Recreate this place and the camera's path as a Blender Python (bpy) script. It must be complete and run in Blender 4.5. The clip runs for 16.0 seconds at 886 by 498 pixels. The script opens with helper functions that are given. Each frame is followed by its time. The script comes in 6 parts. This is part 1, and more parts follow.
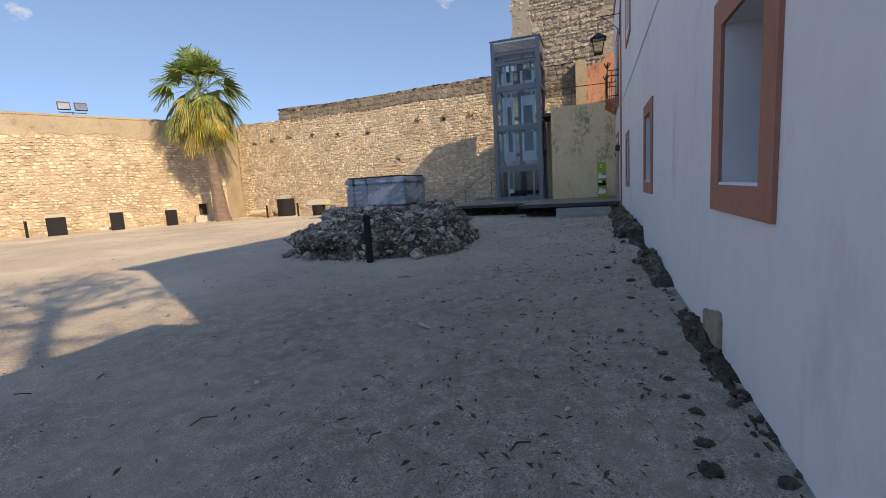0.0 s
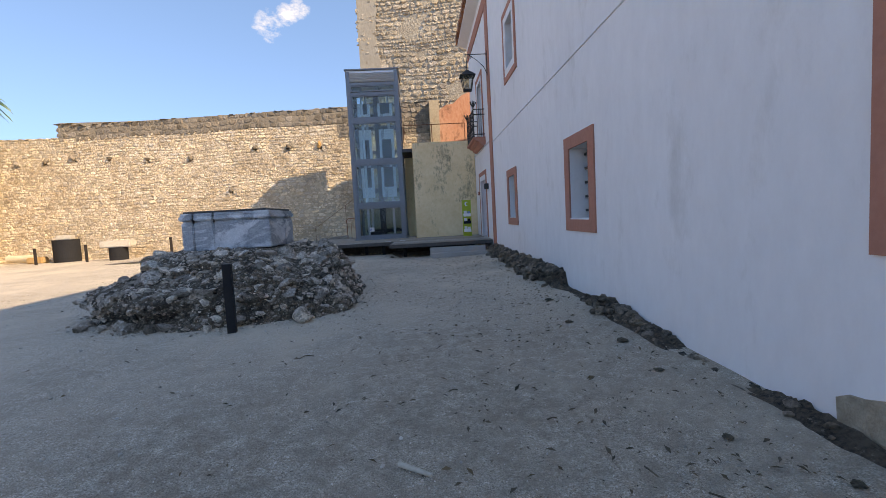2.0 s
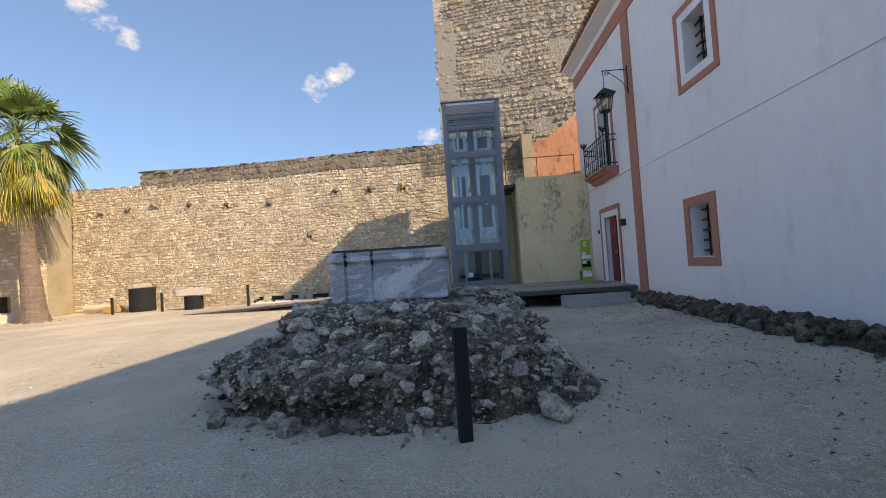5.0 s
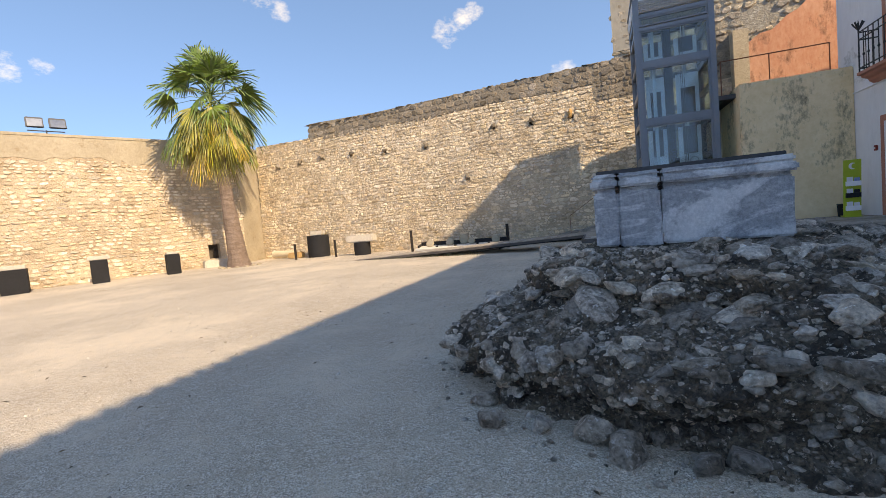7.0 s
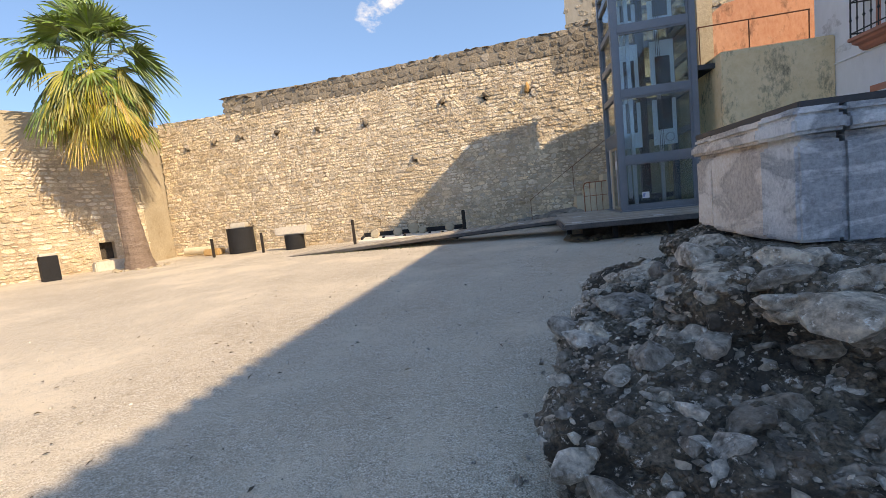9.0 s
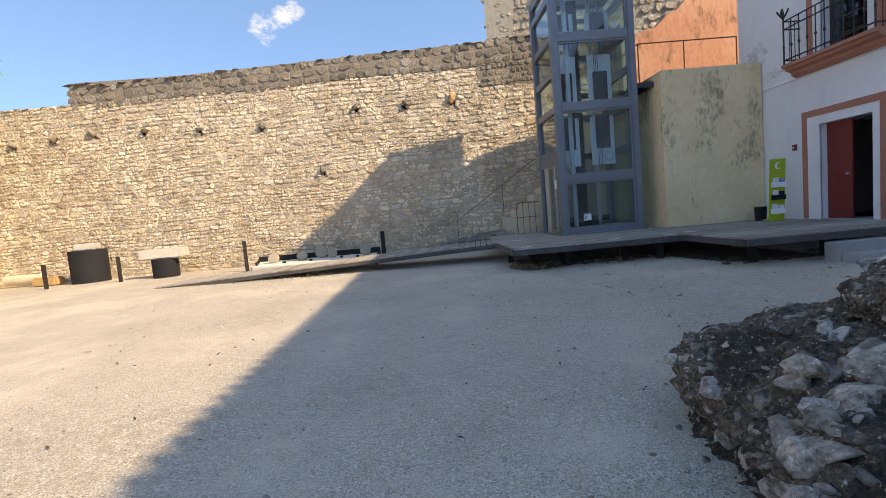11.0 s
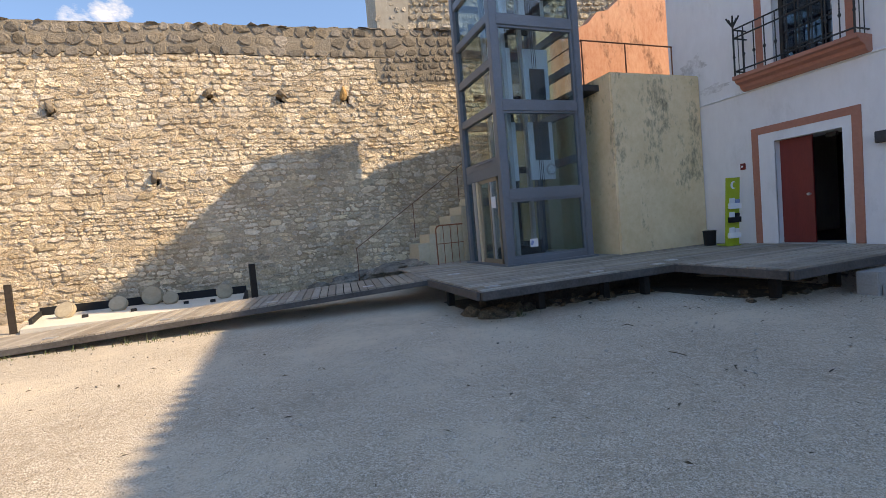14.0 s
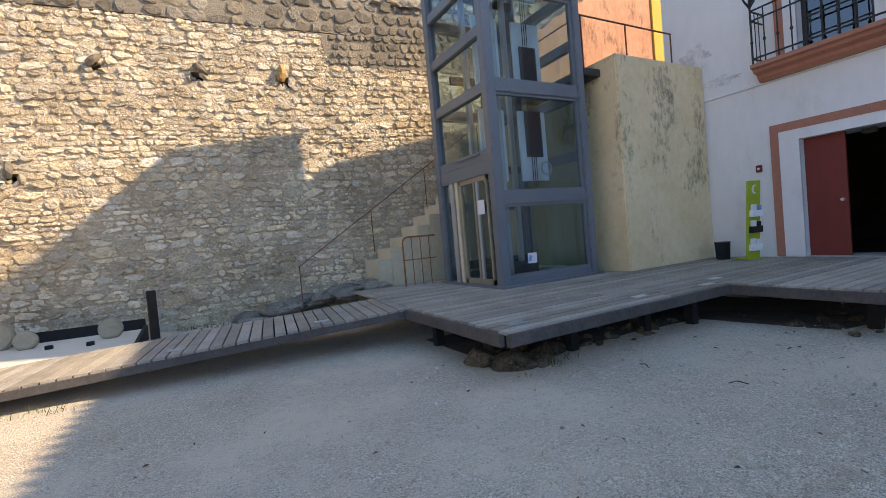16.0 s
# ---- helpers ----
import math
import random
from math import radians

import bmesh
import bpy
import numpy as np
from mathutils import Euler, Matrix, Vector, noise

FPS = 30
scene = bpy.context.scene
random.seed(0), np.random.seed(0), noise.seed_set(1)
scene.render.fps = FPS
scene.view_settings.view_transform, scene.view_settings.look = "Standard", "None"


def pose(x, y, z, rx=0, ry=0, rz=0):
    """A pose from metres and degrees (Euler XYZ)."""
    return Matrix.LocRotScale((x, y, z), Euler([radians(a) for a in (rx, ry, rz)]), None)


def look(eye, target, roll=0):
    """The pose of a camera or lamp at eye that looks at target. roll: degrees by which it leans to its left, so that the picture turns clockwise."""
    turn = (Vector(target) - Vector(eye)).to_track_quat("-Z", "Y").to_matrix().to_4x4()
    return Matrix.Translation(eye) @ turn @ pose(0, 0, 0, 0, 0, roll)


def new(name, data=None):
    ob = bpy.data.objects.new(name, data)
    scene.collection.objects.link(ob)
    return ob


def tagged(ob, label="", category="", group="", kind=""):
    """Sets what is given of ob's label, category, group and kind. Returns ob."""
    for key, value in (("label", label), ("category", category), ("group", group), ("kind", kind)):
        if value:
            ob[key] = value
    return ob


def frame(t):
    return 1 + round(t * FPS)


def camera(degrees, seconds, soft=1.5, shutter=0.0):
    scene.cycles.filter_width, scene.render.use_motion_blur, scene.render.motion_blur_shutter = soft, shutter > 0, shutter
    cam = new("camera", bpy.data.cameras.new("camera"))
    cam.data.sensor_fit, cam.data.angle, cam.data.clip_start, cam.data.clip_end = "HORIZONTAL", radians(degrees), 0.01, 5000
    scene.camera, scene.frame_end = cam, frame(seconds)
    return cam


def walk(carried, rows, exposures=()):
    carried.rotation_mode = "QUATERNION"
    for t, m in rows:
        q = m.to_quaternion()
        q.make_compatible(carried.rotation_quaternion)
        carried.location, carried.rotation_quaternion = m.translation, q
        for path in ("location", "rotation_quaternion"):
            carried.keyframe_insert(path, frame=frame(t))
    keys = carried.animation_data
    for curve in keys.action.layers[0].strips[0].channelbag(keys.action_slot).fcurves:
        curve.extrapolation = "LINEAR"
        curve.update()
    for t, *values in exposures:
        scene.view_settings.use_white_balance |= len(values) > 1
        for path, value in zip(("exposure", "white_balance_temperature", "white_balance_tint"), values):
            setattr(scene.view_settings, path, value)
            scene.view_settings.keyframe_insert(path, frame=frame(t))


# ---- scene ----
cam = camera(89.9, 16.0, soft=0.8)
METRES, EYE, TILT, LEAN, TURN = 18.8, 1.5, 0.0, 0.0, 19.2
ROWS = [
    (0.0, -0.003, 0.001, 0.0, -0.48, -7.91, 3.46),
    (0.5, -0.0146, 0.0272, 0.001, -11.65, -7.04, 3.19),
    (1.0, -0.0249, 0.0542, 0.0008, -20.31, -6.95, 3.35),
    (1.5, -0.0367, 0.0831, 0.0013, -21.19, -6.2, 3.07),
    (2.0, -0.0521, 0.1105, 0.0024, -21.81, -4.26, 3.07),
    (2.5, -0.0661, 0.1392, 0.007, -20.78, 3.45, 3.23),
    (3.0, -0.0822, 0.1645, 0.0095, -19.79, 7.91, 3.23),
    (5.5, -0.1586, 0.2987, 0.0033, -14.01, 0.25, 4.22),
    (6.0, -0.1761, 0.3238, 0.0024, -3.58, -1.15, 4.19),
    (6.5, -0.1917, 0.3496, 0.0021, -1.05, -3.19, 4.91),
    (7.0, -0.2031, 0.3781, 0.0021, 0.38, -3.66, 5.2),
    (7.5, -0.2144, 0.4081, 0.0017, -0.46, -5.42, 5.78),
    (8.0, -0.2239, 0.439, 0.0019, -1.3, -5.62, 5.77),
    (8.5, -0.2348, 0.4698, 0.0025, -5.81, -6.23, 5.58),
    (9.0, -0.2397, 0.4989, 0.0032, -8.61, -6.11, 6.18),
    (9.5, -0.244, 0.5288, 0.0033, -14.29, -5.71, 6.28),
    (12.0, -0.2487, 0.6867, 0.0042, -22.9, -4.4, 4.89),
    (12.5, -0.2461, 0.7187, 0.0049, -25.35, -4.44, 4.86),
    (13.0, -0.242, 0.7513, 0.0046, -31.97, -4.63, 4.68),
    (13.5, -0.2357, 0.7838, 0.0051, -37.47, -3.83, 4.24),
    (14.0, -0.2294, 0.8139, 0.0068, -39.49, -2.85, 4.97),
    (14.5, -0.2199, 0.8436, 0.0069, -41.58, -1.83, 4.89),
    (15.0, -0.2078, 0.8727, 0.0064, -43.82, -1.61, 5.09),
    (15.5, -0.1929, 0.9002, 0.0062, -45.87, -1.49, 5.2),
    (16.0, -0.1793, 0.9285, 0.0074, -47.6, -1.74, 5.1),
]
walk(cam, [(t, pose(0, 0, EYE, TILT, LEAN, TURN) @ pose(METRES * x, METRES * y, METRES * z, 90 + pitch, roll, yaw)) for t, x, y, z, yaw, pitch, roll in ROWS],
     exposures=[(0.0, 1.80, 11200, 17), (0.6, 1.98, 11200, 17), (1.5, 2.26, 10900, 17), (2.5, 2.24, 10900, 17), (3.0, 2.06, 10900, 16), (5.5, 2.02, 10900, 15), (7.0, 2.09, 10800, 15), (8.5, 2.16, 10700, 14), (9.5, 2.22, 10600, 14), (12.5, 2.27, 10600, 14), (14.0, 2.28, 10700, 15), (16.0, 2.53, 11000, 15)])


# ---- world, sun, exposure ----
SUN_DIR = Vector((-1.0, 0.62, -0.864)).normalized()


def node(nt, kind, **vals):
    n = nt.nodes.new(kind)
    for k, v in vals.items():
        n.inputs[k.replace("_", " ")].default_value = v
    return n


def build_sky():
    w = bpy.data.worlds.new("world")
    scene.world = w
    w.use_nodes = True
    nt = w.node_tree
    nt.nodes.clear()
    out = nt.nodes.new("ShaderNodeOutputWorld")
    bg = nt.nodes.new("ShaderNodeBackground")
    sky = nt.nodes.new("ShaderNodeTexSky")
    sky.sky_type = "NISHITA"
    sky.sun_disc = False
    sky.sun_elevation = math.asin(-SUN_DIR.z)
    sky.sun_rotation = math.atan2(-SUN_DIR.x, -SUN_DIR.y)
    sky.altitude = 3000
    sky.air_density, sky.dust_density, sky.ozone_density = 1.0, 2.2, 3.6
    co = nt.nodes.new("ShaderNodeTexCoord")
    # a clear, dry horizon: the low sky takes the deeper blue from higher up
    clear = node(nt, "ShaderNodeVectorMath")
    clear.operation = "MULTIPLY_ADD"
    clear.inputs[1].default_value = (1, 1, 0.8)
    clear.inputs[2].default_value = (0, 0, 0.26)
    nt.links.new(co.outputs["Generated"], clear.inputs[0])
    nt.links.new(clear.outputs["Vector"], sky.inputs["Vector"])
    # thin clouds, drawn on the sky's own directions
    mp = nt.nodes.new("ShaderNodeMapping")
    mp.inputs["Scale"].default_value = (1.0, 1.0, 1.8)
    mp.inputs["Location"].default_value = (0.35, 0.1, 0.2)
    nz = nt.nodes.new("ShaderNodeTexNoise")
    nz.inputs["Scale"].default_value = 17
    nz.inputs["Detail"].default_value = 7
    nz.inputs["Roughness"].default_value = 0.68
    total = None
    for az, el, size in ((-17.0, 22.2, 2.4), (-15.0, 23.3, 1.7), (-13.4, 24.1, 1.6), (-40.4, 26.9, 2.5), (-39.0, 25.8, 2.2), (-37.0, 24.8, 1.6), (-62.6, 17.3, 2.2), (-60.0, 17.6, 1.4), (-3.2, 16.0, 2.2)):
        d = Vector((math.sin(radians(az)) * math.cos(radians(el)), math.cos(radians(az)) * math.cos(radians(el)), math.sin(radians(el))))
        dot = nt.nodes.new("ShaderNodeVectorMath")
        dot.operation = "DOT_PRODUCT"
        dot.inputs[1].default_value = d
        nt.links.new(co.outputs["Generated"], dot.inputs[0])
        near = nt.nodes.new("ShaderNodeMapRange")
        near.inputs["From Min"].default_value = math.cos(radians(size))
        near.inputs["From Max"].default_value = 1.0
        nt.links.new(dot.outputs["Value"], near.inputs["Value"])
        if total is None:
            total = near.outputs["Result"]
        else:
            top = nt.nodes.new("ShaderNodeMath")
            top.operation = "MAXIMUM"
            nt.links.new(total, top.inputs[0])
            nt.links.new(near.outputs["Result"], top.inputs[1])
            total = top.outputs[0]
    soft_edge = nt.nodes.new("ShaderNodeMath")
    soft_edge.operation = "POWER"
    soft_edge.inputs[1].default_value = 0.45
    nt.links.new(total, soft_edge.inputs[0])
    wisp = nt.nodes.new("ShaderNodeMath")
    wisp.operation = "MULTIPLY"
    nt.links.new(soft_edge.outputs[0], wisp.inputs[0])
    nt.links.new(nz.outputs["Fac"], wisp.inputs[1])
    ramp = nt.nodes.new("ShaderNodeValToRGB")
    ramp.color_ramp.elements[0].position = 0.39
    ramp.color_ramp.elements[0].color = (0, 0, 0, 1)
    ramp.color_ramp.elements[1].position = 0.68
    ramp.color_ramp.elements[1].color = (0.8, 0.8, 0.8, 1)
    mix = nt.nodes.new("ShaderNodeMix")
    mix.data_type = "RGBA"
    mix.inputs["B"].default_value = (2.2, 2.3, 2.45, 1)
    nt.links.new(co.outputs["Generated"], mp.inputs["Vector"])
    nt.links.new(mp.outputs["Vector"], nz.inputs["Vector"])
    nt.links.new(wisp.outputs[0], ramp.inputs["Fac"])
    nt.links.new(ramp.outputs["Color"], mix.inputs["Factor"])
    hs = node(nt, "ShaderNodeHueSaturation", Saturation=1.12, Value=0.8)
    nt.links.new(sky.outputs["Color"], hs.inputs["Color"])
    nt.links.new(hs.outputs["Color"], mix.inputs["A"])
    nt.links.new(mix.outputs["Result"], bg.inputs["Color"])
    bg.inputs["Strength"].default_value = 0.15
    nt.links.new(bg.outputs["Background"], out.inputs["Surface"])
    sun = bpy.data.lights.new("sun", "SUN")
    sun.energy, sun.angle, sun.color = 1.35, radians(0.55), (1.0, 0.985, 0.95)
    ob = new("sun", sun)
    ob.matrix_basis = look((20, -20, 30), Vector((20, -20, 30)) + SUN_DIR)


build_sky()

# ---- materials ----


def material(name, dark, light, grain=12.0, stain=0.9, rough=0.85, bump=0.3, metal=0.0, rand=0.0, third=None,
             third_at=0.62, bump_size=1.0, detail=6, stretch=(1, 1, 1), contrast=3.0, third_soft=0.09):
    """A surface of two colours mixed by grain and stain, with relief; rand: brightness change from piece to piece."""
    m = bpy.data.materials.new(name)
    m.use_nodes = True
    nt = m.node_tree
    b = nt.nodes["Principled BSDF"]
    L = nt.links.new
    co = nt.nodes.new("ShaderNodeNewGeometry")
    mp = node(nt, "ShaderNodeMapping", Scale=stretch)
    L(co.outputs["Position"], mp.inputs["Vector"])
    fine = node(nt, "ShaderNodeTexNoise", Scale=grain, Detail=detail, Roughness=0.65)
    big = node(nt, "ShaderNodeTexNoise", Scale=stain, Detail=5, Roughness=0.6)
    L(mp.outputs["Vector"], fine.inputs["Vector"])
    L(mp.outputs["Vector"], big.inputs["Vector"])
    add = nt.nodes.new("ShaderNodeMath")
    add.operation = "ADD"
    L(fine.outputs["Fac"], add.inputs[0])
    L(big.outputs["Fac"], add.inputs[1])
    half = nt.nodes.new("ShaderNodeMath")
    half.operation = "MULTIPLY_ADD"
    half.inputs[1].default_value = contrast / 2
    half.inputs[2].default_value = 0.5 - contrast / 2
    half.use_clamp = True
    L(add.outputs[0], half.inputs[0])
    mix = nt.nodes.new("ShaderNodeMix")
    mix.data_type = "RGBA"
    mix.inputs["A"].default_value = (*dark, 1)
    mix.inputs["B"].default_value = (*light, 1)
    L(half.outputs[0], mix.inputs["Factor"])
    col = mix.outputs["Result"]
    if third:
        spot = node(nt, "ShaderNodeTexNoise", Scale=stain * 3.3, Detail=8, Roughness=0.7)
        L(mp.outputs["Vector"], spot.inputs["Vector"])
        rp = nt.nodes.new("ShaderNodeValToRGB")
        rp.color_ramp.elements[0].position = third_at
        rp.color_ramp.elements[1].position = third_at + third_soft
        L(spot.outputs["Fac"], rp.inputs["Fac"])
        m2 = nt.nodes.new("ShaderNodeMix")
        m2.data_type = "RGBA"
        m2.inputs["B"].default_value = (*third, 1)
        L(rp.outputs["Color"], m2.inputs["Factor"])
        L(col, m2.inputs["A"])
        col = m2.outputs["Result"]
    if rand:
        oi = nt.nodes.new("ShaderNodeObjectInfo")
        ge = nt.nodes.new("ShaderNodeNewGeometry")
        sm = nt.nodes.new("ShaderNodeMath")
        sm.operation = "ADD"
        L(oi.outputs["Random"], sm.inputs[0])
        L(ge.outputs["Random Per Island"], sm.inputs[1])
        wn = nt.nodes.new("ShaderNodeTexWhiteNoise")
        wn.noise_dimensions = "1D"
        L(sm.outputs[0], wn.inputs["W"])
        hs = nt.nodes.new("ShaderNodeHueSaturation")
        v = nt.nodes.new("ShaderNodeMapRange")
        v.inputs["To Min"].default_value = 1.0 - rand
        v.inputs["To Max"].default_value = 1.0 + rand
        L(wn.outputs["Value"], v.inputs["Value"])
        sep = nt.nodes.new("ShaderNodeSeparateColor")
        L(wn.outputs["Color"], sep.inputs["Color"])
        v2 = nt.nodes.new("ShaderNodeMapRange")
        v2.inputs["To Min"].default_value = 0.78
        v2.inputs["To Max"].default_value = 1.18
        L(sep.outputs["Green"], v2.inputs["Value"])
        L(v.outputs["Result"], hs.inputs["Value"])
        L(v2.outputs["Result"], hs.inputs["Saturation"])
        L(col, hs.inputs["Color"])
        col = hs.outputs["Color"]
    L(col, b.inputs["Base Color"])
    b.inputs["Roughness"].default_value = rough
    b.inputs["Metallic"].default_value = metal
    if rough < 0.8:
        rr = nt.nodes.new("ShaderNodeMapRange")
        rr.inputs["To Min"].default_value = max(0.05, rough - 0.12)
        rr.inputs["To Max"].default_value = min(1, rough + 0.15)
        L(big.outputs["Fac"], rr.inputs["Value"])
        L(rr.outputs["Result"], b.inputs["Roughness"])
    if bump:
        bp = nt.nodes.new("ShaderNodeBump")
        bp.inputs["Strength"].default_value = bump
        bp.inputs["Distance"].default_value = 0.02 * bump_size
        L(fine.outputs["Fac"], bp.inputs["Height"])
        L(bp.outputs["Normal"], b.inputs["Normal"])
    return m


def glass_material(name, tint, rough=0.02, gloss=0.045):
    """A clear pane: mirror gloss by Fresnel over a tinted see-through sheet."""
    m = bpy.data.materials.new(name)
    m.use_nodes = True
    nt = m.node_tree
    nt.nodes.clear()
    out = nt.nodes.new("ShaderNodeOutputMaterial")
    tr = nt.nodes.new("ShaderNodeBsdfTransparent")
    tr.inputs["Color"].default_value = (*tint, 1)
    gl = nt.nodes.new("ShaderNodeBsdfGlossy")
    gl.inputs["Roughness"].default_value = rough
    lw = nt.nodes.new("ShaderNodeLayerWeight")
    lw.inputs["Blend"].default_value = 0.5
    pw = nt.nodes.new("ShaderNodeMath")
    pw.operation = "POWER"
    pw.inputs[1].default_value = 4.0
    nt.links.new(lw.outputs["Facing"], pw.inputs[0])
    fr = nt.nodes.new("ShaderNodeMath")
    fr.operation = "MULTIPLY_ADD"
    fr.inputs[1].default_value = 0.9
    fr.inputs[2].default_value = gloss
    nt.links.new(pw.outputs[0], fr.inputs[0])
    mx = nt.nodes.new("ShaderNodeMixShader")
    nt.links.new(fr.outputs[0], mx.inputs["Fac"])
    nt.links.new(tr.outputs[0], mx.inputs[1])
    nt.links.new(gl.outputs[0], mx.inputs[2])
    nt.links.new(mx.outputs[0], out.inputs["Surface"])
    return m


def gravel_material():
    """Compacted pale gravel: single grains in mixed greys and tans over dusty patches."""
    m = bpy.data.materials.new("gravel_ground")
    m.use_nodes = True
    nt = m.node_tree
    b = nt.nodes["Principled BSDF"]
    L = nt.links.new
    co = nt.nodes.new("ShaderNodeNewGeometry")
    cells = []
    for scale in (70.0, 160.0):
        vo = nt.nodes.new("ShaderNodeTexVoronoi")
        vo.inputs["Scale"].default_value = scale
        L(co.outputs["Position"], vo.inputs["Vector"])
        cells.append(vo)
    big = node(nt, "ShaderNodeTexNoise", Scale=0.33, Detail=9, Roughness=0.66)
    mid = node(nt, "ShaderNodeTexNoise", Scale=7.0, Detail=7, Roughness=0.7)
    L(co.outputs["Position"], big.inputs["Vector"])
    L(co.outputs["Position"], mid.inputs["Vector"])

    def mixed(fac, one, two):
        mx = nt.nodes.new("ShaderNodeMix")
        mx.data_type = "RGBA"
        for key, v in (("Factor", fac), ("A", one), ("B", two)):
            if isinstance(v, (tuple, float)):
                mx.inputs[key].default_value = v
            else:
                L(v, mx.inputs[key])
        return mx.outputs["Result"]

    def spread(src, lo, hi):
        r = nt.nodes.new("ShaderNodeMapRange")
        r.inputs["From Min"].default_value = lo
        r.inputs["From Max"].default_value = hi
        L(src, r.inputs["Value"])
        return r.outputs["Result"]
    grains = []
    for vo in cells:
        sp = nt.nodes.new("ShaderNodeSeparateColor")
        L(vo.outputs["Color"], sp.inputs["Color"])
        ramp = nt.nodes.new("ShaderNodeValToRGB")
        ramp.color_ramp.elements[0].color = (0.12, 0.097, 0.075, 1)
        ramp.color_ramp.elements[1].color = (0.9, 0.83, 0.72, 1)
        e = ramp.color_ramp.elements.new(0.5)
        e.color = (0.5, 0.415, 0.315, 1)
        L(sp.outputs["Red"], ramp.inputs["Fac"])
        grains.append(ramp.outputs["Color"])
    col = mixed(0.68, grains[0], grains[1])
    dust = mixed(spread(big.outputs["Fac"], 0.4, 0.58), (0.33, 0.255, 0.18, 1), (0.63, 0.53, 0.41, 1))
    worn = nt.nodes.new("ShaderNodeMath")
    worn.operation = "ADD"
    L(spread(mid.outputs["Fac"], 0.36, 0.82), worn.inputs[0])
    L(spread(big.outputs["Fac"], 0.5, 0.74), worn.inputs[1])
    worn.use_clamp = True
    col = mixed(worn.outputs[0], col, dust)
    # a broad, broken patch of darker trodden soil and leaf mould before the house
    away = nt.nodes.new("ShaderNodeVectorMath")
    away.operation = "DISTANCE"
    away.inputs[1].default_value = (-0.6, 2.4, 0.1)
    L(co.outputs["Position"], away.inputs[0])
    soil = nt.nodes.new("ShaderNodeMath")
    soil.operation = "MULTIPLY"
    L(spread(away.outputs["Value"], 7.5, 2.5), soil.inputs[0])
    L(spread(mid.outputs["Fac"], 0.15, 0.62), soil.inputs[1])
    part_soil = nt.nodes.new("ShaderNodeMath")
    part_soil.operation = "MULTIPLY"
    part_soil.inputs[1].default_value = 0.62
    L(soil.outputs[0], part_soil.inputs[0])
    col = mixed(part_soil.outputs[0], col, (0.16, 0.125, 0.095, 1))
    L(col, b.inputs["Base Color"])
    b.inputs["Roughness"].default_value = 0.95
    bp = nt.nodes.new("ShaderNodeBump")
    bp.inputs["Strength"].default_value = 1.0
    bp.inputs["Distance"].default_value = 0.008
    sm = nt.nodes.new("ShaderNodeMath")
    sm.operation = "ADD"
    L(cells[0].outputs["Distance"], sm.inputs[0])
    L(mid.outputs["Fac"], sm.inputs[1])
    L(sm.outputs[0], bp.inputs["Height"])
    L(bp.outputs["Normal"], b.inputs["Normal"])
    return m


def marble_material(name, dark, light, vein):
    """Marble with slanting bands and broken veins, pitted by weather."""
    m = bpy.data.materials.new(name)
    m.use_nodes = True
    nt = m.node_tree
    b = nt.nodes["Principled BSDF"]
    L = nt.links.new
    co = nt.nodes.new("ShaderNodeNewGeometry")
    mp = node(nt, "ShaderNodeMapping", Rotation=(0.3, 0.5, 0.2), Scale=(1, 1, 2.2))
    L(co.outputs["Position"], mp.inputs["Vector"])
    nz = node(nt, "ShaderNodeTexNoise", Scale=1.5, Detail=8, Roughness=0.6, Distortion=0.9)
    fine = node(nt, "ShaderNodeTexNoise", Scale=38, Detail=8, Roughness=0.7)
    L(mp.outputs["Vector"], nz.inputs["Vector"])
    L(co.outputs["Position"], fine.inputs["Vector"])
    ramp = nt.nodes.new("ShaderNodeValToRGB")
    ramp.color_ramp.elements[0].position, ramp.color_ramp.elements[0].color = 0.3, (*dark, 1)
    ramp.color_ramp.elements[1].position, ramp.color_ramp.elements[1].color = 0.68, (*light, 1)
    e = ramp.color_ramp.elements.new(0.47)
    e.color = (*vein, 1)
    e = ramp.color_ramp.elements.new(0.53)
    e.color = tuple((p + q) / 2 for p, q in zip(dark, light)) + (1,)
    L(nz.outputs["Fac"], ramp.inputs["Fac"])
    mx = nt.nodes.new("ShaderNodeMix")
    mx.data_type = "RGBA"
    mx.blend_type = "OVERLAY"
    mx.inputs["Factor"].default_value = 0.85
    L(ramp.outputs["Color"], mx.inputs["A"])
    L(fine.outputs["Fac"], mx.inputs["B"])
    L(mx.outputs["Result"], b.inputs["Base Color"])
    b.inputs["Roughness"].default_value = 0.7
    bp = nt.nodes.new("ShaderNodeBump")
    bp.inputs["Strength"].default_value = 0.9
    bp.inputs["Distance"].default_value = 0.015
    L(fine.outputs["Fac"], bp.inputs["Height"])
    L(bp.outputs["Normal"], b.inputs["Normal"])
    return m


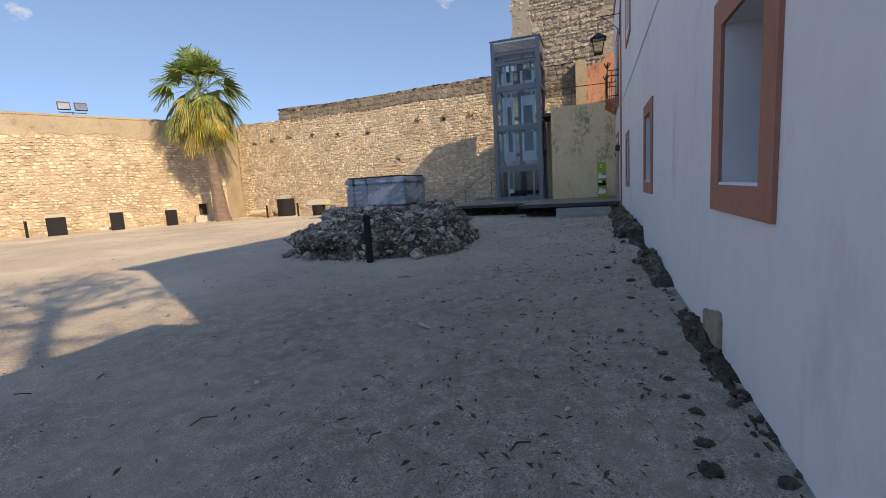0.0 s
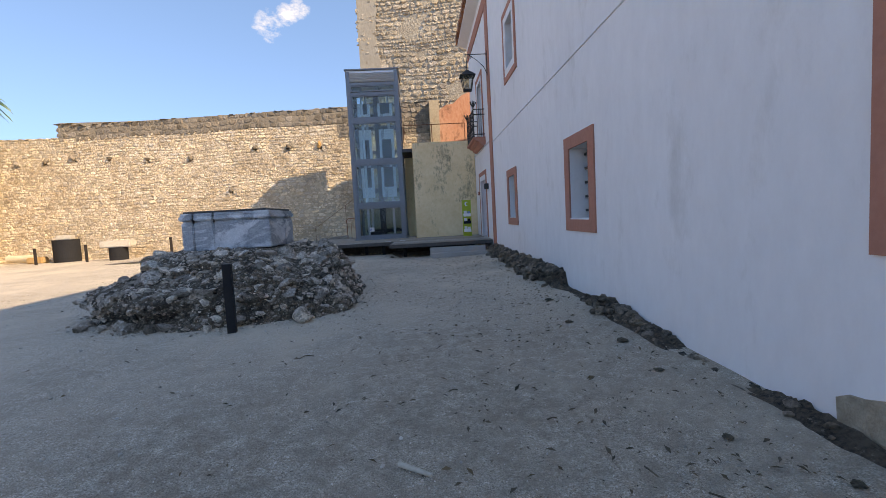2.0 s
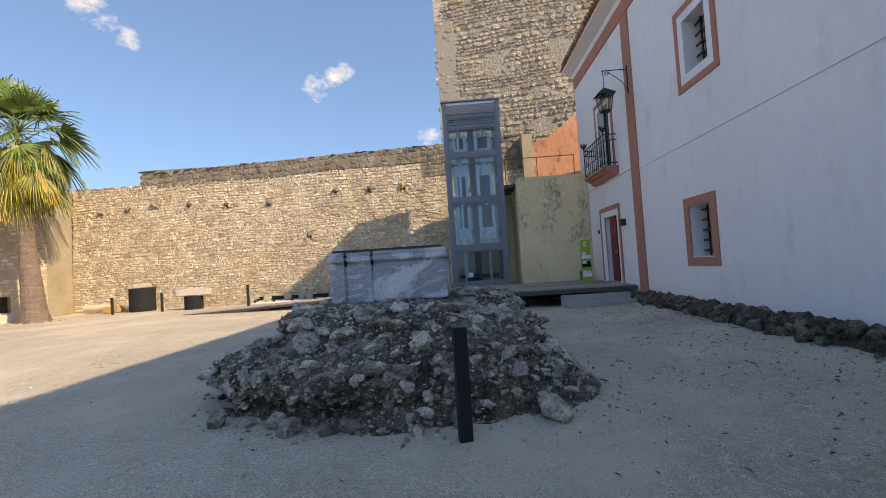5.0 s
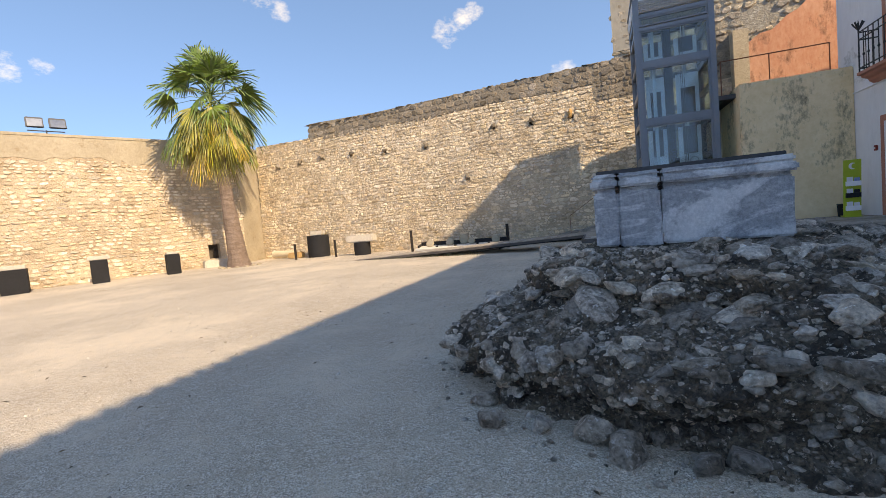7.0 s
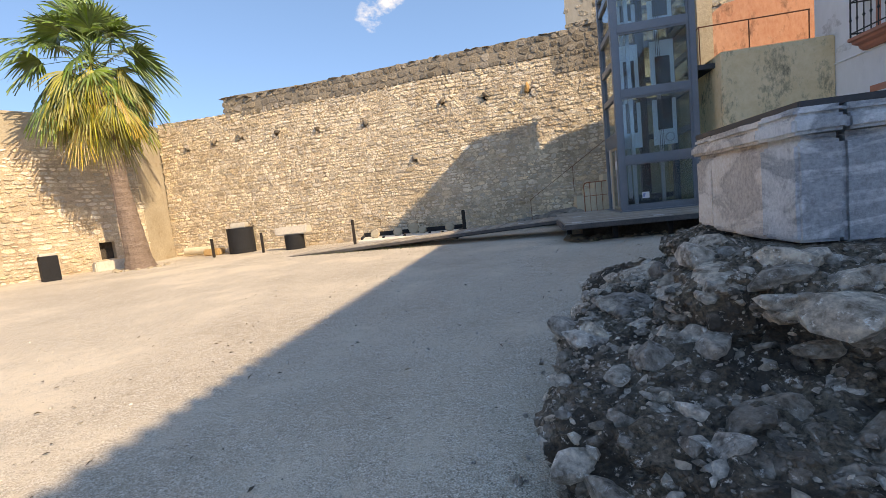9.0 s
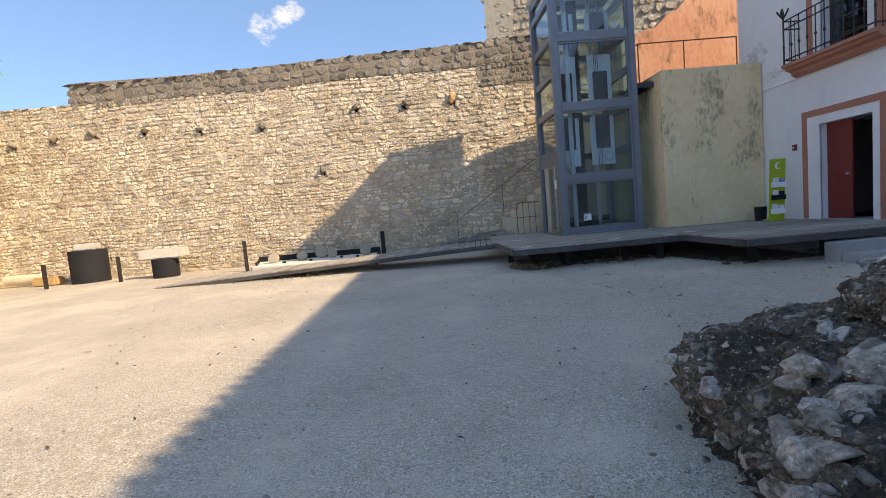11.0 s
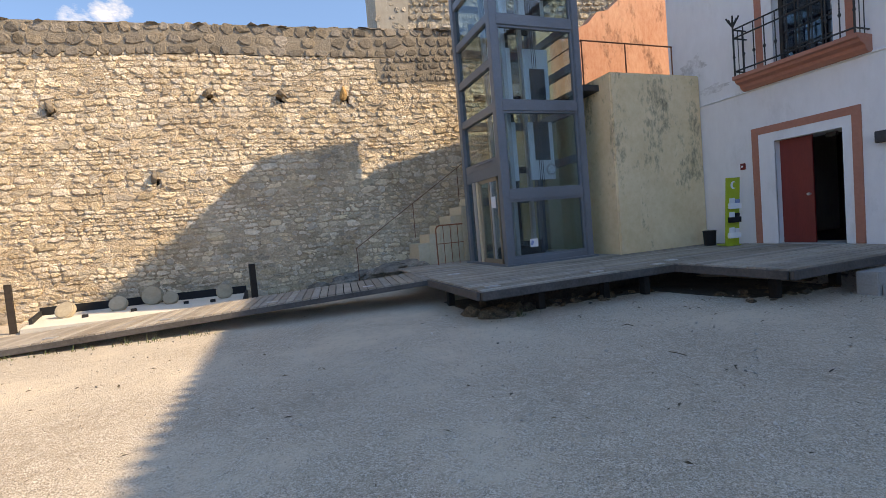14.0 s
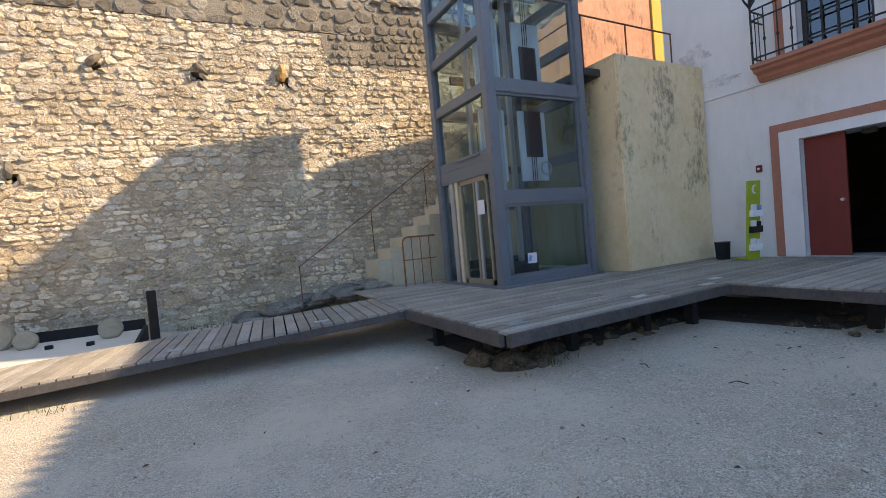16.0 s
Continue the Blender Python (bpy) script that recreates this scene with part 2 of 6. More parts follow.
def conglomerate_material():
    """Old lime concrete: pale clasts of two sizes in dark dirty mortar, spotted with white lichen."""
    m = bpy.data.materials.new("rubble_core")
    m.use_nodes = True
    nt = m.node_tree
    b = nt.nodes["Principled BSDF"]
    L = nt.links.new
    co = nt.nodes.new("ShaderNodeNewGeometry")
    warp = node(nt, "ShaderNodeTexNoise", Scale=9.0, Detail=4)
    L(co.outputs["Position"], warp.inputs["Vector"])
    bent = nt.nodes.new("ShaderNodeVectorMath")
    bent.operation = "MULTIPLY_ADD"
    bent.inputs[1].default_value = (0.09, 0.09, 0.05)
    L(warp.outputs["Color"], bent.inputs[0])
    L(co.outputs["Position"], bent.inputs[2])
    fine = node(nt, "ShaderNodeTexNoise", Scale=42, Detail=10, Roughness=0.72)
    dirt = node(nt, "ShaderNodeTexNoise", Scale=3.2, Detail=8, Roughness=0.65)
    spots = node(nt, "ShaderNodeTexNoise", Scale=24, Detail=8, Roughness=0.75)
    for n in (fine, dirt, spots):
        L(co.outputs["Position"], n.inputs["Vector"])

    def mixed(fac, one, two):
        mx = nt.nodes.new("ShaderNodeMix")
        mx.data_type = "RGBA"
        for key, v in (("Factor", fac), ("A", one), ("B", two)):
            if isinstance(v, (tuple, float)):
                mx.inputs[key].default_value = v
            else:
                L(v, mx.inputs[key])
        return mx.outputs["Result"]

    def spread(src, lo, hi):
        r = nt.nodes.new("ShaderNodeMapRange")
        r.inputs["From Min"].default_value, r.inputs["From Max"].default_value = lo, hi
        L(src, r.inputs["Value"])
        return r.outputs["Result"]
    col = mixed(spread(fine.outputs["Fac"], 0.35, 0.68), (0.026, 0.019, 0.013, 1), (0.34, 0.26, 0.185, 1))
    height = fine.outputs["Fac"]
    for scale, lo, hi in ((11.0, 0.5, 0.38), (31.0, 0.46, 0.3)):
        vo = node(nt, "ShaderNodeTexVoronoi", Scale=scale)
        L(bent.outputs["Vector"], vo.inputs["Vector"])
        sp = nt.nodes.new("ShaderNodeSeparateColor")
        L(vo.outputs["Color"], sp.inputs["Color"])
        inside = nt.nodes.new("ShaderNodeMath")
        inside.operation = "MULTIPLY"
        L(spread(vo.outputs["Distance"], lo, hi), inside.inputs[0])
        L(spread(sp.outputs["Green"], 0.42, 0.5), inside.inputs[1])
        tone = mixed(sp.outputs["Red"], (0.17, 0.135, 0.105, 1), (0.66, 0.57, 0.48, 1))
        tone = mixed(spread(fine.outputs["Fac"], 0.3, 0.7), mixed(0.6, tone, (0.08, 0.062, 0.046, 1)), tone)
        col = mixed(inside.outputs[0], col, tone)
        up = nt.nodes.new("ShaderNodeMath")
        up.operation = "ADD"
        L(height, up.inputs[0])
        L(inside.outputs[0], up.inputs[1])
        height = up.outputs[0]
    col = mixed(spread(dirt.outputs["Fac"], 0.47, 0.58), col, mixed(0.82, col, (0.035, 0.026, 0.019, 1)))
    col = mixed(spread(spots.outputs["Fac"], 0.585, 0.64), col, (0.78, 0.73, 0.66, 1))
    L(col, b.inputs["Base Color"])
    b.inputs["Roughness"].default_value = 0.95
    bp = nt.nodes.new("ShaderNodeBump")
    bp.inputs["Strength"].default_value = 1.0
    bp.inputs["Distance"].default_value = 0.03
    L(height, bp.inputs["Height"])
    L(bp.outputs["Normal"], b.inputs["Normal"])
    return m


def stained_render():
    """Ochre lime render with mould: broken dark patches on the upper half, fine streaks and specks elsewhere."""
    m = material("yellow_ochre_render", (0.72, 0.53, 0.3), (0.87, 0.69, 0.45), grain=7, stain=0.8, rough=0.9, bump=0.4, bump_size=1.5, detail=10, contrast=3.0)
    nt = m.node_tree
    b = nt.nodes["Principled BSDF"]
    L = nt.links.new
    base = b.inputs["Base Color"].links[0].from_socket
    co = nt.nodes.new("ShaderNodeNewGeometry")
    mp = node(nt, "ShaderNodeMapping", Scale=(1, 1, 0.55))
    L(co.outputs["Position"], mp.inputs["Vector"])
    patch = node(nt, "ShaderNodeTexNoise", Scale=1.25, Detail=3, Roughness=0.5)
    broken = node(nt, "ShaderNodeTexNoise", Scale=11, Detail=12, Roughness=0.74)
    L(mp.outputs["Vector"], patch.inputs["Vector"])
    L(mp.outputs["Vector"], broken.inputs["Vector"])
    sep = nt.nodes.new("ShaderNodeSeparateXYZ")
    L(co.outputs["Position"], sep.inputs["Vector"])
    high = node(nt, "ShaderNodeMapRange", From_Min=1.2, From_Max=3.6, To_Min=-0.14, To_Max=0.02)
    L(sep.outputs["Z"], high.inputs["Value"])
    total = patch.outputs["Fac"]
    for src in (broken.outputs["Fac"], high.outputs["Result"]):
        ad = nt.nodes.new("ShaderNodeMath")
        ad.operation = "ADD"
        L(total, ad.inputs[0])
        L(src, ad.inputs[1])
        total = ad.outputs[0]
    amount = node(nt, "ShaderNodeMapRange", From_Min=1.05, From_Max=1.3, To_Max=0.85)
    L(total, amount.inputs["Value"])
    mx = nt.nodes.new("ShaderNodeMix")
    mx.data_type = "RGBA"
    mx.inputs["B"].default_value = (0.1, 0.085, 0.06, 1)
    L(amount.outputs["Result"], mx.inputs["Factor"])
    L(base, mx.inputs["A"])
    L(mx.outputs["Result"], b.inputs["Base Color"])
    return m


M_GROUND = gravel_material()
M_PEBBLE = material("pebble", (0.27, 0.24, 0.2), (0.64, 0.59, 0.52), grain=60, rough=0.9, rand=0.45)
M_MORTAR = material("lime_mortar", (0.38, 0.28, 0.185), (0.7, 0.555, 0.395), grain=22, stain=0.8, rough=0.95, bump=1.0, bump_size=4.0, third=(0.27, 0.2, 0.135), third_at=0.6, contrast=4, detail=9)
M_STONE = material("wall_stone", (0.46, 0.35, 0.235), (0.84, 0.71, 0.53), grain=15, stain=1.1, rough=0.92, bump=1.0, bump_size=4.0, rand=0.3, contrast=4.0, detail=9, third=(0.36, 0.275, 0.195), third_at=0.62)
M_DARKSTONE = material("weathered_stone", (0.11, 0.09, 0.068), (0.34, 0.28, 0.21), grain=16, stain=1.3, rough=0.95, bump=0.9, bump_size=2.0, rand=0.35)
M_DARKMORTAR = material("weathered_mortar", (0.17, 0.14, 0.105), (0.33, 0.275, 0.205), grain=22, stain=0.8, rough=0.95, bump=0.8, bump_size=2.0)
M_TOWERMORTAR = material("tower_plaster", (0.26, 0.22, 0.165), (0.47, 0.42, 0.33), grain=9, stain=0.55, rough=0.95, bump=0.9, bump_size=4, third=(0.55, 0.5, 0.41), third_at=0.56)
M_TOWERSTONE = material("tower_stone", (0.27, 0.22, 0.155), (0.56, 0.47, 0.355), grain=10, stain=0.9, rough=0.95, bump=1.0, bump_size=4, rand=0.28, contrast=3.5)
M_OLDPLASTER = material("old_lime_plaster", (0.29, 0.235, 0.16), (0.45, 0.375, 0.27), grain=9, stain=0.6, rough=0.93, bump=0.6, bump_size=2, third=(0.28, 0.21, 0.13), third_at=0.58, detail=9)
M_WHITE = material("white_limewash", (0.7, 0.7, 0.7), (0.8, 0.8, 0.8), grain=5, stain=0.45, rough=0.9, bump=0.3, bump_size=1.5, third=(0.58, 0.575, 0.555), third_at=0.56, third_soft=0.22, detail=9, stretch=(1, 1, 0.45))
M_TERRA = material("terracotta_paint", (0.4, 0.155, 0.105), (0.5, 0.215, 0.15), grain=14, stain=1.2, rough=0.88, bump=0.3)
M_TILE = material("roof_tile", (0.22, 0.085, 0.045), (0.4, 0.17, 0.09), grain=14, stain=1.4, rough=0.9, bump=0.5, rand=0.3)
M_YELLOW = stained_render()
M_ORANGE = material("orange_render", (0.47, 0.2, 0.115), (0.6, 0.33, 0.21), grain=8, stain=0.7, rough=0.92, bump=0.4, third=(0.17, 0.075, 0.045), third_at=0.55, third_soft=0.14, detail=9, stretch=(1, 1, 0.5), contrast=4)
M_OCHRE = material("bright_ochre_paint", (0.6, 0.36, 0.05), (0.68, 0.43, 0.08), grain=9, rough=0.88, bump=0.2)
M_STEEL = material("blue_grey_steel", (0.125, 0.145, 0.165), (0.185, 0.21, 0.235), grain=30, stain=1.5, rough=0.42, bump=0.05, metal=0.2)
M_DARKSTEEL = material("dark_steel", (0.03, 0.032, 0.036), (0.06, 0.062, 0.068), grain=30, rough=0.5, bump=0.1, metal=0.4)
M_IRON = material("black_wrought_iron", (0.012, 0.012, 0.013), (0.03, 0.029, 0.028), grain=40, rough=0.55, bump=0.2)
M_RUST = material("rusty_iron", (0.12, 0.04, 0.02), (0.26, 0.1, 0.05), grain=40, rough=0.85, bump=0.4)
M_ALU = material("brushed_aluminium", (0.5, 0.5, 0.5), (0.62, 0.62, 0.61), grain=40, rough=0.4, bump=0.05, metal=0.7)
M_TANALU = material("tan_anodised_metal", (0.3, 0.24, 0.17), (0.42, 0.35, 0.26), grain=40, rough=0.45, bump=0.05, metal=0.3)
M_LIFTWHITE = material("white_enamel_panel", (0.8, 0.82, 0.83), (0.86, 0.88, 0.88), grain=10, rough=0.4, bump=0.02)
M_DECK = material("weathered_deck_wood", (0.24, 0.2, 0.16), (0.44, 0.385, 0.32), grain=30, stain=2.0, rough=0.85, bump=0.5, rand=0.22)
# near black: underside shade is put into the colour of posts and joists
M_DECKSHADE = material("deck_beam_with_shade", (0.008, 0.007, 0.007), (0.026, 0.022, 0.02), grain=20, rough=0.95, bump=0.3)
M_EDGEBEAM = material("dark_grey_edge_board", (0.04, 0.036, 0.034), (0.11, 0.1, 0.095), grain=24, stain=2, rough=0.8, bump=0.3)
M_MARBLE = marble_material("grey_marble", (0.4, 0.435, 0.455), (0.67, 0.7, 0.71), (0.29, 0.32, 0.345))
# cream marble, its colour lightened for the brighter-lit west side of the pedestal
M_MARBLELIT = marble_material("lit_cream_marble", (0.6, 0.52, 0.45), (0.78, 0.7, 0.62), (0.46, 0.4, 0.35))
M_RUBBLE = conglomerate_material()
M_LICHEN = material("orange_lichened_stone", (0.3, 0.13, 0.03), (0.55, 0.36, 0.16), grain=20, stain=6, rough=0.95, bump=1.0, bump_size=2)
M_TOWERPLASTER = material("grey_tower_plaster", (0.3, 0.265, 0.21), (0.42, 0.375, 0.3), grain=7, stain=0.6, rough=0.95, bump=0.4, bump_size=2, third=(0.5, 0.46, 0.38), third_at=0.6, detail=9, stretch=(1, 1, 0.5))
M_ROCK = material("lichened_rock", (0.17, 0.132, 0.1), (0.76, 0.665, 0.56), grain=30, stain=8.0, rough=0.92, bump=1.0, bump_size=3.5, rand=0.5, third=(0.86, 0.82, 0.76), third_at=0.57, detail=10, contrast=4.5)
M_BLACKBOX = material("black_painted_metal", (0.004, 0.004, 0.005), (0.012, 0.012, 0.014), grain=20, stain=1.2, rough=0.85, bump=0.1)
M_WEATHERBLACK = material("weathered_black_post", (0.008, 0.006, 0.005), (0.035, 0.024, 0.018), grain=14, rough=0.85, bump=0.3)
M_PALESTONE = material("pale_carved_stone", (0.4, 0.35, 0.285), (0.62, 0.56, 0.475), grain=12, stain=2.0, rough=0.9, bump=0.5)
M_SAND = material("pale_sand_bed", (0.62, 0.56, 0.46), (0.75, 0.7, 0.61), grain=60, stain=1.2, rough=0.95, bump=0.5)
M_REDDOOR = material("red_painted_wood", (0.17, 0.018, 0.014), (0.24, 0.03, 0.022), grain=10, stain=1.5, rough=0.55, bump=0.12, stretch=(6, 6, 1))
# indoor shade is in this colour, for floor, ceiling and wall alike
M_ROOMSHADE = material("room_plaster_with_shade", (0.09, 0.085, 0.08), (0.15, 0.14, 0.13), grain=6, rough=0.9, bump=0.1)
M_DARKWOOD = material("dark_window_wood", (0.02, 0.017, 0.015), (0.045, 0.038, 0.032), grain=15, rough=0.7, bump=0.2)
M_GREEN = material("lime_green_panel", (0.34, 0.42, 0.02), (0.42, 0.5, 0.04), grain=8, rough=0.5, bump=0.03)
M_PAPER = material("white_paper", (0.68, 0.69, 0.7), (0.78, 0.79, 0.8), grain=10, rough=0.7, bump=0.0)
M_PAPERBLUE = material("blue_print", (0.12, 0.2, 0.4), (0.3, 0.4, 0.6), grain=30, rough=0.6, bump=0.0)
M_CONCRETE = material("grey_step_stone", (0.3, 0.295, 0.28), (0.43, 0.42, 0.4), grain=40, stain=1.2, rough=0.9, bump=0.4)
M_TRUNK = material("palm_trunk_bark", (0.15, 0.1, 0.075), (0.3, 0.22, 0.17), grain=12, stain=2, rough=0.95, bump=1.0, bump_size=3, stretch=(1, 1, 3))
M_FROND = material("palm_frond_green", (0.05, 0.105, 0.02), (0.2, 0.27, 0.07), grain=3, stain=1.2, rough=0.4, bump=0.0, rand=0.35)
M_FRONDOLIVE = material("palm_frond_olive", (0.2, 0.2, 0.04), (0.38, 0.34, 0.08), grain=3, stain=1.2, rough=0.55, bump=0.0, rand=0.3)
M_FRONDDRY = material("palm_frond_dry", (0.42, 0.27, 0.07), (0.6, 0.43, 0.14), grain=3, stain=1.2, rough=0.7, bump=0.0, rand=0.3)
M_WEED = material("weed_leaf", (0.035, 0.055, 0.015), (0.1, 0.125, 0.04), grain=8, rough=0.7, bump=0.0, rand=0.4)
M_LEAF = material("dry_leaf", (0.04, 0.028, 0.016), (0.16, 0.11, 0.06), grain=8, rough=0.85, bump=0.0, rand=0.5)
M_TWIG = material("pale_twig", (0.35, 0.3, 0.23), (0.55, 0.5, 0.42), grain=20, rough=0.85, bump=0.2)
M_GLASS = glass_material("clear_glass", (0.78, 0.87, 0.89))
M_WINGLASS = glass_material("window_glass", (0.25, 0.3, 0.36), gloss=0.16)
M_LAMPGLASS = glass_material("lantern_glass", (0.8, 0.8, 0.75), rough=0.15)
M_DARKROCK = material("mossy_dark_rock", (0.04, 0.027, 0.016), (0.27, 0.19, 0.12), grain=30, stain=7, rough=0.95, bump=1.0, bump_size=4, rand=0.5, third=(0.46, 0.39, 0.3), third_at=0.59, detail=10, contrast=5)
M_FOOTROCK = material("footing_stone", (0.06, 0.043, 0.03), (0.33, 0.26, 0.195), grain=30, stain=7, rough=0.95, bump=1.0, bump_size=4, rand=0.5, detail=10, contrast=4.5, third=(0.6, 0.53, 0.44), third_at=0.62)
M_STEPROCK = material("grey_step_rock", (0.13, 0.115, 0.095), (0.4, 0.365, 0.31), grain=22, stain=4, rough=0.93, bump=1.0, bump_size=3, rand=0.35, detail=9, contrast=4)
M_REDRUST = material("red_rusty_iron", (0.24, 0.07, 0.03), (0.42, 0.15, 0.07), grain=40, rough=0.85, bump=0.4)
M_LAMPFACE = material("lamp_reflector", (0.2, 0.22, 0.25), (0.3, 0.32, 0.35), grain=8, rough=0.2, bump=0.0, metal=0.6)
M_OCHRESTONE = material("ochre_stone", (0.42, 0.25, 0.1), (0.56, 0.36, 0.17), grain=14, stain=3, rough=0.92, bump=0.6)
M_SOILCLUMP = material("moss_and_soil", (0.05, 0.04, 0.025), (0.17, 0.14, 0.095), grain=40, stain=5, rough=0.97, bump=1.0, bump_size=3, contrast=4)
M_PEELED = material("peeled_limewash", (0.5, 0.49, 0.475), (0.76, 0.76, 0.755), grain=14, stain=3, rough=0.93, bump=0.7, bump_size=1.5, contrast=5, detail=9)
M_CREAM = material("cream_masonry", (0.56, 0.46, 0.31), (0.69, 0.59, 0.43), grain=12, stain=1.5, rough=0.92, bump=0.5)
# soil colour that also carries painted shade under the deck and in wall holes
M_EARTHSHADE = material("dark_soil_and_shade", (0.03, 0.023, 0.017), (0.12, 0.095, 0.07), grain=26, stain=2, rough=0.97, bump=1.0, bump_size=3, contrast=4)

# ---- building blocks ----


def mesh_object(name, verts, faces, mat, smooth=False):
    me = bpy.data.meshes.new(name)
    me.from_pydata([tuple(v) for v in verts], [], [tuple(f) for f in faces])
    me.update()
    if mat:
        me.materials.append(mat)
    if smooth:
        me.polygons.foreach_set("use_smooth", [True] * len(me.polygons))
    return new(name, me)


def under(ob, parent):
    ob.parent = parent
    ob.matrix_parent_inverse = (parent.matrix_basis if parent.parent is None else Matrix()).inverted()
    return ob


def part(name, bm, mat, parent=None, label="", smooth=False):
    """Links a bmesh, in world metres, as one mesh object under a thing or a part."""
    me = bpy.data.meshes.new(name)
    bm.to_mesh(me)
    bm.free()
    me.materials.append(mat)
    if smooth:
        me.polygons.foreach_set("use_smooth", [True] * len(me.polygons))
    ob = new(name, me)
    if parent is not None:
        under(ob, parent)
    if label:
        ob["label"] = label
    return ob


def thing(name, loc, label, category, group="", kind=""):
    ob = new(name)
    ob.matrix_basis = Matrix.Translation(loc)
    ob.empty_display_size = 0.1
    return tagged(ob, label, category, group, kind)


def box(x0, x1, y0, y1, z0, z1, bevel=0.0, bm=None):
    fresh = bmesh.new()
    bmesh.ops.create_cube(fresh, size=1)
    bmesh.ops.transform(fresh, matrix=Matrix.LocRotScale(((x0 + x1) / 2, (y0 + y1) / 2, (z0 + z1) / 2), None, (abs(x1 - x0), abs(y1 - y0), abs(z1 - z0))), verts=fresh.verts)
    if bevel:
        bmesh.ops.bevel(fresh, geom=fresh.edges[:], offset=bevel, segments=2, affect="EDGES")
    return joined(bm, fresh)


def joined(bm, fresh):
    if bm is None:
        return fresh
    me = bpy.data.meshes.new("tmp")
    fresh.to_mesh(me)
    fresh.free()
    bm.from_mesh(me)
    bpy.data.meshes.remove(me)
    return bm


def obox(center, size, rz=0.0, bevel=0.0, bm=None, tilt=(0, 0)):
    fresh = bmesh.new()
    bmesh.ops.create_cube(fresh, size=1)
    bmesh.ops.transform(fresh, matrix=Matrix.LocRotScale((0, 0, 0), None, size), verts=fresh.verts)
    if bevel:
        bmesh.ops.bevel(fresh, geom=fresh.edges[:], offset=bevel, segments=2, affect="EDGES")
    bmesh.ops.transform(fresh, matrix=pose(*center, tilt[0], tilt[1], rz), verts=fresh.verts)
    return joined(bm, fresh)


def rod(a, b, r, r2=None, n=8, bm=None):
    a, b = Vector(a), Vector(b)
    fresh = bmesh.new()
    bmesh.ops.create_cone(fresh, cap_ends=True, segments=n, radius1=r, radius2=r if r2 is None else r2, depth=(b - a).length)
    m = Matrix.Translation((a + b) / 2) @ (b - a).to_track_quat("Z", "Y").to_matrix().to_4x4()
    bmesh.ops.transform(fresh, matrix=m, verts=fresh.verts)
    return joined(bm, fresh)


def bent_rod(points, r, n=6, bm=None):
    for a, b in zip(points, points[1:]):
        bm = rod(a, b, r, n=n, bm=bm)
    return bm


def prism(poly, axis, lo, hi):
    """A polygon pulled along an axis. poly holds the two other coordinates, in axis order."""
    fresh = bmesh.new()

    def at(p, h):
        q = list(p)
        q.insert(axis, h)
        return q
    low = [fresh.verts.new(at(p, lo)) for p in poly]
    high = [fresh.verts.new(at(p, hi)) for p in poly]
    n = len(poly)
    for i in range(n):
        fresh.faces.new((low[i], low[(i + 1) % n], high[(i + 1) % n], high[i]))
    fresh.faces.new(low)
    fresh.faces.new(high)
    bmesh.ops.recalc_face_normals(fresh, faces=fresh.faces)
    return fresh


# ---- rocks and wall stones ----


def unit_stone(rng):
    n = rng.choice((6, 7, 8, 8))
    verts, faces = [], []
    power = rng.uniform(3.0, 9.0)
    ang = [2 * math.pi * (i + rng.uniform(-0.36, 0.36)) / n + math.pi / 8 for i in range(n)]
    base = []
    for a in ang:
        c, s = math.cos(a), math.sin(a)
        r = 0.5 / (abs(c) ** power + abs(s) ** power) ** (1 / power) * rng.uniform(0.8, 1.06)
        base.append((c * r, s * r))
    for depth, k, j in ((0.0, 1.0, 0.0), (0.6, 0.98, 0.03), (1.0, 0.84, 0.12)):
        for x, y in base:
            verts.append((x * k + rng.uniform(-j, j) * 0.6, y * k + rng.uniform(-j, j) * 0.6, depth + rng.uniform(-j, j) * 2))
    verts.append((0, 0, 1.0 + rng.uniform(-0.1, 0.2)))
    for ring in (0, 1):
        for i in range(n):
            a, b = ring * n + i, ring * n + (i + 1) % n
            faces.append((a, b, b + n, a + n))
    for i in range(n):
        faces.append((2 * n + i, 2 * n + (i + 1) % n, 3 * n))
    return np.array(verts), faces


_rng = random.Random(11)
STONE_KINDS = [unit_stone(_rng) for _ in range(14)]


def stone_meshes(mat, tag):
    out = []
    for v, f in STONE_KINDS:
        me = bpy.data.meshes.new("stone")
        me.from_pydata([tuple(p) for p in v], [], f)
        me.materials.append(mat)
        out.append(me)
    return out


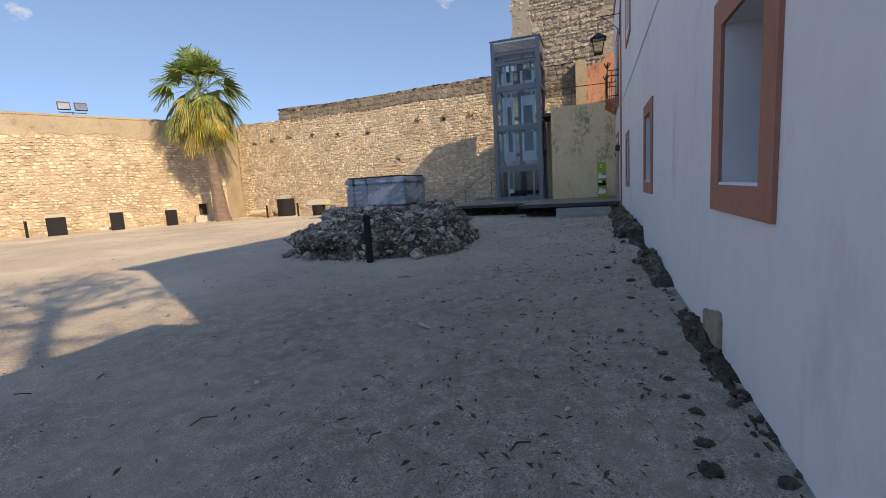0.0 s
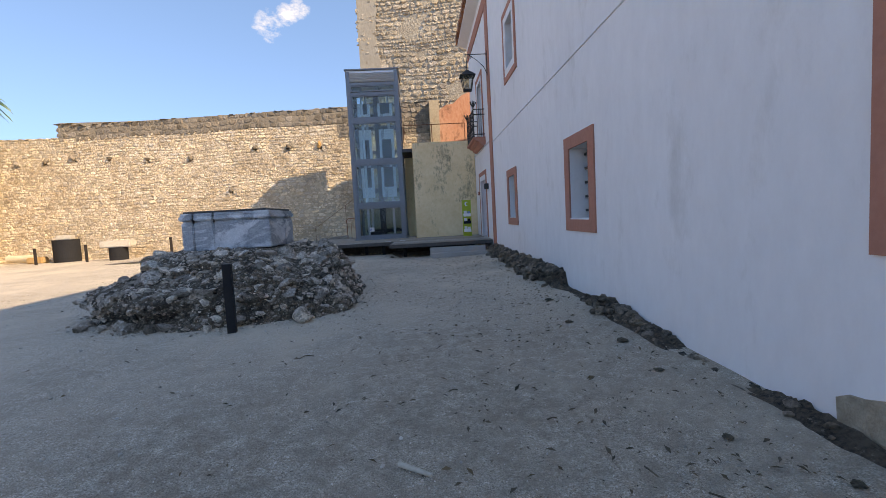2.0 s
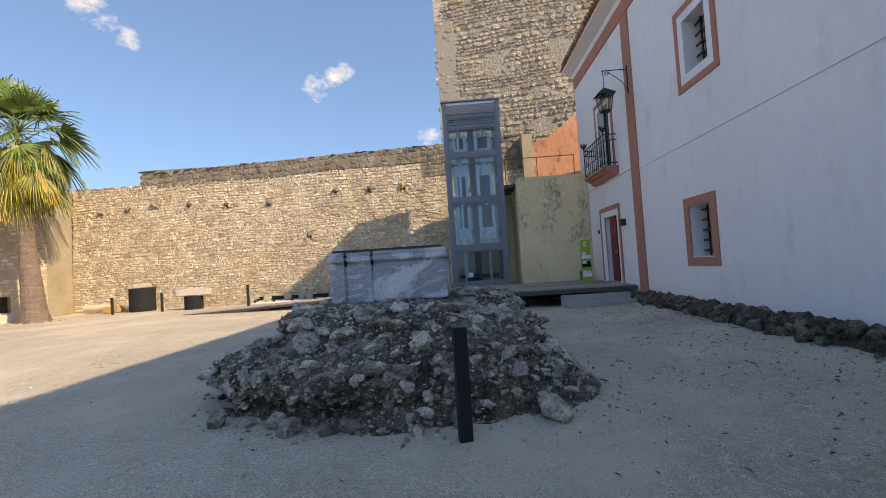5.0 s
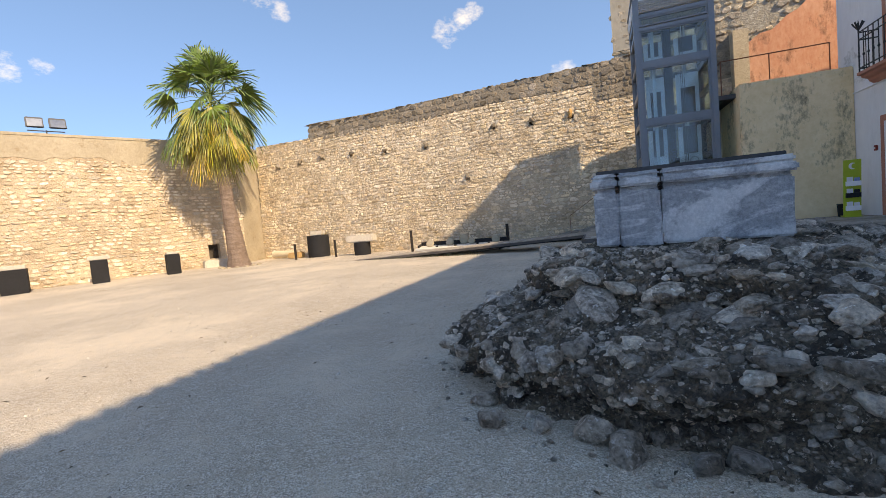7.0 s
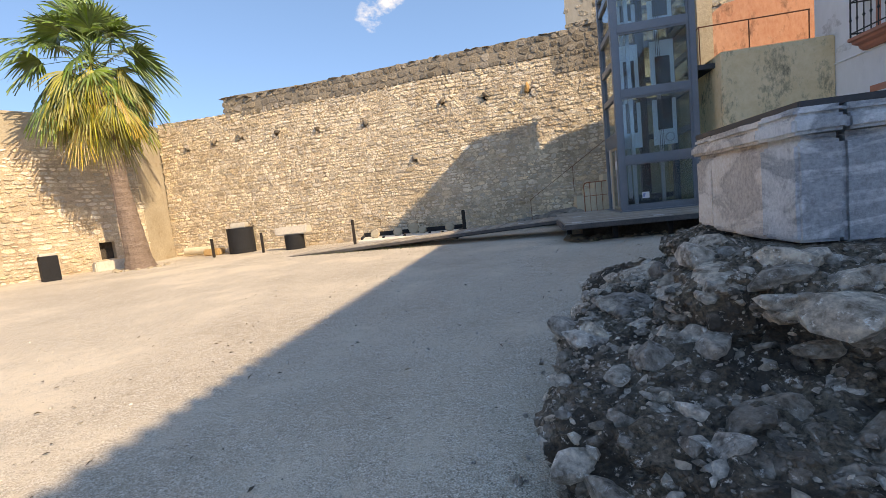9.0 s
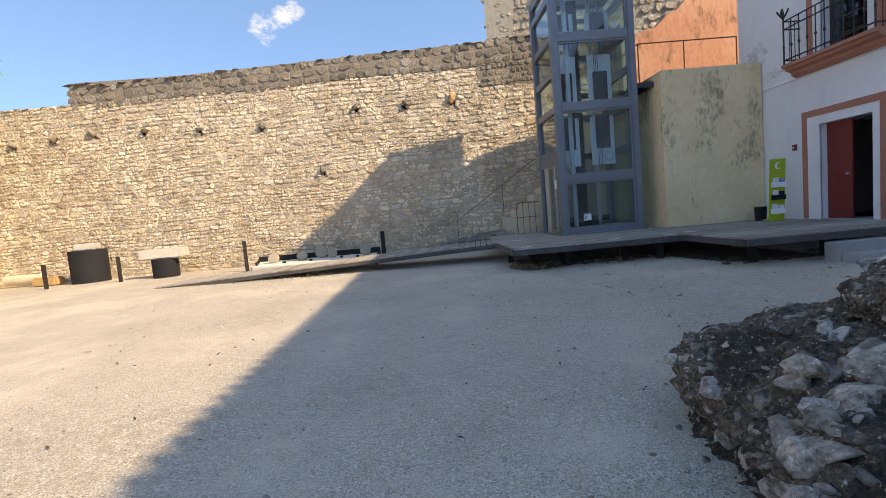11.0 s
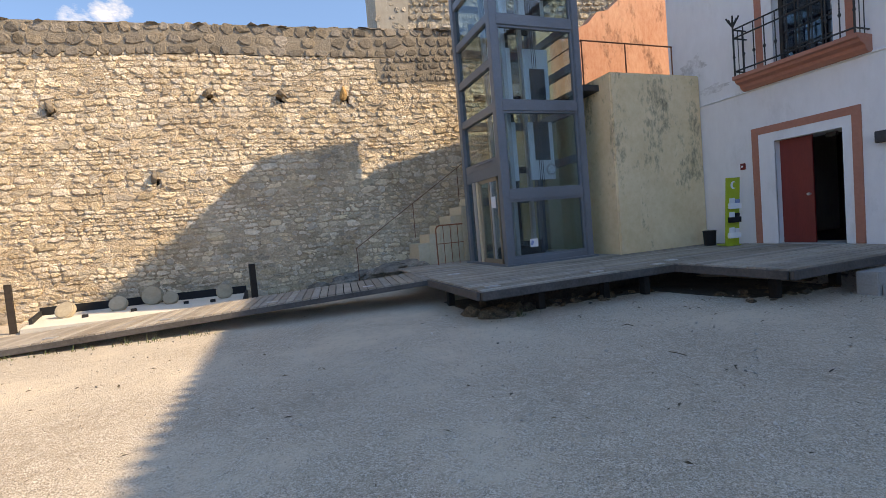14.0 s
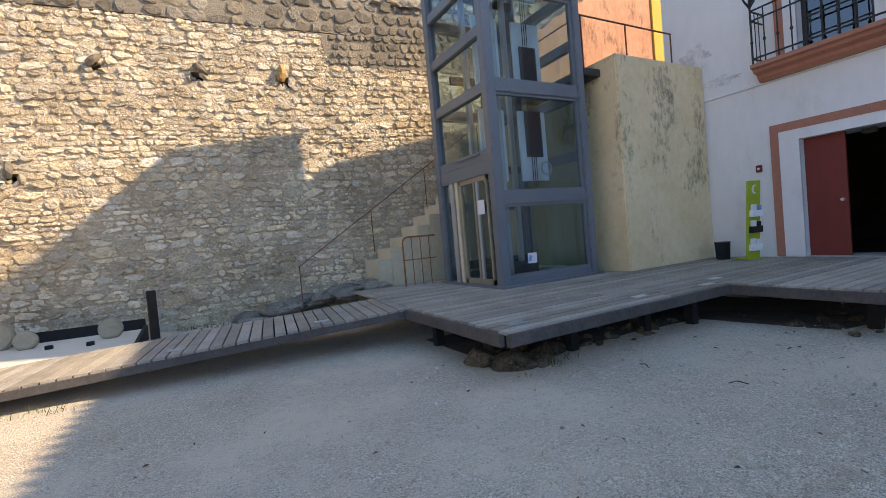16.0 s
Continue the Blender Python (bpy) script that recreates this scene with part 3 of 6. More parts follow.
def lay_stones(parent, m, u0, u1, v0, v1, mat, keep=None, near=None, course=(0.1, 0.22), wide=(1.2, 2.9), gap=0.022, proud=(0.02, 0.06), seed=1, name="stone", rest="stonework", skew=0.25):
    """Rough courses of stones on a face. m carries (u, v, out) to the world. keep(u, v): where stones are laid; near(u, v): where they are single parts."""
    rng = random.Random(seed)
    verts, faces, count = [], [], 0
    shared = stone_meshes(mat, name)
    mm = np.array(m)
    v = v0
    made = 0
    while v < v1:
        h = rng.uniform(*course)
        u = u0 - rng.uniform(0, 0.2)
        while u < u1:
            w = h * rng.uniform(*wide)
            hh = h * rng.uniform(0.8, 1.2)
            cu, cv = u + w / 2, v + h / 2 + rng.uniform(-0.3, 0.3) * 0.1 * h + 0.05 * math.sin(cu_wave(u, v, seed))
            u += w
            if cu < u0 or cu > u1 or cv > v1 - h * 0.3 or (keep and not keep(cu, cv)):
                continue
            kind = rng.randrange(len(STONE_KINDS))
            size = (w - gap * rng.uniform(0.5, 2.2), hh - gap * rng.uniform(0.6, 1.6), rng.uniform(*proud))
            turn = rng.uniform(-skew, skew) * 0.35
            if rng.random() < 0.04:
                continue
            local = Matrix.Translation((cu, cv, -0.012)) @ Matrix.Rotation(turn, 4, "Z") @ Matrix.Diagonal((*size, 1))
            if near and near(cu, cv) and made < 300:
                ob = new(name, shared[kind])
                ob.matrix_basis = m @ local
                under(ob, parent)
                made += 1
                continue
            t = mm @ np.array(local)
            p = STONE_KINDS[kind][0]
            verts.append(p @ t[:3, :3].T + t[:3, 3])
            faces.extend([tuple(i + count for i in f) for f in STONE_KINDS[kind][1]])
            count += len(p)
        v += h
    if verts:
        ob = mesh_object(rest, np.concatenate(verts), faces, mat)
        ob["kind"] = "stuff"
        under(ob, parent)


def cu_wave(u, v, seed):
    return u * 0.9 + v * 0.7 + seed


def unit_rock(rng, level=2):
    bm = bmesh.new()
    bmesh.ops.create_icosphere(bm, subdivisions=level, radius=0.62)
    planes = []
    for _ in range(13):
        d = Vector((rng.gauss(0, 1), rng.gauss(0, 1), rng.gauss(0, 1))).normalized()
        planes.append((d, rng.uniform(0.29, 0.47)))
    for vt in bm.verts:
        for d, k in planes:
            over = vt.co.dot(d) - k
            if over > 0:
                vt.co -= d * over
        vt.co += Vector((rng.uniform(-1, 1), rng.uniform(-1, 1), rng.uniform(-1, 1))) * 0.018
    v = np.array([vt.co[:] for vt in bm.verts])
    bm.verts.index_update()
    f = [tuple(q.index for q in fc.verts) for fc in bm.faces]
    bm.free()
    return v, f


ROCK_KINDS = [unit_rock(_rng) for _ in range(12)]
SMALL_KINDS = [unit_rock(_rng, 1) for _ in range(8)]


def rock_meshes(mat, kinds=None):
    out = []
    for v, f in kinds or ROCK_KINDS:
        me = bpy.data.meshes.new("rock")
        me.from_pydata([tuple(p) for p in v], [], f)
        me.materials.append(mat)
        out.append(me)
    return out


def scatter(parent, name, places, mat, kinds=None, single=0, rest="rubble", label=""):
    """places: matrices. The first ones become single parts, the others one joined mesh."""
    kinds = kinds or ROCK_KINDS
    shared = rock_meshes(mat, kinds) if single else None
    verts, faces, count = [], [], 0
    rng = random.Random(5)
    for i, m in enumerate(places):
        k = rng.randrange(len(kinds))
        if i < single:
            ob = new(name, shared[k])
            ob.matrix_basis = m
            under(ob, parent)
            continue
        t = np.array(m)
        p = kinds[k][0]
        verts.append(p @ t[:3, :3].T + t[:3, 3])
        faces.extend([tuple(q + count for q in f) for f in kinds[k][1]])
        count += len(p)
    if verts:
        ob = mesh_object(rest, np.concatenate(verts), faces, mat)
        ob["kind"] = "stuff"
        if parent is not None:
            under(ob, parent)
        return ob


def spin(rng, flat=0.5):
    return Euler((rng.uniform(-flat, flat), rng.uniform(-flat, flat), rng.uniform(0, 6.28))).to_quaternion()

# ---- ground ----


def ground_z(x, y):
    rise = 0.13 * min(1.0, max(0.0, y / 8.0)) + 0.02 * min(1.0, max(0.0, (y - 8) / 10))
    near_house = max(0.0, 1 - abs(x - 0.8) / 2.2)
    return rise + 0.1 * near_house ** 1.5 * min(1.0, max(0.0, (y + 1) / 4))


def build_ground():
    def axis(lo, hi, step, far):
        mid = list(np.arange(lo, hi + 1e-6, step))
        out = [lo - d for d in (far, far * 0.4, 60, 25, 8, 3)] + mid + [hi + d for d in (3, 8, 25, 60, far * 0.4, far)]
        return out
    xs, ys = axis(-30, 2, 0.2, 900), axis(-4, 28, 0.2, 900)
    verts, faces = [], []
    for y in ys:
        for x in xs:
            inside = -31 < x < 3 and -5 < y < 29
            n = noise.noise((x * 0.5, y * 0.5, 0)) * 0.016 + noise.noise((x * 2.1, y * 2.1, 3)) * 0.007 if inside else 0
            verts.append((x, y, ground_z(min(max(x, -30), 2), min(max(y, -4), 28)) + n))
    k = len(xs)
    for j in range(len(ys) - 1):
        for i in range(k - 1):
            faces.append((j * k + i, j * k + i + 1, (j + 1) * k + i + 1, (j + 1) * k + i))
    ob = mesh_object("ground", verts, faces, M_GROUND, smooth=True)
    return tagged(ob, "pale compacted gravel and sand courtyard ground with leaf litter", "ground", kind="structure")


build_ground()

# ---- castle walls ----
WALL_P, WALL_SLOPE = Vector((-6.5, 25.96, 0.0)), -0.105


def wall_y(x):
    return WALL_P.y + WALL_SLOPE * (x - WALL_P.x)


def face_matrix(a, b, lean=0.0):
    """Carries (u along a to b, v up, out to the right of a-b seen from above) to the world."""
    a, b = Vector((a[0], a[1], 0)), Vector((b[0], b[1], 0))
    u = (b - a).normalized()
    out = Vector((u.y, -u.x, 0))
    up = (Vector((0, 0, 1)) - out * lean).normalized()
    out = u.cross(up)
    m = Matrix((u, up, out)).transposed().to_4x4()
    return Matrix.Translation(a) @ m, (b - a).length


def slab(m, w, poly_or_h, thick, mat, name, v0=0.0):
    """A thick upright slab on a face matrix; its front lies at out = 0."""
    poly = poly_or_h if isinstance(poly_or_h, list) else [(0, v0), (w, v0), (w, poly_or_h), (0, poly_or_h)]
    bm = prism(poly, 2, -thick, 0)
    bmesh.ops.transform(bm, matrix=m, verts=bm.verts)
    return part(name, bm, mat)


def pierced_bm(x0, x1, y0, y1, z0, z1, holes):
    """A wall along y whose openings go right through it."""
    ys = sorted({y0, y1, *[h[0] for h in holes], *[h[1] for h in holes]})
    zs = sorted({z0, z1, *[h[2] for h in holes], *[h[3] for h in holes]})
    bm = bmesh.new()
    cache = {}

    def v(x, y, z):
        key = (x, y, z)
        if key not in cache:
            cache[key] = bm.verts.new(key)
        return cache[key]

    def solid(i, j):
        if not (0 <= i < len(ys) - 1 and 0 <= j < len(zs) - 1):
            return False
        cy, cz = (ys[i] + ys[i + 1]) / 2, (zs[j] + zs[j + 1]) / 2
        return not any(h[0] < cy < h[1] and h[2] < cz < h[3] for h in holes)
    for i in range(len(ys) - 1):
        for j in range(len(zs) - 1):
            if not solid(i, j):
                continue
            a, b, c, d = ys[i], ys[i + 1], zs[j], zs[j + 1]
            bm.faces.new((v(x0, a, c), v(x0, a, d), v(x0, b, d), v(x0, b, c)))
            bm.faces.new((v(x1, a, c), v(x1, b, c), v(x1, b, d), v(x1, a, d)))
            for di, dj, p, q in ((-1, 0, (a, c), (a, d)), (1, 0, (b, c), (b, d)), (0, -1, (a, c), (b, c)), (0, 1, (a, d), (b, d))):
                if not solid(i + di, j + dj):
                    bm.faces.new((v(x0, *p), v(x0, *q), v(x1, *q), v(x1, *p)))
    bmesh.ops.recalc_face_normals(bm, faces=bm.faces)
    return bm


HOLES = [(-24.3, 5.62), (-22.6, 5.7), (-20.9, 5.75), (-18.9, 5.6), (-16.6, 5.45), (-14.2, 5.35), (-12.0, 3.45), (-10.55, 5.66), (-8.72, 5.6), (-6.95, 5.55)]


def build_back_wall():
    a, b = (-26.1, wall_y(-26.1)), (-0.55, wall_y(-0.55))
    m, w = face_matrix(a, b, 0.04)
    k = math.sqrt(1 + WALL_SLOPE ** 2)
    top = 7.62
    sockets = []
    for x, z in HOLES:
        s = 0.15 if x != -6.95 else 0.19
        sockets.append(((x + 26.1) * k - s * 0.75, (x + 26.1) * k + s * 0.75, z - s * 0.75, z + s * 0.6))
    bm = pierced_bm(0, 1.1, 0, w, -0.1, 6.7, sockets)
    bmesh.ops.transform(bm, matrix=m @ Matrix(((0, 1, 0, 0), (0, 0, 1, 0), (-1, 0, 0, 0), (0, 0, 0, 1))), verts=bm.verts)
    wall = part("wall_north", bm, M_MORTAR)
    top_bm = prism([(0, 6.7), (w, 6.7), (w, 6.72), (4.4, 6.98), (4.4, 7.0), (0, 7.18)], 2, -1.1, 0)
    bmesh.ops.transform(top_bm, matrix=m, verts=top_bm.verts)
    part("wall_head", top_bm, M_MORTAR, wall)
    tagged(wall, "high sunlit castle wall of coursed sandy rubble stone in lime mortar", "wall", kind="structure")
    cap_bm = prism([(4.4, 7.0), (w, 6.74), (w, top), (15, 7.66), (9, 7.68), (4.9, 7.85), (4.4, 7.72)], 2, -1.1, 0.02)
    bmesh.ops.transform(cap_bm, matrix=m, verts=cap_bm.verts)
    cap = part("parapet", cap_bm, M_DARKMORTAR, wall, "darker weathered stone parapet")
    low_bm = prism([(20.3, 6.1), (20.9, 6.02), (w, 5.98), (w, 6.76), (20.2, 6.78)], 2, -0.2, 0.018)
    bmesh.ops.transform(low_bm, matrix=m, verts=low_bm.verts)
    part("parapet_patch", low_bm, M_DARKMORTAR, wall, "darker weathered masonry below the parapet")
    hole_uv = [((x + 26.1) * k, z) for x, z in HOLES]

    def clear(u, v):
        return all(abs(u - hu) > 0.2 or abs(v - hv) > 0.14 for hu, hv in hole_uv)
    lim = lambda u: 6.0 if u > 20.3 else 7.1 if u < 4.4 else 6.98 - (u - 4.4) * 0.26 / (w - 4.4)
    lay_stones(wall, m, 0, w - 0.1, 0.08, 7.15, M_STONE, keep=lambda u, v: clear(u, v) and v < lim(u),
               near=lambda u, v: 16.6 < u < 21.9 and 0.5 < v < 4.2, seed=3, course=(0.08, 0.21), wide=(1.0, 2.7), gap=0.012, proud=(0.012, 0.06), skew=0.6)
    # small pinning stones pressed into the joints
    lay_stones(wall, m, 0, w - 0.1, 0.08, 7.1, M_STONE, keep=lambda u, v: clear(u, v) and v < lim(u) and noise.noise((u * 7, v * 7, 2)) > -0.05,
               seed=44, course=(0.045, 0.09), wide=(0.9, 2.4), gap=0.012, proud=(0.01, 0.036), skew=1.4, rest="pinning_stones")
    m2 = m @ Matrix.Translation((0, 0, 0.02))
    lay_stones(cap, m2, 4.4, w - 0.1, 6.05, 7.72, M_DARKSTONE, keep=lambda u, v: v > 6.9 - (u - 4.4) * 0.01 or (u > 20.4 and v > 6.1), course=(0.14, 0.32), wide=(0.7, 1.7), gap=0.02, proud=(0.028, 0.052), skew=0.8, seed=8)
    # coping stones give the ragged skyline
    rng = random.Random(2)
    pl, u = [], 4.5
    while u < w - 0.2:
        s = rng.uniform(0.22, 0.45)
        zt = 7.82 if u < 5.2 else 7.66
        pl.append(m @ Matrix.Translation((u, zt - 0.02 + rng.uniform(-0.03, 0.03), -0.18)) @ Matrix.LocRotScale(None, Euler((rng.uniform(-0.05, 0.05), rng.uniform(0, 6.28), rng.uniform(-0.06, 0.06))).to_quaternion(), (s * 1.7, s * 0.3, 0.55)))
        u += s * 0.75
    u = 0.2
    while u < 4.4:
        s = rng.uniform(0.2, 0.4)
        pl.append(m @ Matrix.Translation((u, 7.14 - u * 0.03, -0.2)) @ Matrix.LocRotScale(None, Euler((rng.uniform(-0.08, 0.08), rng.uniform(0, 6.28), rng.uniform(-0.1, 0.1))).to_quaternion(), (s * 1.4, s * 0.5, 0.5)))
        u += s * 0.75
    scatter(cap, "coping_stone", pl, M_DARKSTONE, single=len(pl), rest="coping")
    # putlog holes: sockets with a jutting stone, backs coloured dark for their shade
    for x, z in HOLES:
        u = (x + 26.1) * k
        s = 0.15 if x != -6.95 else 0.19
        bm = box(u - s * 1.3, u + s * 1.3, z - s, z + s, -0.45, -0.34)
        bmesh.ops.transform(bm, matrix=m, verts=bm.verts)
        part("socket_back", bm, M_EARTHSHADE, wall)
        pl = [m @ Matrix.Translation((u + rng.uniform(-0.06, 0.08), z + s * 0.85, 0.05)) @ Matrix.LocRotScale(None, spin(rng, 0.3), (s * 2.3, s * 0.95, 0.3))]
        scatter(wall, "lintel_stone", pl, M_LICHEN if x == -6.95 else M_DARKSTONE, single=1)
        side = rng.choice((-1, 1))
        pl = []
        for du, dv, su, sv in ((side * 0.95, -0.1, 1.0, 1.3), (-side * 1.1, -0.35, 1.2, 0.8), (side * 0.25, -0.95, 1.9, 0.75), (-side * 0.45, -0.45, 0.9, 0.8)):
            pl.append(m @ Matrix.Translation((u + du * s, z + dv * s, 0.0 if abs(du) > 0.5 else -0.05)) @ Matrix.LocRotScale(None, spin(rng, 0.4), (su * s, sv * s, 0.16)))
        scatter(wall, "jamb_stone", pl, M_TOWERSTONE, single=len(pl))


build_back_wall()

LEFT_WALL = [(-38.0, 1.0), (-30.6, 15.8), (-28.0, 21.1), (-25.6, 26.0), (-26.2, 28.6)]


def build_left_wall():
    first = None
    for i, (a, b) in enumerate(zip(LEFT_WALL, LEFT_WALL[1:])):
        m, w = face_matrix(a, b, 0.02)
        niche = (3.45, 4.05, 0.6, 1.38)
        if i == 2:
            bm = pierced_bm(0, 1.0, 0, w + 0.02, -0.1, 7.04, [niche])
            bmesh.ops.transform(bm, matrix=m @ Matrix(((0, 1, 0, 0), (0, 0, 1, 0), (-1, 0, 0, 0), (0, 0, 0, 1))), verts=bm.verts)
            wall = part("wall_west_3", bm, M_MORTAR)
            # niche back: the recess shade is put into its dark colour
            bm = box(3.35, 4.15, 0.5, 1.48, -0.5, -0.4)
            bmesh.ops.transform(bm, matrix=m, verts=bm.verts)
            part("niche_back", bm, M_EARTHSHADE, wall, "back of a small square niche, coloured dark for its shade")
        else:
            wall = slab(m, w + 0.02, 7.04 if i < 3 else 7.1, 1.0, M_MORTAR if i < 3 else M_OLDPLASTER, "wall_west_%d" % (i + 1), v0=-0.1)
        tagged(wall, "sunlit castle wall of sandy rubble stone with plaster near the top" if i < 3 else "pale plastered return of the castle wall", "wall", kind="structure")
        if i < 3:
            lay_stones(wall, m, 0, w, 0.05, 6.4, M_STONE, keep=lambda u, v: v < 5.85 + 0.45 * noise.noise((u * 0.5, 3.0 * i, 1)) and not (i == 2 and 3.35 < u < 4.15 and 0.5 < v < 1.48), near=(lambda u, v: v < 2.4 and i == 2), seed=20 + i, gap=0.04, proud=(0.015, 0.075), course=(0.1, 0.22), wide=(1.2, 2.6), skew=0.5)
            bm = bmesh.new()
            n = int(w / 0.4)
            rng = random.Random(40 + i)
            poly = [(j * w / n, 5.9 + rng.uniform(-0.28, 0.28)) for j in range(n + 1)] + [(w, 6.96), (0, 6.96)]
            bm = prism(poly, 2, -0.02, 0.022)
            bmesh.ops.transform(bm, matrix=m, verts=bm.verts)
            part("plaster_band", bm, M_OLDPLASTER, wall, "ragged band of old lime plaster")
            bm = prism([(0, 6.96), (w, 6.96), (w, 7.08), (0, 7.08)], 2, -1.05, 0.05)
            bmesh.ops.transform(bm, matrix=m, verts=bm.verts)
            part("coping", bm, M_OLDPLASTER, wall)


build_left_wall()


def build_tower():
    a, b = (-4.88, 29.7), (7.5, 27.4)
    m, w = face_matrix(a, b, 0.0)
    poly = [(0, 0), (w, 0), (w, 17.3), (0, 17.1)]
    t = slab(m, w, poly, 8.0, M_TOWERMORTAR, "castle_tower")
    tagged(t, "tall square medieval stone tower with battlements and worn plaster", "tower", kind="structure")
    lay_stones(t, m, 0, w - 2, 6.5, 17.0, M_TOWERSTONE, seed=31, course=(0.16, 0.38), wide=(0.8, 1.9), gap=0.05, proud=(0.03, 0.1), keep=lambda u, v: noise.noise((u * 0.5, v * 0.5, 9)) > -0.42, skew=0.6)
    bm = prism([(0.0, 9.0), (1.15, 9.0), (1.3, 11.0), (1.05, 12.6), (1.25, 14.2), (0.9, 15.88), (0.0, 15.88)], 2, -0.1, 0.06)
    bmesh.ops.transform(bm, matrix=m, verts=bm.verts)
    part("corner_plaster", bm, M_TOWERPLASTER, t, "grey plaster on the tower corner")
    u = 0.0
    for i in range(6):
        bm = prism([(u + 0.06, 17.05), (u + 0.98, 17.05), (u + 0.96, 18.02), (u + 0.08, 18.02)], 2, -0.6, 0.02)
        bmesh.ops.transform(bm, matrix=m, verts=bm.verts)
        mer = part("merlon", bm, M_TOWERMORTAR, t)
        bm = prism([(u - 0.02, 18.0), (u + 1.06, 18.0), (u + 1.06, 18.12), (u + 0.92, 18.34), (u + 0.66, 18.5), (u + 0.4, 18.5), (u + 0.1, 18.34), (u - 0.02, 18.12)], 2, -0.68, 0.1)
        bmesh.ops.transform(bm, matrix=m, verts=bm.verts)
        part("merlon_cap", bm, M_DARKSTONE, mer)
        pl = []
        for k in range(9):
            pl.append(m @ Matrix.Translation((u + 0.28 + 0.45 * (k % 2) + 0.04 * (k % 3), 17.18 + 0.19 * (k // 2), 0.0)) @ Matrix.LocRotScale(None, Euler((0, 0, 0.05 * (k % 3 - 1))).to_quaternion(), (0.5, 0.2, 0.14)))
        scatter(mer, "stone", pl, M_TOWERSTONE, single=len(pl))
        u += 1.88
    # white marble quoins of the corner
    z = 15.9
    rng = random.Random(4)
    while z < 17.6:
        h = rng.uniform(0.24, 0.34)
        bm = box(0, 1, 0, 1, 0, 1, 0)
        bmesh.ops.transform(bm, matrix=m @ Matrix.Translation((-0.03, z, -0.4)) @ Matrix.Diagonal((rng.uniform(0.35, 1.0), h - 0.02, 0.45, 1)), verts=bm.verts)
        part("quoin", bm, M_PALESTONE, t)
        z += h
    part("antenna_rod", rod((3.3, 29.0, 17), (3.3, 29.0, 21.2), 0.025), M_ALU, t)


build_tower()


def build_orange_wall():
    """Remains of an orange-rendered house against the castle wall."""
    ys = 25.25
    poly = [(-0.45, 4.6), (5.2, 4.6), (5.2, 10.6), (4.3, 10.2), (3.7, 9.5), (2.9, 9.2), (2.4, 8.75), (1.95, 8.4), (1.5, 8.3), (1.1, 7.9), (0.75, 7.75), (0.3, 7.35), (-0.1, 7.3), (-0.45, 7.05)]
    w = part("wall_orange", prism(poly, 1, ys, ys + 0.5), M_ORANGE)
    tagged(w, "ragged remnant of orange-red rendered wall above the ochre block", "wall", kind="structure")
    part("pale_jamb", box(-0.97, -0.45, ys - 0.03, ys + 0.55, 4.6, 7.58, 0.02), M_OLDPLASTER, w, "cream plaster jamb")
    o = part("ochre_jamb", box(5.22, 6.6, ys - 0.05, ys + 0.5, 4.6, 10.6, 0.02), M_OCHRE, w, "bright ochre painted jamb")


build_orange_wall()

# ---- white house ----
FX = 0.8
LOWER = [(2.86, 3.7, 1.40, 2.49), (7.93, 8.76, 1.38, 2.5), (12.97, 13.77, 1.4, 2.5)]
UPPER = [(7.75, 8.62, 5.27, 6.4), (12.6, 13.44, 5.27, 6.4)]
DOOR = (18.2, 19.4, 0.5, 2.82)
BALC = (18.28, 19.33, 4.2, 6.45)
HOUSE_END, EAVE_Z, LOW_END = 21.9, 9.0, 0.6


def frame_bm(h, out, x0, x1, bottom=True, bev=0.0):
    """A flat surround round the opening h, out metres wide at the sides, the top and the bottom."""
    y0, y1, z0, z1 = h
    s, tp, bt = out
    bm = box(x0, x1, y0 - s, y0, z0 - (bt if bottom else 0), z1 + tp, bev)
    box(x0, x1, y1, y1 + s, z0 - (bt if bottom else 0), z1 + tp, bev, bm)
    box(x0, x1, y0, y1, z1, z1 + tp, bev, bm)
    if bottom:
        box(x0, x1, y0, y1, z0 - bt, z0, bev, bm)
    return bm


def grow(h, s, t, b):
    return (h[0] - s, h[1] + s, h[2] - b, h[3] + t)


def grille(win, h, x, nv=3, nh=5):
    y0, y1, z0, z1 = h
    for i in range(nv):
        y = y0 + (i + 1) * (y1 - y0) / (nv + 1)
        part("grille_bar", box(x - 0.016, x + 0.016, y - 0.016, y + 0.016, z0, z1, 0.004), M_IRON, win)
    for j in range(nh):
        z = z0 + (j + 0.6) * (z1 - z0) / nh
        bm = box(x - 0.034, x - 0.006, y0, y1, z - 0.02, z + 0.02, 0.004)
        for i in range(nv):
            y = y0 + (i + 1) * (y1 - y0) / (nv + 1)
            box(x - 0.045, x + 0.03, y - 0.035, y + 0.035, z - 0.032, z + 0.032, 0.008, bm)
        part("grille_crossbar", bm, M_IRON, win)


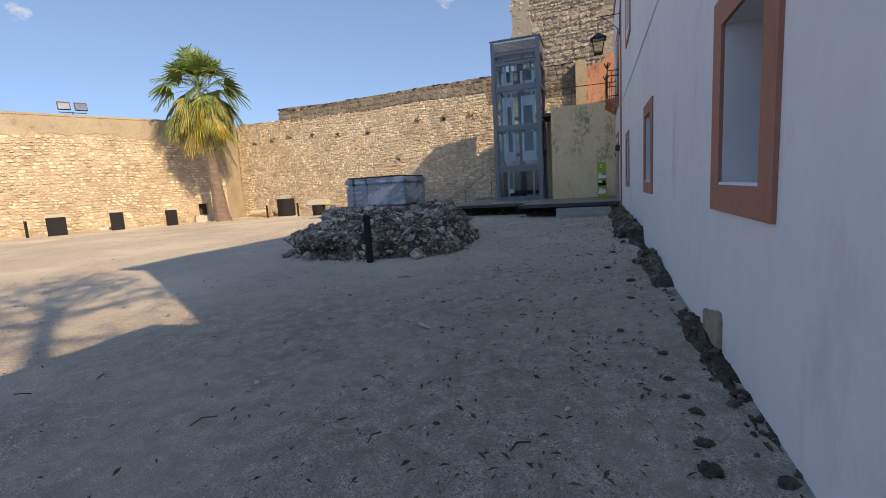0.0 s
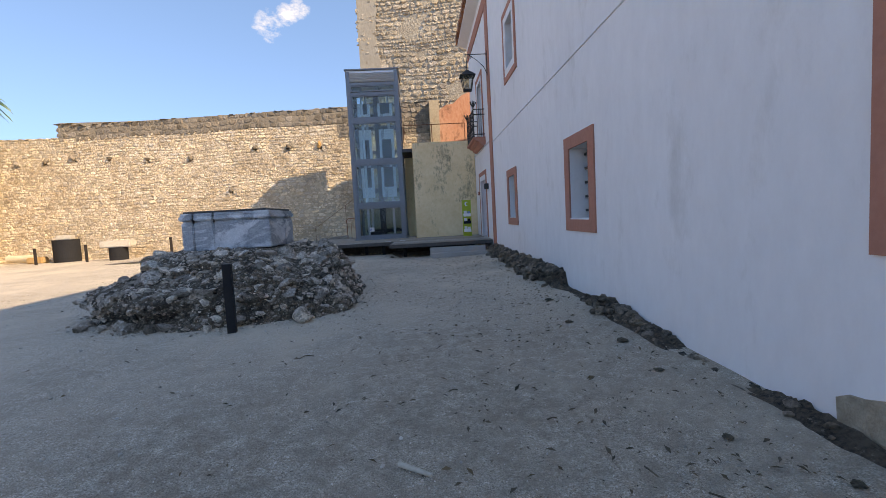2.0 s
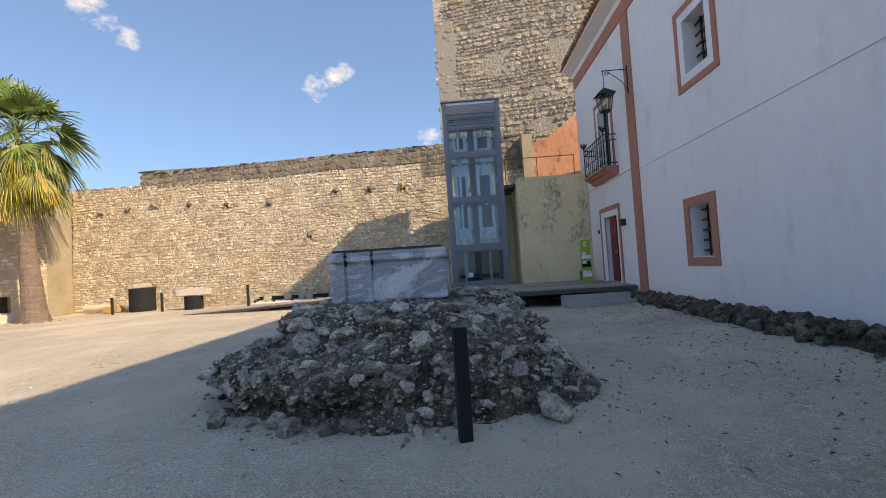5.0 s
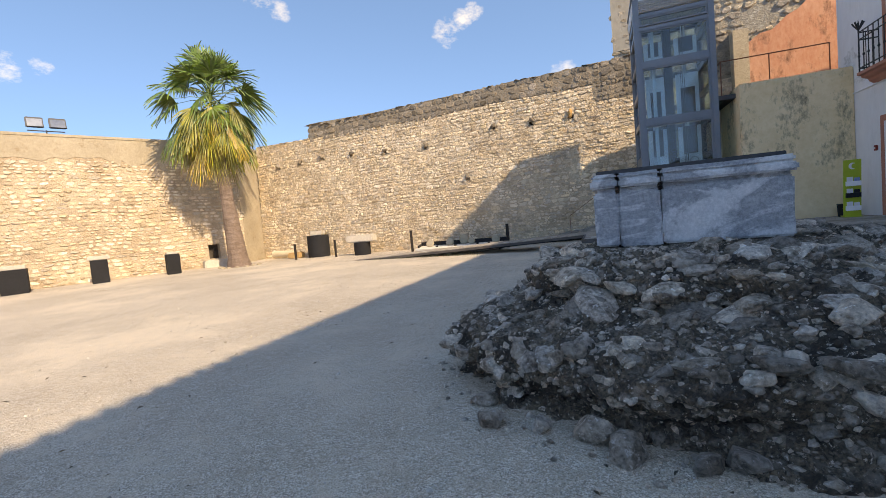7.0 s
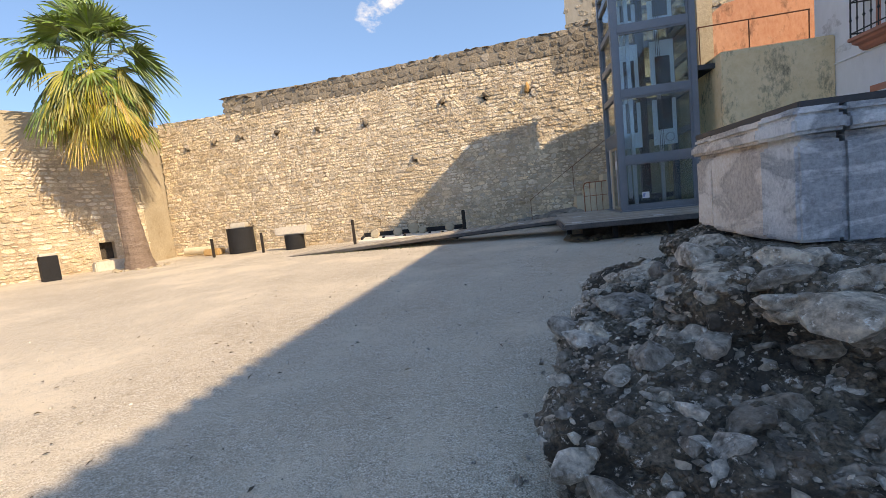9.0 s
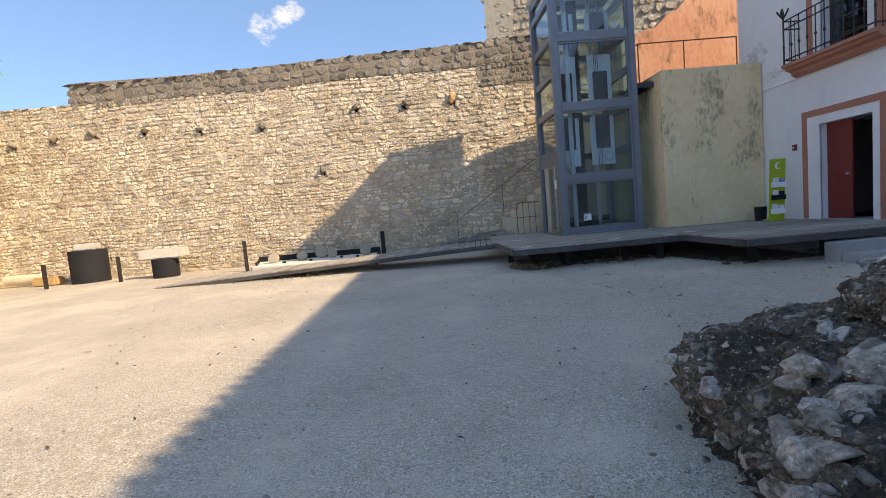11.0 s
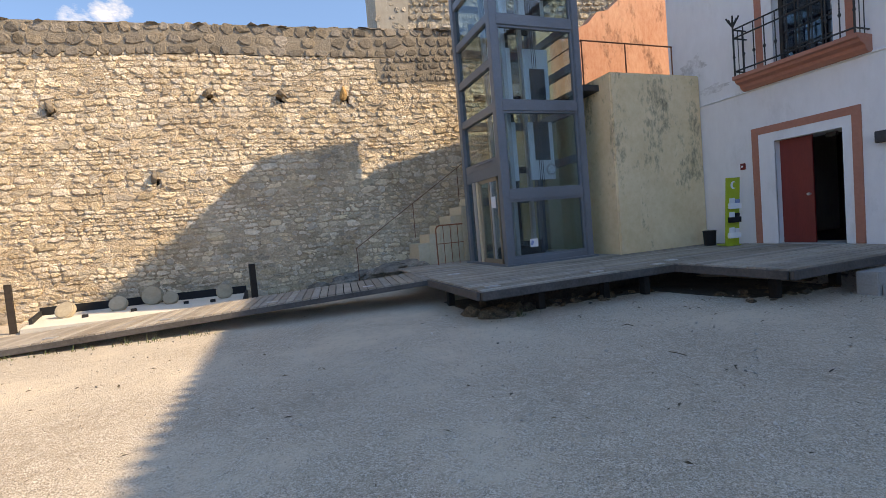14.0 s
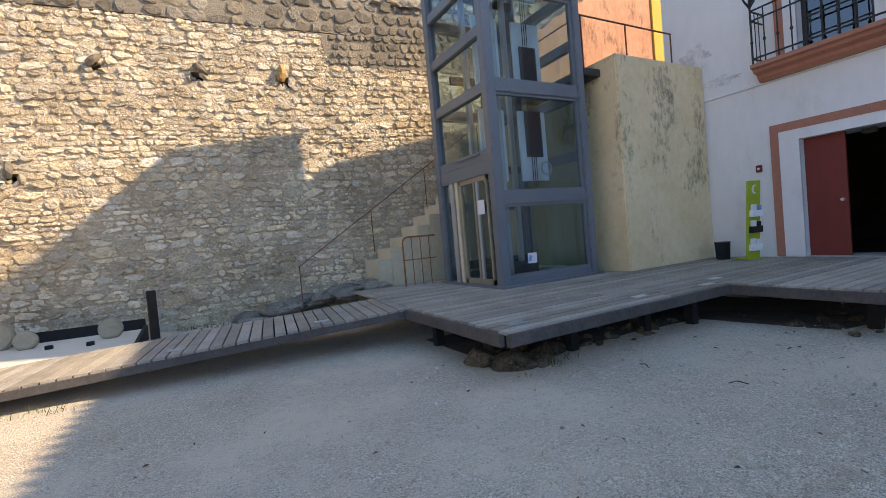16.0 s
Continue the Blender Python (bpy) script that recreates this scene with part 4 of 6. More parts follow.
def window_unit(name, h, label, upper=False):
    y0, y1, z0, z1 = h
    w = thing(name, (FX, (y0 + y1) / 2, z0), label, "window", "house windows", "structure")
    if upper:
        part("window_surround", frame_bm(h, (0.2, 0.18, 0.18), FX - 0.022, FX + 0.001), M_WHITE, w, "white plaster surround")
        part("window_frame_band", frame_bm(grow(h, 0.2, 0.18, 0.18), (0.14, 0.14, 0.14), FX - 0.03, FX + 0.02), M_TERRA, w, "terracotta painted surround")
    else:
        part("window_surround", frame_bm(h, (0.215, 0.19, 0.185), FX - 0.024, FX + 0.001), M_TERRA, w, "terracotta painted surround")
        part("window_sill", box(FX - 0.02, FX + 0.43, y0 + 0.003, y1 - 0.003, z0 - 0.002, z0 + 0.02, 0.004), M_WHITE, w, "whitewashed sill")
    grille(w, h, FX + 0.27)
    bm = frame_bm((y0 + 0.07, y1 - 0.07, z0 + 0.07, z1 - 0.07), (0.07, 0.07, 0.07), FX + 0.44, FX + 0.51)
    box(FX + 0.45, FX + 0.5, (y0 + y1) / 2 - 0.035, (y0 + y1) / 2 + 0.035, z0 + 0.07, z1 - 0.07, 0.004, bm)
    part("window_frame", bm, M_DARKWOOD, w)
    for a, b in ((y0 + 0.07, (y0 + y1) / 2 - 0.035), ((y0 + y1) / 2 + 0.035, y1 - 0.07)):
        part("pane", box(FX + 0.47, FX + 0.478, a, b, z0 + 0.07, z1 - 0.07), M_WINGLASS, w)


def build_house():
    wall = part("wall_east", pierced_bm(FX, FX + 0.7, LOW_END, HOUSE_END, -0.2, EAVE_Z, LOWER + UPPER + [DOOR, BALC]), M_WHITE)
    tagged(wall, "two-storey whitewashed house front with terracotta bands and barred windows", "wall", kind="structure")
    low = part("wall_east_low", box(FX, FX + 0.7, -14, LOW_END, -0.2, 4.75), M_WHITE)
    tagged(low, "low whitewashed house front", "wall", kind="structure")
    tagged(part("wall_rear_south", box(-40, FX + 0.7, -14.6, -14, -0.2, 3.0), M_WHITE), "plain whitewashed courtyard wall", "wall", kind="structure")
    # closed rooms behind the openings, their dimness put into one dark colour
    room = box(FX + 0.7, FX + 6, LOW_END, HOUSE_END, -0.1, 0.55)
    tagged(part("floor_inside", room, M_ROOMSHADE), "indoor floor coloured dark for dimness", "floor", kind="structure")
    tagged(part("ceiling_inside", box(FX + 0.7, FX + 6, LOW_END, HOUSE_END, 3.5, 3.9), M_ROOMSHADE), "indoor ceiling coloured dark for dimness", "ceiling", kind="structure")
    tagged(part("wall_inside", box(FX + 6, FX + 6.4, LOW_END, HOUSE_END, -0.1, EAVE_Z + 1.0), M_ROOMSHADE), "inner wall coloured dark for dimness", "wall", kind="structure")
    tagged(part("wall_gable_north", prism([(FX + 0.7, -0.1), (FX + 6.4, -0.1), (FX + 6.4, EAVE_Z + 0.95), (FX + 0.7, EAVE_Z)], 1, HOUSE_END - 0.4, HOUSE_END), M_WHITE), "whitewashed gable end of the house", "wall", kind="structure")
    tagged(part("wall_gable_south", prism([(FX + 0.7, -0.1), (FX + 6.4, -0.1), (FX + 6.4, EAVE_Z + 0.95), (FX + 0.7, EAVE_Z)], 1, LOW_END, LOW_END + 0.4), M_WHITE), "whitewashed gable end of the house", "wall", kind="structure")
    # terracotta bands and string course
    part("pilaster_band", box(FX - 0.03, FX + 0.1, 16.2, 16.74, -0.1, EAVE_Z - 0.72, 0.01), M_TERRA, wall, "terracotta vertical band")
    part("eave_band", box(FX - 0.034, FX + 0.1, LOW_END, HOUSE_END, EAVE_Z - 0.72, EAVE_Z - 0.28, 0.01), M_TERRA, wall, "terracotta band under the eave")
    part("string_course", prism([(FX + 0.02, 3.85), (FX - 0.02, 3.858), (FX - 0.02, 3.872), (FX + 0.02, 3.9)], 1, LOW_END, 16.2), M_WHITE, wall, "thin plastered string course")
    part("string_course", prism([(FX + 0.02, 3.97), (FX - 0.04, 3.98), (FX - 0.04, 4.0), (FX + 0.02, 4.04)], 1, 16.74, HOUSE_END - 0.8), M_WHITE, wall, "thin plastered string course")
    rng = random.Random(61)
    for yc, zc, w, hh in ((21.2, 4.95, 0.4, 0.3), (20.8, 4.3, 0.6, 0.12)):
        poly = []
        for i in range(70):
            an = 2 * math.pi * i / 70
            r = 0.8 + 0.5 * noise.noise((math.cos(an) * 2.5, math.sin(an) * 2.5, yc)) + rng.uniform(-0.08, 0.08)
            poly.append((yc + w * r * math.cos(an), zc + hh * r * math.sin(an)))
        part("peeled_patch", prism(poly, 0, FX - 0.003, FX + 0.01), M_PEELED, wall, "grey patch of peeled limewash")
    for h in LOWER:
        window_unit("window_1", h, "barred window with terracotta surround and deep white reveal")
    for h in UPPER:
        window_unit("window_2", h, "upper barred window with white and terracotta surround", True)
    # roof with rows of clay tiles
    ex, ez = 0.3, EAVE_Z + 0.12
    roof = part("roof", prism([(ex, ez - 0.02), (ex, ez + 0.05), (FX + 6.4, ez + 1.1), (FX + 6.4, ez + 0.9), (FX, ez - 0.04)], 1, LOW_END - 0.2, HOUSE_END + 0.1), M_TILE)
    tagged(roof, "sloping roof of half-round red clay tiles", "roof", kind="structure")
    part("eave_soffit", prism([(ex + 0.06, ez - 0.1), (ex + 0.06, ez - 0.03), (FX + 0.1, ez - 0.03), (FX + 0.1, ez - 0.4), (FX - 0.03, ez - 0.4), (FX - 0.06, ez - 0.25)], 1, LOW_END, HOUSE_END), M_WHITE, roof, "white moulded eave")
    y = LOW_END
    for i in range(int((HOUSE_END - LOW_END) / 0.24)):
        bm = rod((ex - 0.05, y, ez + 0.03), (ex + 1.2, y, ez + 0.22), 0.085, 0.075, n=10)
        part("roof_tile", bm, M_TILE, roof)
        y += 0.24
    tagged(part("roof_low", prism([(0.35, 4.75), (0.35, 4.85), (7, 5.9), (7, 5.7)], 1, -14, LOW_END - 0.25), M_TILE), "lower tiled roof", "roof", kind="structure")
    # unseen slab added behind the roof, cut to throw the castle wall's stepped shade
    back = 12.0
    poly = [(9.4, 0.0), (9.4, 20.4), (11.52, 22.09), (12.9, 23.17), (14.06, 23.46), (15.68, 23.47), (15.68, 0.0)]
    tagged(part("wall_shade_slab", prism(poly, 1, back - 0.8, back), M_WHITE), "unseen tall slab added behind the house to cast shade", "wall", kind="structure")


build_house()


def build_door():
    d = thing("door_1", (FX, 18.8, 0.66), "red double door, one leaf ajar, in white and terracotta surround", "door", kind="structure")
    part("door_surround", frame_bm((DOOR[0], DOOR[1], 0.67, DOOR[3]), (0.15, 0.19, 0), FX - 0.02, FX + 0.02, bottom=False), M_WHITE, d, "white plaster surround")
    part("door_band", frame_bm((DOOR[0] - 0.15, DOOR[1] + 0.32, 0.67, DOOR[3] + 0.19), (0.14, 0.15, 0), FX - 0.03, FX + 0.02, bottom=False), M_TERRA, d, "terracotta painted surround")
    part("door_reveal_left", box(FX - 0.021, FX + 0.02, DOOR[1] + 0.15, DOOR[1] + 0.32, 0.67, DOOR[3] + 0.19), M_WHITE, d)
    leaf = part("door_leaf", box(FX + 0.15, FX + 0.2, 18.8, 19.4, 0.67, 2.82, 0.006), M_REDDOOR, d)
    part("door_knob", rod((FX + 0.09, 18.87, 1.65), (FX + 0.15, 18.87, 1.65), 0.028, n=10), M_ALU, leaf, "metal door knob")
    part("door_leaf", box(FX + 0.2, FX + 0.78, 18.2, 18.25, 0.67, 2.82, 0.006), M_REDDOOR, d)
    part("door_closer", box(FX + 0.22, FX + 0.3, 18.4, 18.62, 2.72, 2.8, 0.02), M_IRON, d, "small black fitting under the lintel")
    part("threshold", box(FX - 0.05, FX + 0.7, DOOR[0], DOOR[1], 0.55, 0.67, 0.01), M_CONCRETE, d)


build_door()


def build_balcony():
    y0, y1 = 17.72, 19.92
    b = thing("balcony", (FX, 18.8, 4.0), "small balcony with moulded terracotta slab and black wrought-iron railing", "balcony", kind="structure")
    prof = [(FX + 0.02, 4.0), (FX - 0.12, 4.0), (FX - 0.2, 4.06), (FX - 0.22, 4.12), (FX - 0.34, 4.16), (FX - 0.36, 4.21), (FX - 0.44, 4.23), (FX - 0.44, 4.3), (FX + 0.02, 4.3)]
    part("balcony_slab", prism(prof, 1, y0, y1), M_TERRA, b)
    x = FX - 0.4
    z0, z1 = 4.3, 5.28
    for pts in ([(FX, y0 + 0.04), (x, y0 + 0.04), (x, y1 - 0.04), (FX, y1 - 0.04)],):
        for z in (z0 + 0.1, z1 - 0.18, z1):
            part("rail", bent_rod([(px, py, z) for px, py in pts], 0.017), M_IRON, b)
    n = 10
    for i in range(n + 1):
        y = y0 + 0.04 + i * (y1 - y0 - 0.08) / n
        bal = part("baluster", rod((x, y, z0), (x, y, z1), 0.012, n=6), M_IRON, b)
        bm = rod((x, y, z0 + 0.36), (x, y, z0 + 0.4), 0.012, 0.03, n=8)
        rod((x, y, z0 + 0.4), (x, y, z0 + 0.44), 0.03, 0.012, n=8, bm=bm)
        part("knot", bm, M_IRON, bal)
    for y in (y0 + 0.04, y1 - 0.04):
        for k in (0.14, 0.27):
            part("baluster", rod((x + k, y, z0), (x + k, y, z1), 0.009, n=6), M_IRON, b)
    for y in (y0 + 0.04, y1 - 0.04):
        post = part("corner_post", rod((x, y, z0 - 0.05), (x, y, z1 + 0.1), 0.018), M_IRON, b)
        bm = None
        for k in range(5):
            a = k * 1.256
            tip = Vector((x + 0.09 * math.cos(a), y + 0.09 * math.sin(a), z1 + 0.2))
            bm = bent_rod([(x, y, z1 + 0.06), tip, tip + Vector((0.03 * math.cos(a), 0.03 * math.sin(a), 0.06))], 0.018, bm=bm)
        rod((x, y, z1 + 0.08), (x, y, z1 + 0.32), 0.035, 0.004, bm=bm)
        part("finial", bm, M_IRON, post)
    w = thing("window_3", (FX, 18.8, 4.3), "tall glazed balcony door with small panes", "window", kind="structure")
    part("window_surround", frame_bm((BALC[0], BALC[1], 4.3, BALC[3]), (0.2, 0.15, 0), FX - 0.02, FX + 0.02, bottom=False), M_WHITE, w)
    part("window_frame_band", frame_bm((BALC[0] - 0.2, BALC[1] + 0.2, 4.3, BALC[3] + 0.15), (0.14, 0.14, 0), FX - 0.03, FX + 0.02, bottom=False), M_TERRA, w, "terracotta painted surround")
    h = (BALC[0] + 0.06, BALC[1] - 0.06, 4.3, BALC[3] - 0.06)
    bm = frame_bm(h, (0.06, 0.06, 0), FX + 0.2, FX + 0.26, bottom=False)
    part("window_frame", bm, M_DARKWOOD, w)
    for i in range(4):
        for j in range(6):
            a = h[0] + i * (h[1] - h[0]) / 4
            c = h[2] + j * (h[3] - h[2]) / 6
            part("pane", box(FX + 0.225, FX + 0.233, a + 0.012, a + (h[1] - h[0]) / 4 - 0.012, c + 0.012, c + (h[3] - h[2]) / 6 - 0.012), M_WINGLASS, w)
    bm = None
    for i in range(1, 4):
        a = h[0] + i * (h[1] - h[0]) / 4
        bm = box(FX + 0.215, FX + 0.24, a - 0.012, a + 0.012, h[2], h[3], 0, bm)
    for j in range(6):
        c = h[2] + j * (h[3] - h[2]) / 6
        box(FX + 0.213, FX + 0.242, h[0], h[1], c - 0.012, c + 0.012, 0, bm)
    part("glazing_bars", bm, M_DARKWOOD, w)


build_balcony()


def build_yellow_block():
    b = part("wall_ochre_block", box(-1.9, FX - 0.003, 21.06, 24.0, 0.3, 4.74, 0.03), M_YELLOW)
    tagged(b, "ochre-yellow rendered block with black damp stains beside the glass lift", "wall", kind="structure")
    part("landing_slab", box(-2.35, -1.9, 21.42, 23.6, 4.42, 4.56, 0.01), M_DARKSTEEL, b, "dark steel landing slab")
    part("rear_fill", box(-2.3, -1.88, 23.2, 25.6, 0.3, 4.4), M_YELLOW, b)
    rail = thing("terrace_railing", (0, 21.3, 4.74), "thin rusty iron railing on the terrace edge", "railing")
    posts = [(-2.25, 21.5), (-1.0, 21.5), (0.45, 21.5)]
    for x, y in posts:
        part("post", rod((x, y, 4.5 if x < -2 else 4.72), (x, y, 5.58), 0.016), M_RUST, rail)
    part("top_rail", rod((-2.27, 21.5, 5.58), (0.47, 21.5, 5.58), 0.017), M_RUST, rail)
    part("side_rail", rod((-2.25, 21.5, 5.58), (-2.25, 23.6, 5.58), 0.016), M_RUST, rail)


build_yellow_block()

# ---- glass lift ----


def build_lift():
    x0, x1, y0, y1, z0, z1 = -4.6, -2.35, 21.42, 23.45, 0.64, 7.95
    L = thing("glass_lift", (-3.5, 22.4, z0), "glazed outdoor lift tower with blue-grey steel frame on the deck", "lift")
    p = 0.17
    for x in (x0, x1 - p):
        for y in (y0, y1 - p):
            part("corner_post", box(x, x + p, y, y + p, z0, z1, 0.012), M_STEEL, L)
    levels = [0.72, 2.17, 4.07, 5.87, 7.0, 7.42]
    for z in levels:
        h = 0.1 if z < 7 else 0.06
        part("front_beam", box(x0 + p, x1 - p, y0 + 0.02, y0 + p - 0.02, z - h, z + h, 0.01), M_STEEL, L)
        part("rear_beam", box(x0 + p, x1 - p, y1 - p + 0.02, y1 - 0.02, z - h, z + h, 0.01), M_STEEL, L)
    for z in (2.95, 4.07, 5.02, 5.95, 6.95, 7.42):
        for x in (x0, x1 - p):
            part("side_beam", box(x + 0.02, x + p - 0.02, y0 + p, y1 - p, z - 0.09, z + 0.09, 0.01), M_STEEL, L)
    part("door_head", box(x0 + 0.02, x0 + p - 0.02, y0 + p, y1 - p, 2.62, 2.86, 0.01), M_STEEL, L)
    part("base_plinth", box(x0 - 0.06, x1 + 0.06, y0 - 0.08, y1 + 0.06, z0 - 0.02, z0 + 0.06, 0.01), M_STEEL, L)
    head = part("louvred_head", box(x0 + 0.02, x1 - 0.02, y0 + 0.04, y1 - 0.02, 7.52, z1 + 0.04, 0.01), M_ALU, L, "pale louvred top housing")
    for k in range(6):
        part("louvre", obox(((x0 + x1) / 2, y0 + 0.03, 7.56 + k * 0.062), (x1 - x0 - 0.2, 0.05, 0.03), tilt=(35, 0)), M_ALU, head)
        part("louvre", obox((x0 + 0.01, (y0 + y1) / 2, 7.56 + k * 0.062), (0.05, y1 - y0 - 0.2, 0.03), tilt=(0, -35)), M_ALU, head)
    part("roof_cap", box(x0 - 0.04, x1 + 0.04, y0 - 0.04, y1 + 0.04, z1 + 0.04, z1 + 0.1, 0.01), M_STEEL, L)
    # panes with slim inner frames
    edges = [0.72, 2.17, 4.07, 5.87, 7.0, 7.42]
    for a, b in zip(edges, edges[1:]):
        lo, hi = a + 0.1, b - (0.1 if b < 7 else 0.06)
        part("pane", box(x0 + p, x1 - p, y0 + 0.08, y0 + 0.092, lo, hi), M_GLASS, L).visible_shadow = False
        part("pane", box(x0 + p, x1 - p, y1 - 0.09, y1 - 0.078, lo, hi), M_GLASS, L).visible_shadow = False
        bm = box(x0 + p, x0 + p + 0.05, y0 + 0.05, y0 + 0.12, lo, hi)
        box(x1 - p - 0.05, x1 - p, y0 + 0.05, y0 + 0.12, lo, hi, 0, bm)
        box(x0 + p + 0.05, x1 - p - 0.05, y0 + 0.05, y0 + 0.12, lo, lo + 0.045, 0, bm)
        box(x0 + p + 0.05, x1 - p - 0.05, y0 + 0.05, y0 + 0.12, hi - 0.045, hi, 0, bm)
        part("pane_frame", bm, M_STEEL, L)
    side = [2.95, 4.07, 5.02, 5.95, 6.95, 7.42]
    for a, b in zip(side, side[1:]):
        for x in (x0 + 0.08, x1 - 0.09):
            part("pane", box(x, x + 0.012, y0 + p, y1 - p, a + 0.09, b - 0.09), M_GLASS, L).visible_shadow = False
    part("pane", box(x1 - 0.09, x1 - 0.078, y0 + p, y1 - p, 0.8, 2.86), M_GLASS, L).visible_shadow = False
    # landing door on the courtyard's west side
    d = part("landing_door", box(x0 + 0.05, x0 + 0.1, y0 + 0.62, y0 + 0.68, 0.7, 2.62, 0.004), M_ALU, L, "sliding glass landing door in aluminium")
    part("jamb", box(x0 + 0.03, x0 + 0.1, y0 + 1.28, y0 + 1.38, 0.7, 2.62, 0.004), M_CREAM, d, "cream painted jamb")
    for y, w in ((y0 + 0.3, 0.05), (y0 + 0.7, 0.045), (y0 + 1.16, 0.08)):
        part("stile", box(x0 + 0.04, x0 + 0.09, y, y + w, 0.7, 2.62, 0.004), M_TANALU, d, "tan metal stile")
    part("head_rail", box(x0 + 0.04, x0 + 0.09, y0 + 0.3, y0 + 1.24, 2.54, 2.62, 0.004), M_TANALU, d)
    part("bottom_rail", box(x0 + 0.04, x0 + 0.09, y0 + 0.3, y0 + 1.24, 0.7, 0.8, 0.004), M_TANALU, d)
    part("head_bar", rod((x0 - 0.02, y0 + 0.35, 2.98), (x0 - 0.02, y0 + 1.25, 2.98), 0.016), M_STEEL, L)
    part("side_panel", box(x0 + 0.03, x0 + 0.09, y1 - p - 0.42, y1 - p - 0.28, 0.7, 2.62, 0.004), M_ALU, L)
    part("pane", box(x0 + 0.06, x0 + 0.072, y0 + p, y1 - p, 0.7, 2.62), M_GLASS, L)
    part("call_panel", box(x0 + 0.02, x0 + 0.035, y0 + 0.4, y0 + 0.6, 1.95, 2.2, 0.003), M_PAPER, L, "white notice sheet")
    # inside: guide rails, car, ram, counter frames
    for x, y in ((x0 + 0.62, y1 - 0.5), (x1 - 0.62, y1 - 0.5), (x0 + 0.55, y0 + 0.5)):
        part("guide_rail", box(x - 0.05, x + 0.05, y - 0.05, y + 0.05, 0.7, 7.4, 0.006), M_ALU, L)
    part("ram_column", box(-3.62, -3.36, y1 - 0.62, y1 - 0.4, 0.7, 7.4, 0.01), M_DARKSTEEL, L, "dark steel ram column")
    for z in (1.0, 2.9, 4.7, 6.4):
        part("rail_bracket", box(x0 + 0.3, x1 - 0.3, y1 - 0.42, y1 - 0.36, z - 0.08, z + 0.08, 0.004), M_DARKSTEEL, L)
    yp = y0 + 0.75
    for zlo, zhi, flip in ((2.55, 3.9, True), (4.25, 5.6, False), (6.05, 6.75, True)):
        for xa, xb in ((-4.28, -3.72), (-3.38, -2.72)):
            fr = part("shaft_panel", box(xa, xb, yp, yp + 0.05, zlo, zhi, 0.006), M_LIFTWHITE, L, "white enamelled shaft panel")
            hz = (zhi - zlo) * 0.66
            za = zhi - hz if flip else zlo
            part("panel_inset", box(xa + 0.13, xb - 0.12, yp - 0.02, yp - 0.002, za, za + hz, 0.004), M_DARKSTEEL, fr)
    for k in range(3):
        part("hanging_cable", rod((-3.25 + 0.05 * k, y0 + 0.6, 2.4), (-3.25 + 0.05 * k, y0 + 0.6, 7.4), 0.008, n=5), M_DARKSTEEL, L)
    part("cable_loop", bent_rod([(-3.0 + 0.12 * math.cos(a), y0 + 0.5, 2.75 + 0.12 * math.sin(a)) for a in np.linspace(0, 6.28, 14)], 0.02), M_ALU, L)
    part("pit_machine", box(-4.1, -3.4, y0 + 0.5, y1 - 0.6, 0.7, 1.0, 0.02), M_DARKSTEEL, L)
    part("hydraulic_pump", box(-3.2, -2.8, y0 + 0.35, y0 + 0.7, 0.7, 0.86, 0.02), M_ALU, L)
    # access sticker
    st = part("access_sticker", box(-3.98, -3.78, y0 + 0.066, y0 + 0.07, 1.02, 1.2, 0), M_PAPER, L, "white access sign on the pane")
    part("pictogram", obox((-3.93, y0 + 0.064, 1.11), (0.06, 0.003, 0.1), tilt=(0, 20)), M_PAPERBLUE, st)


build_lift()

# ---- wooden deck and ramp ----
DECK_Z = 0.66


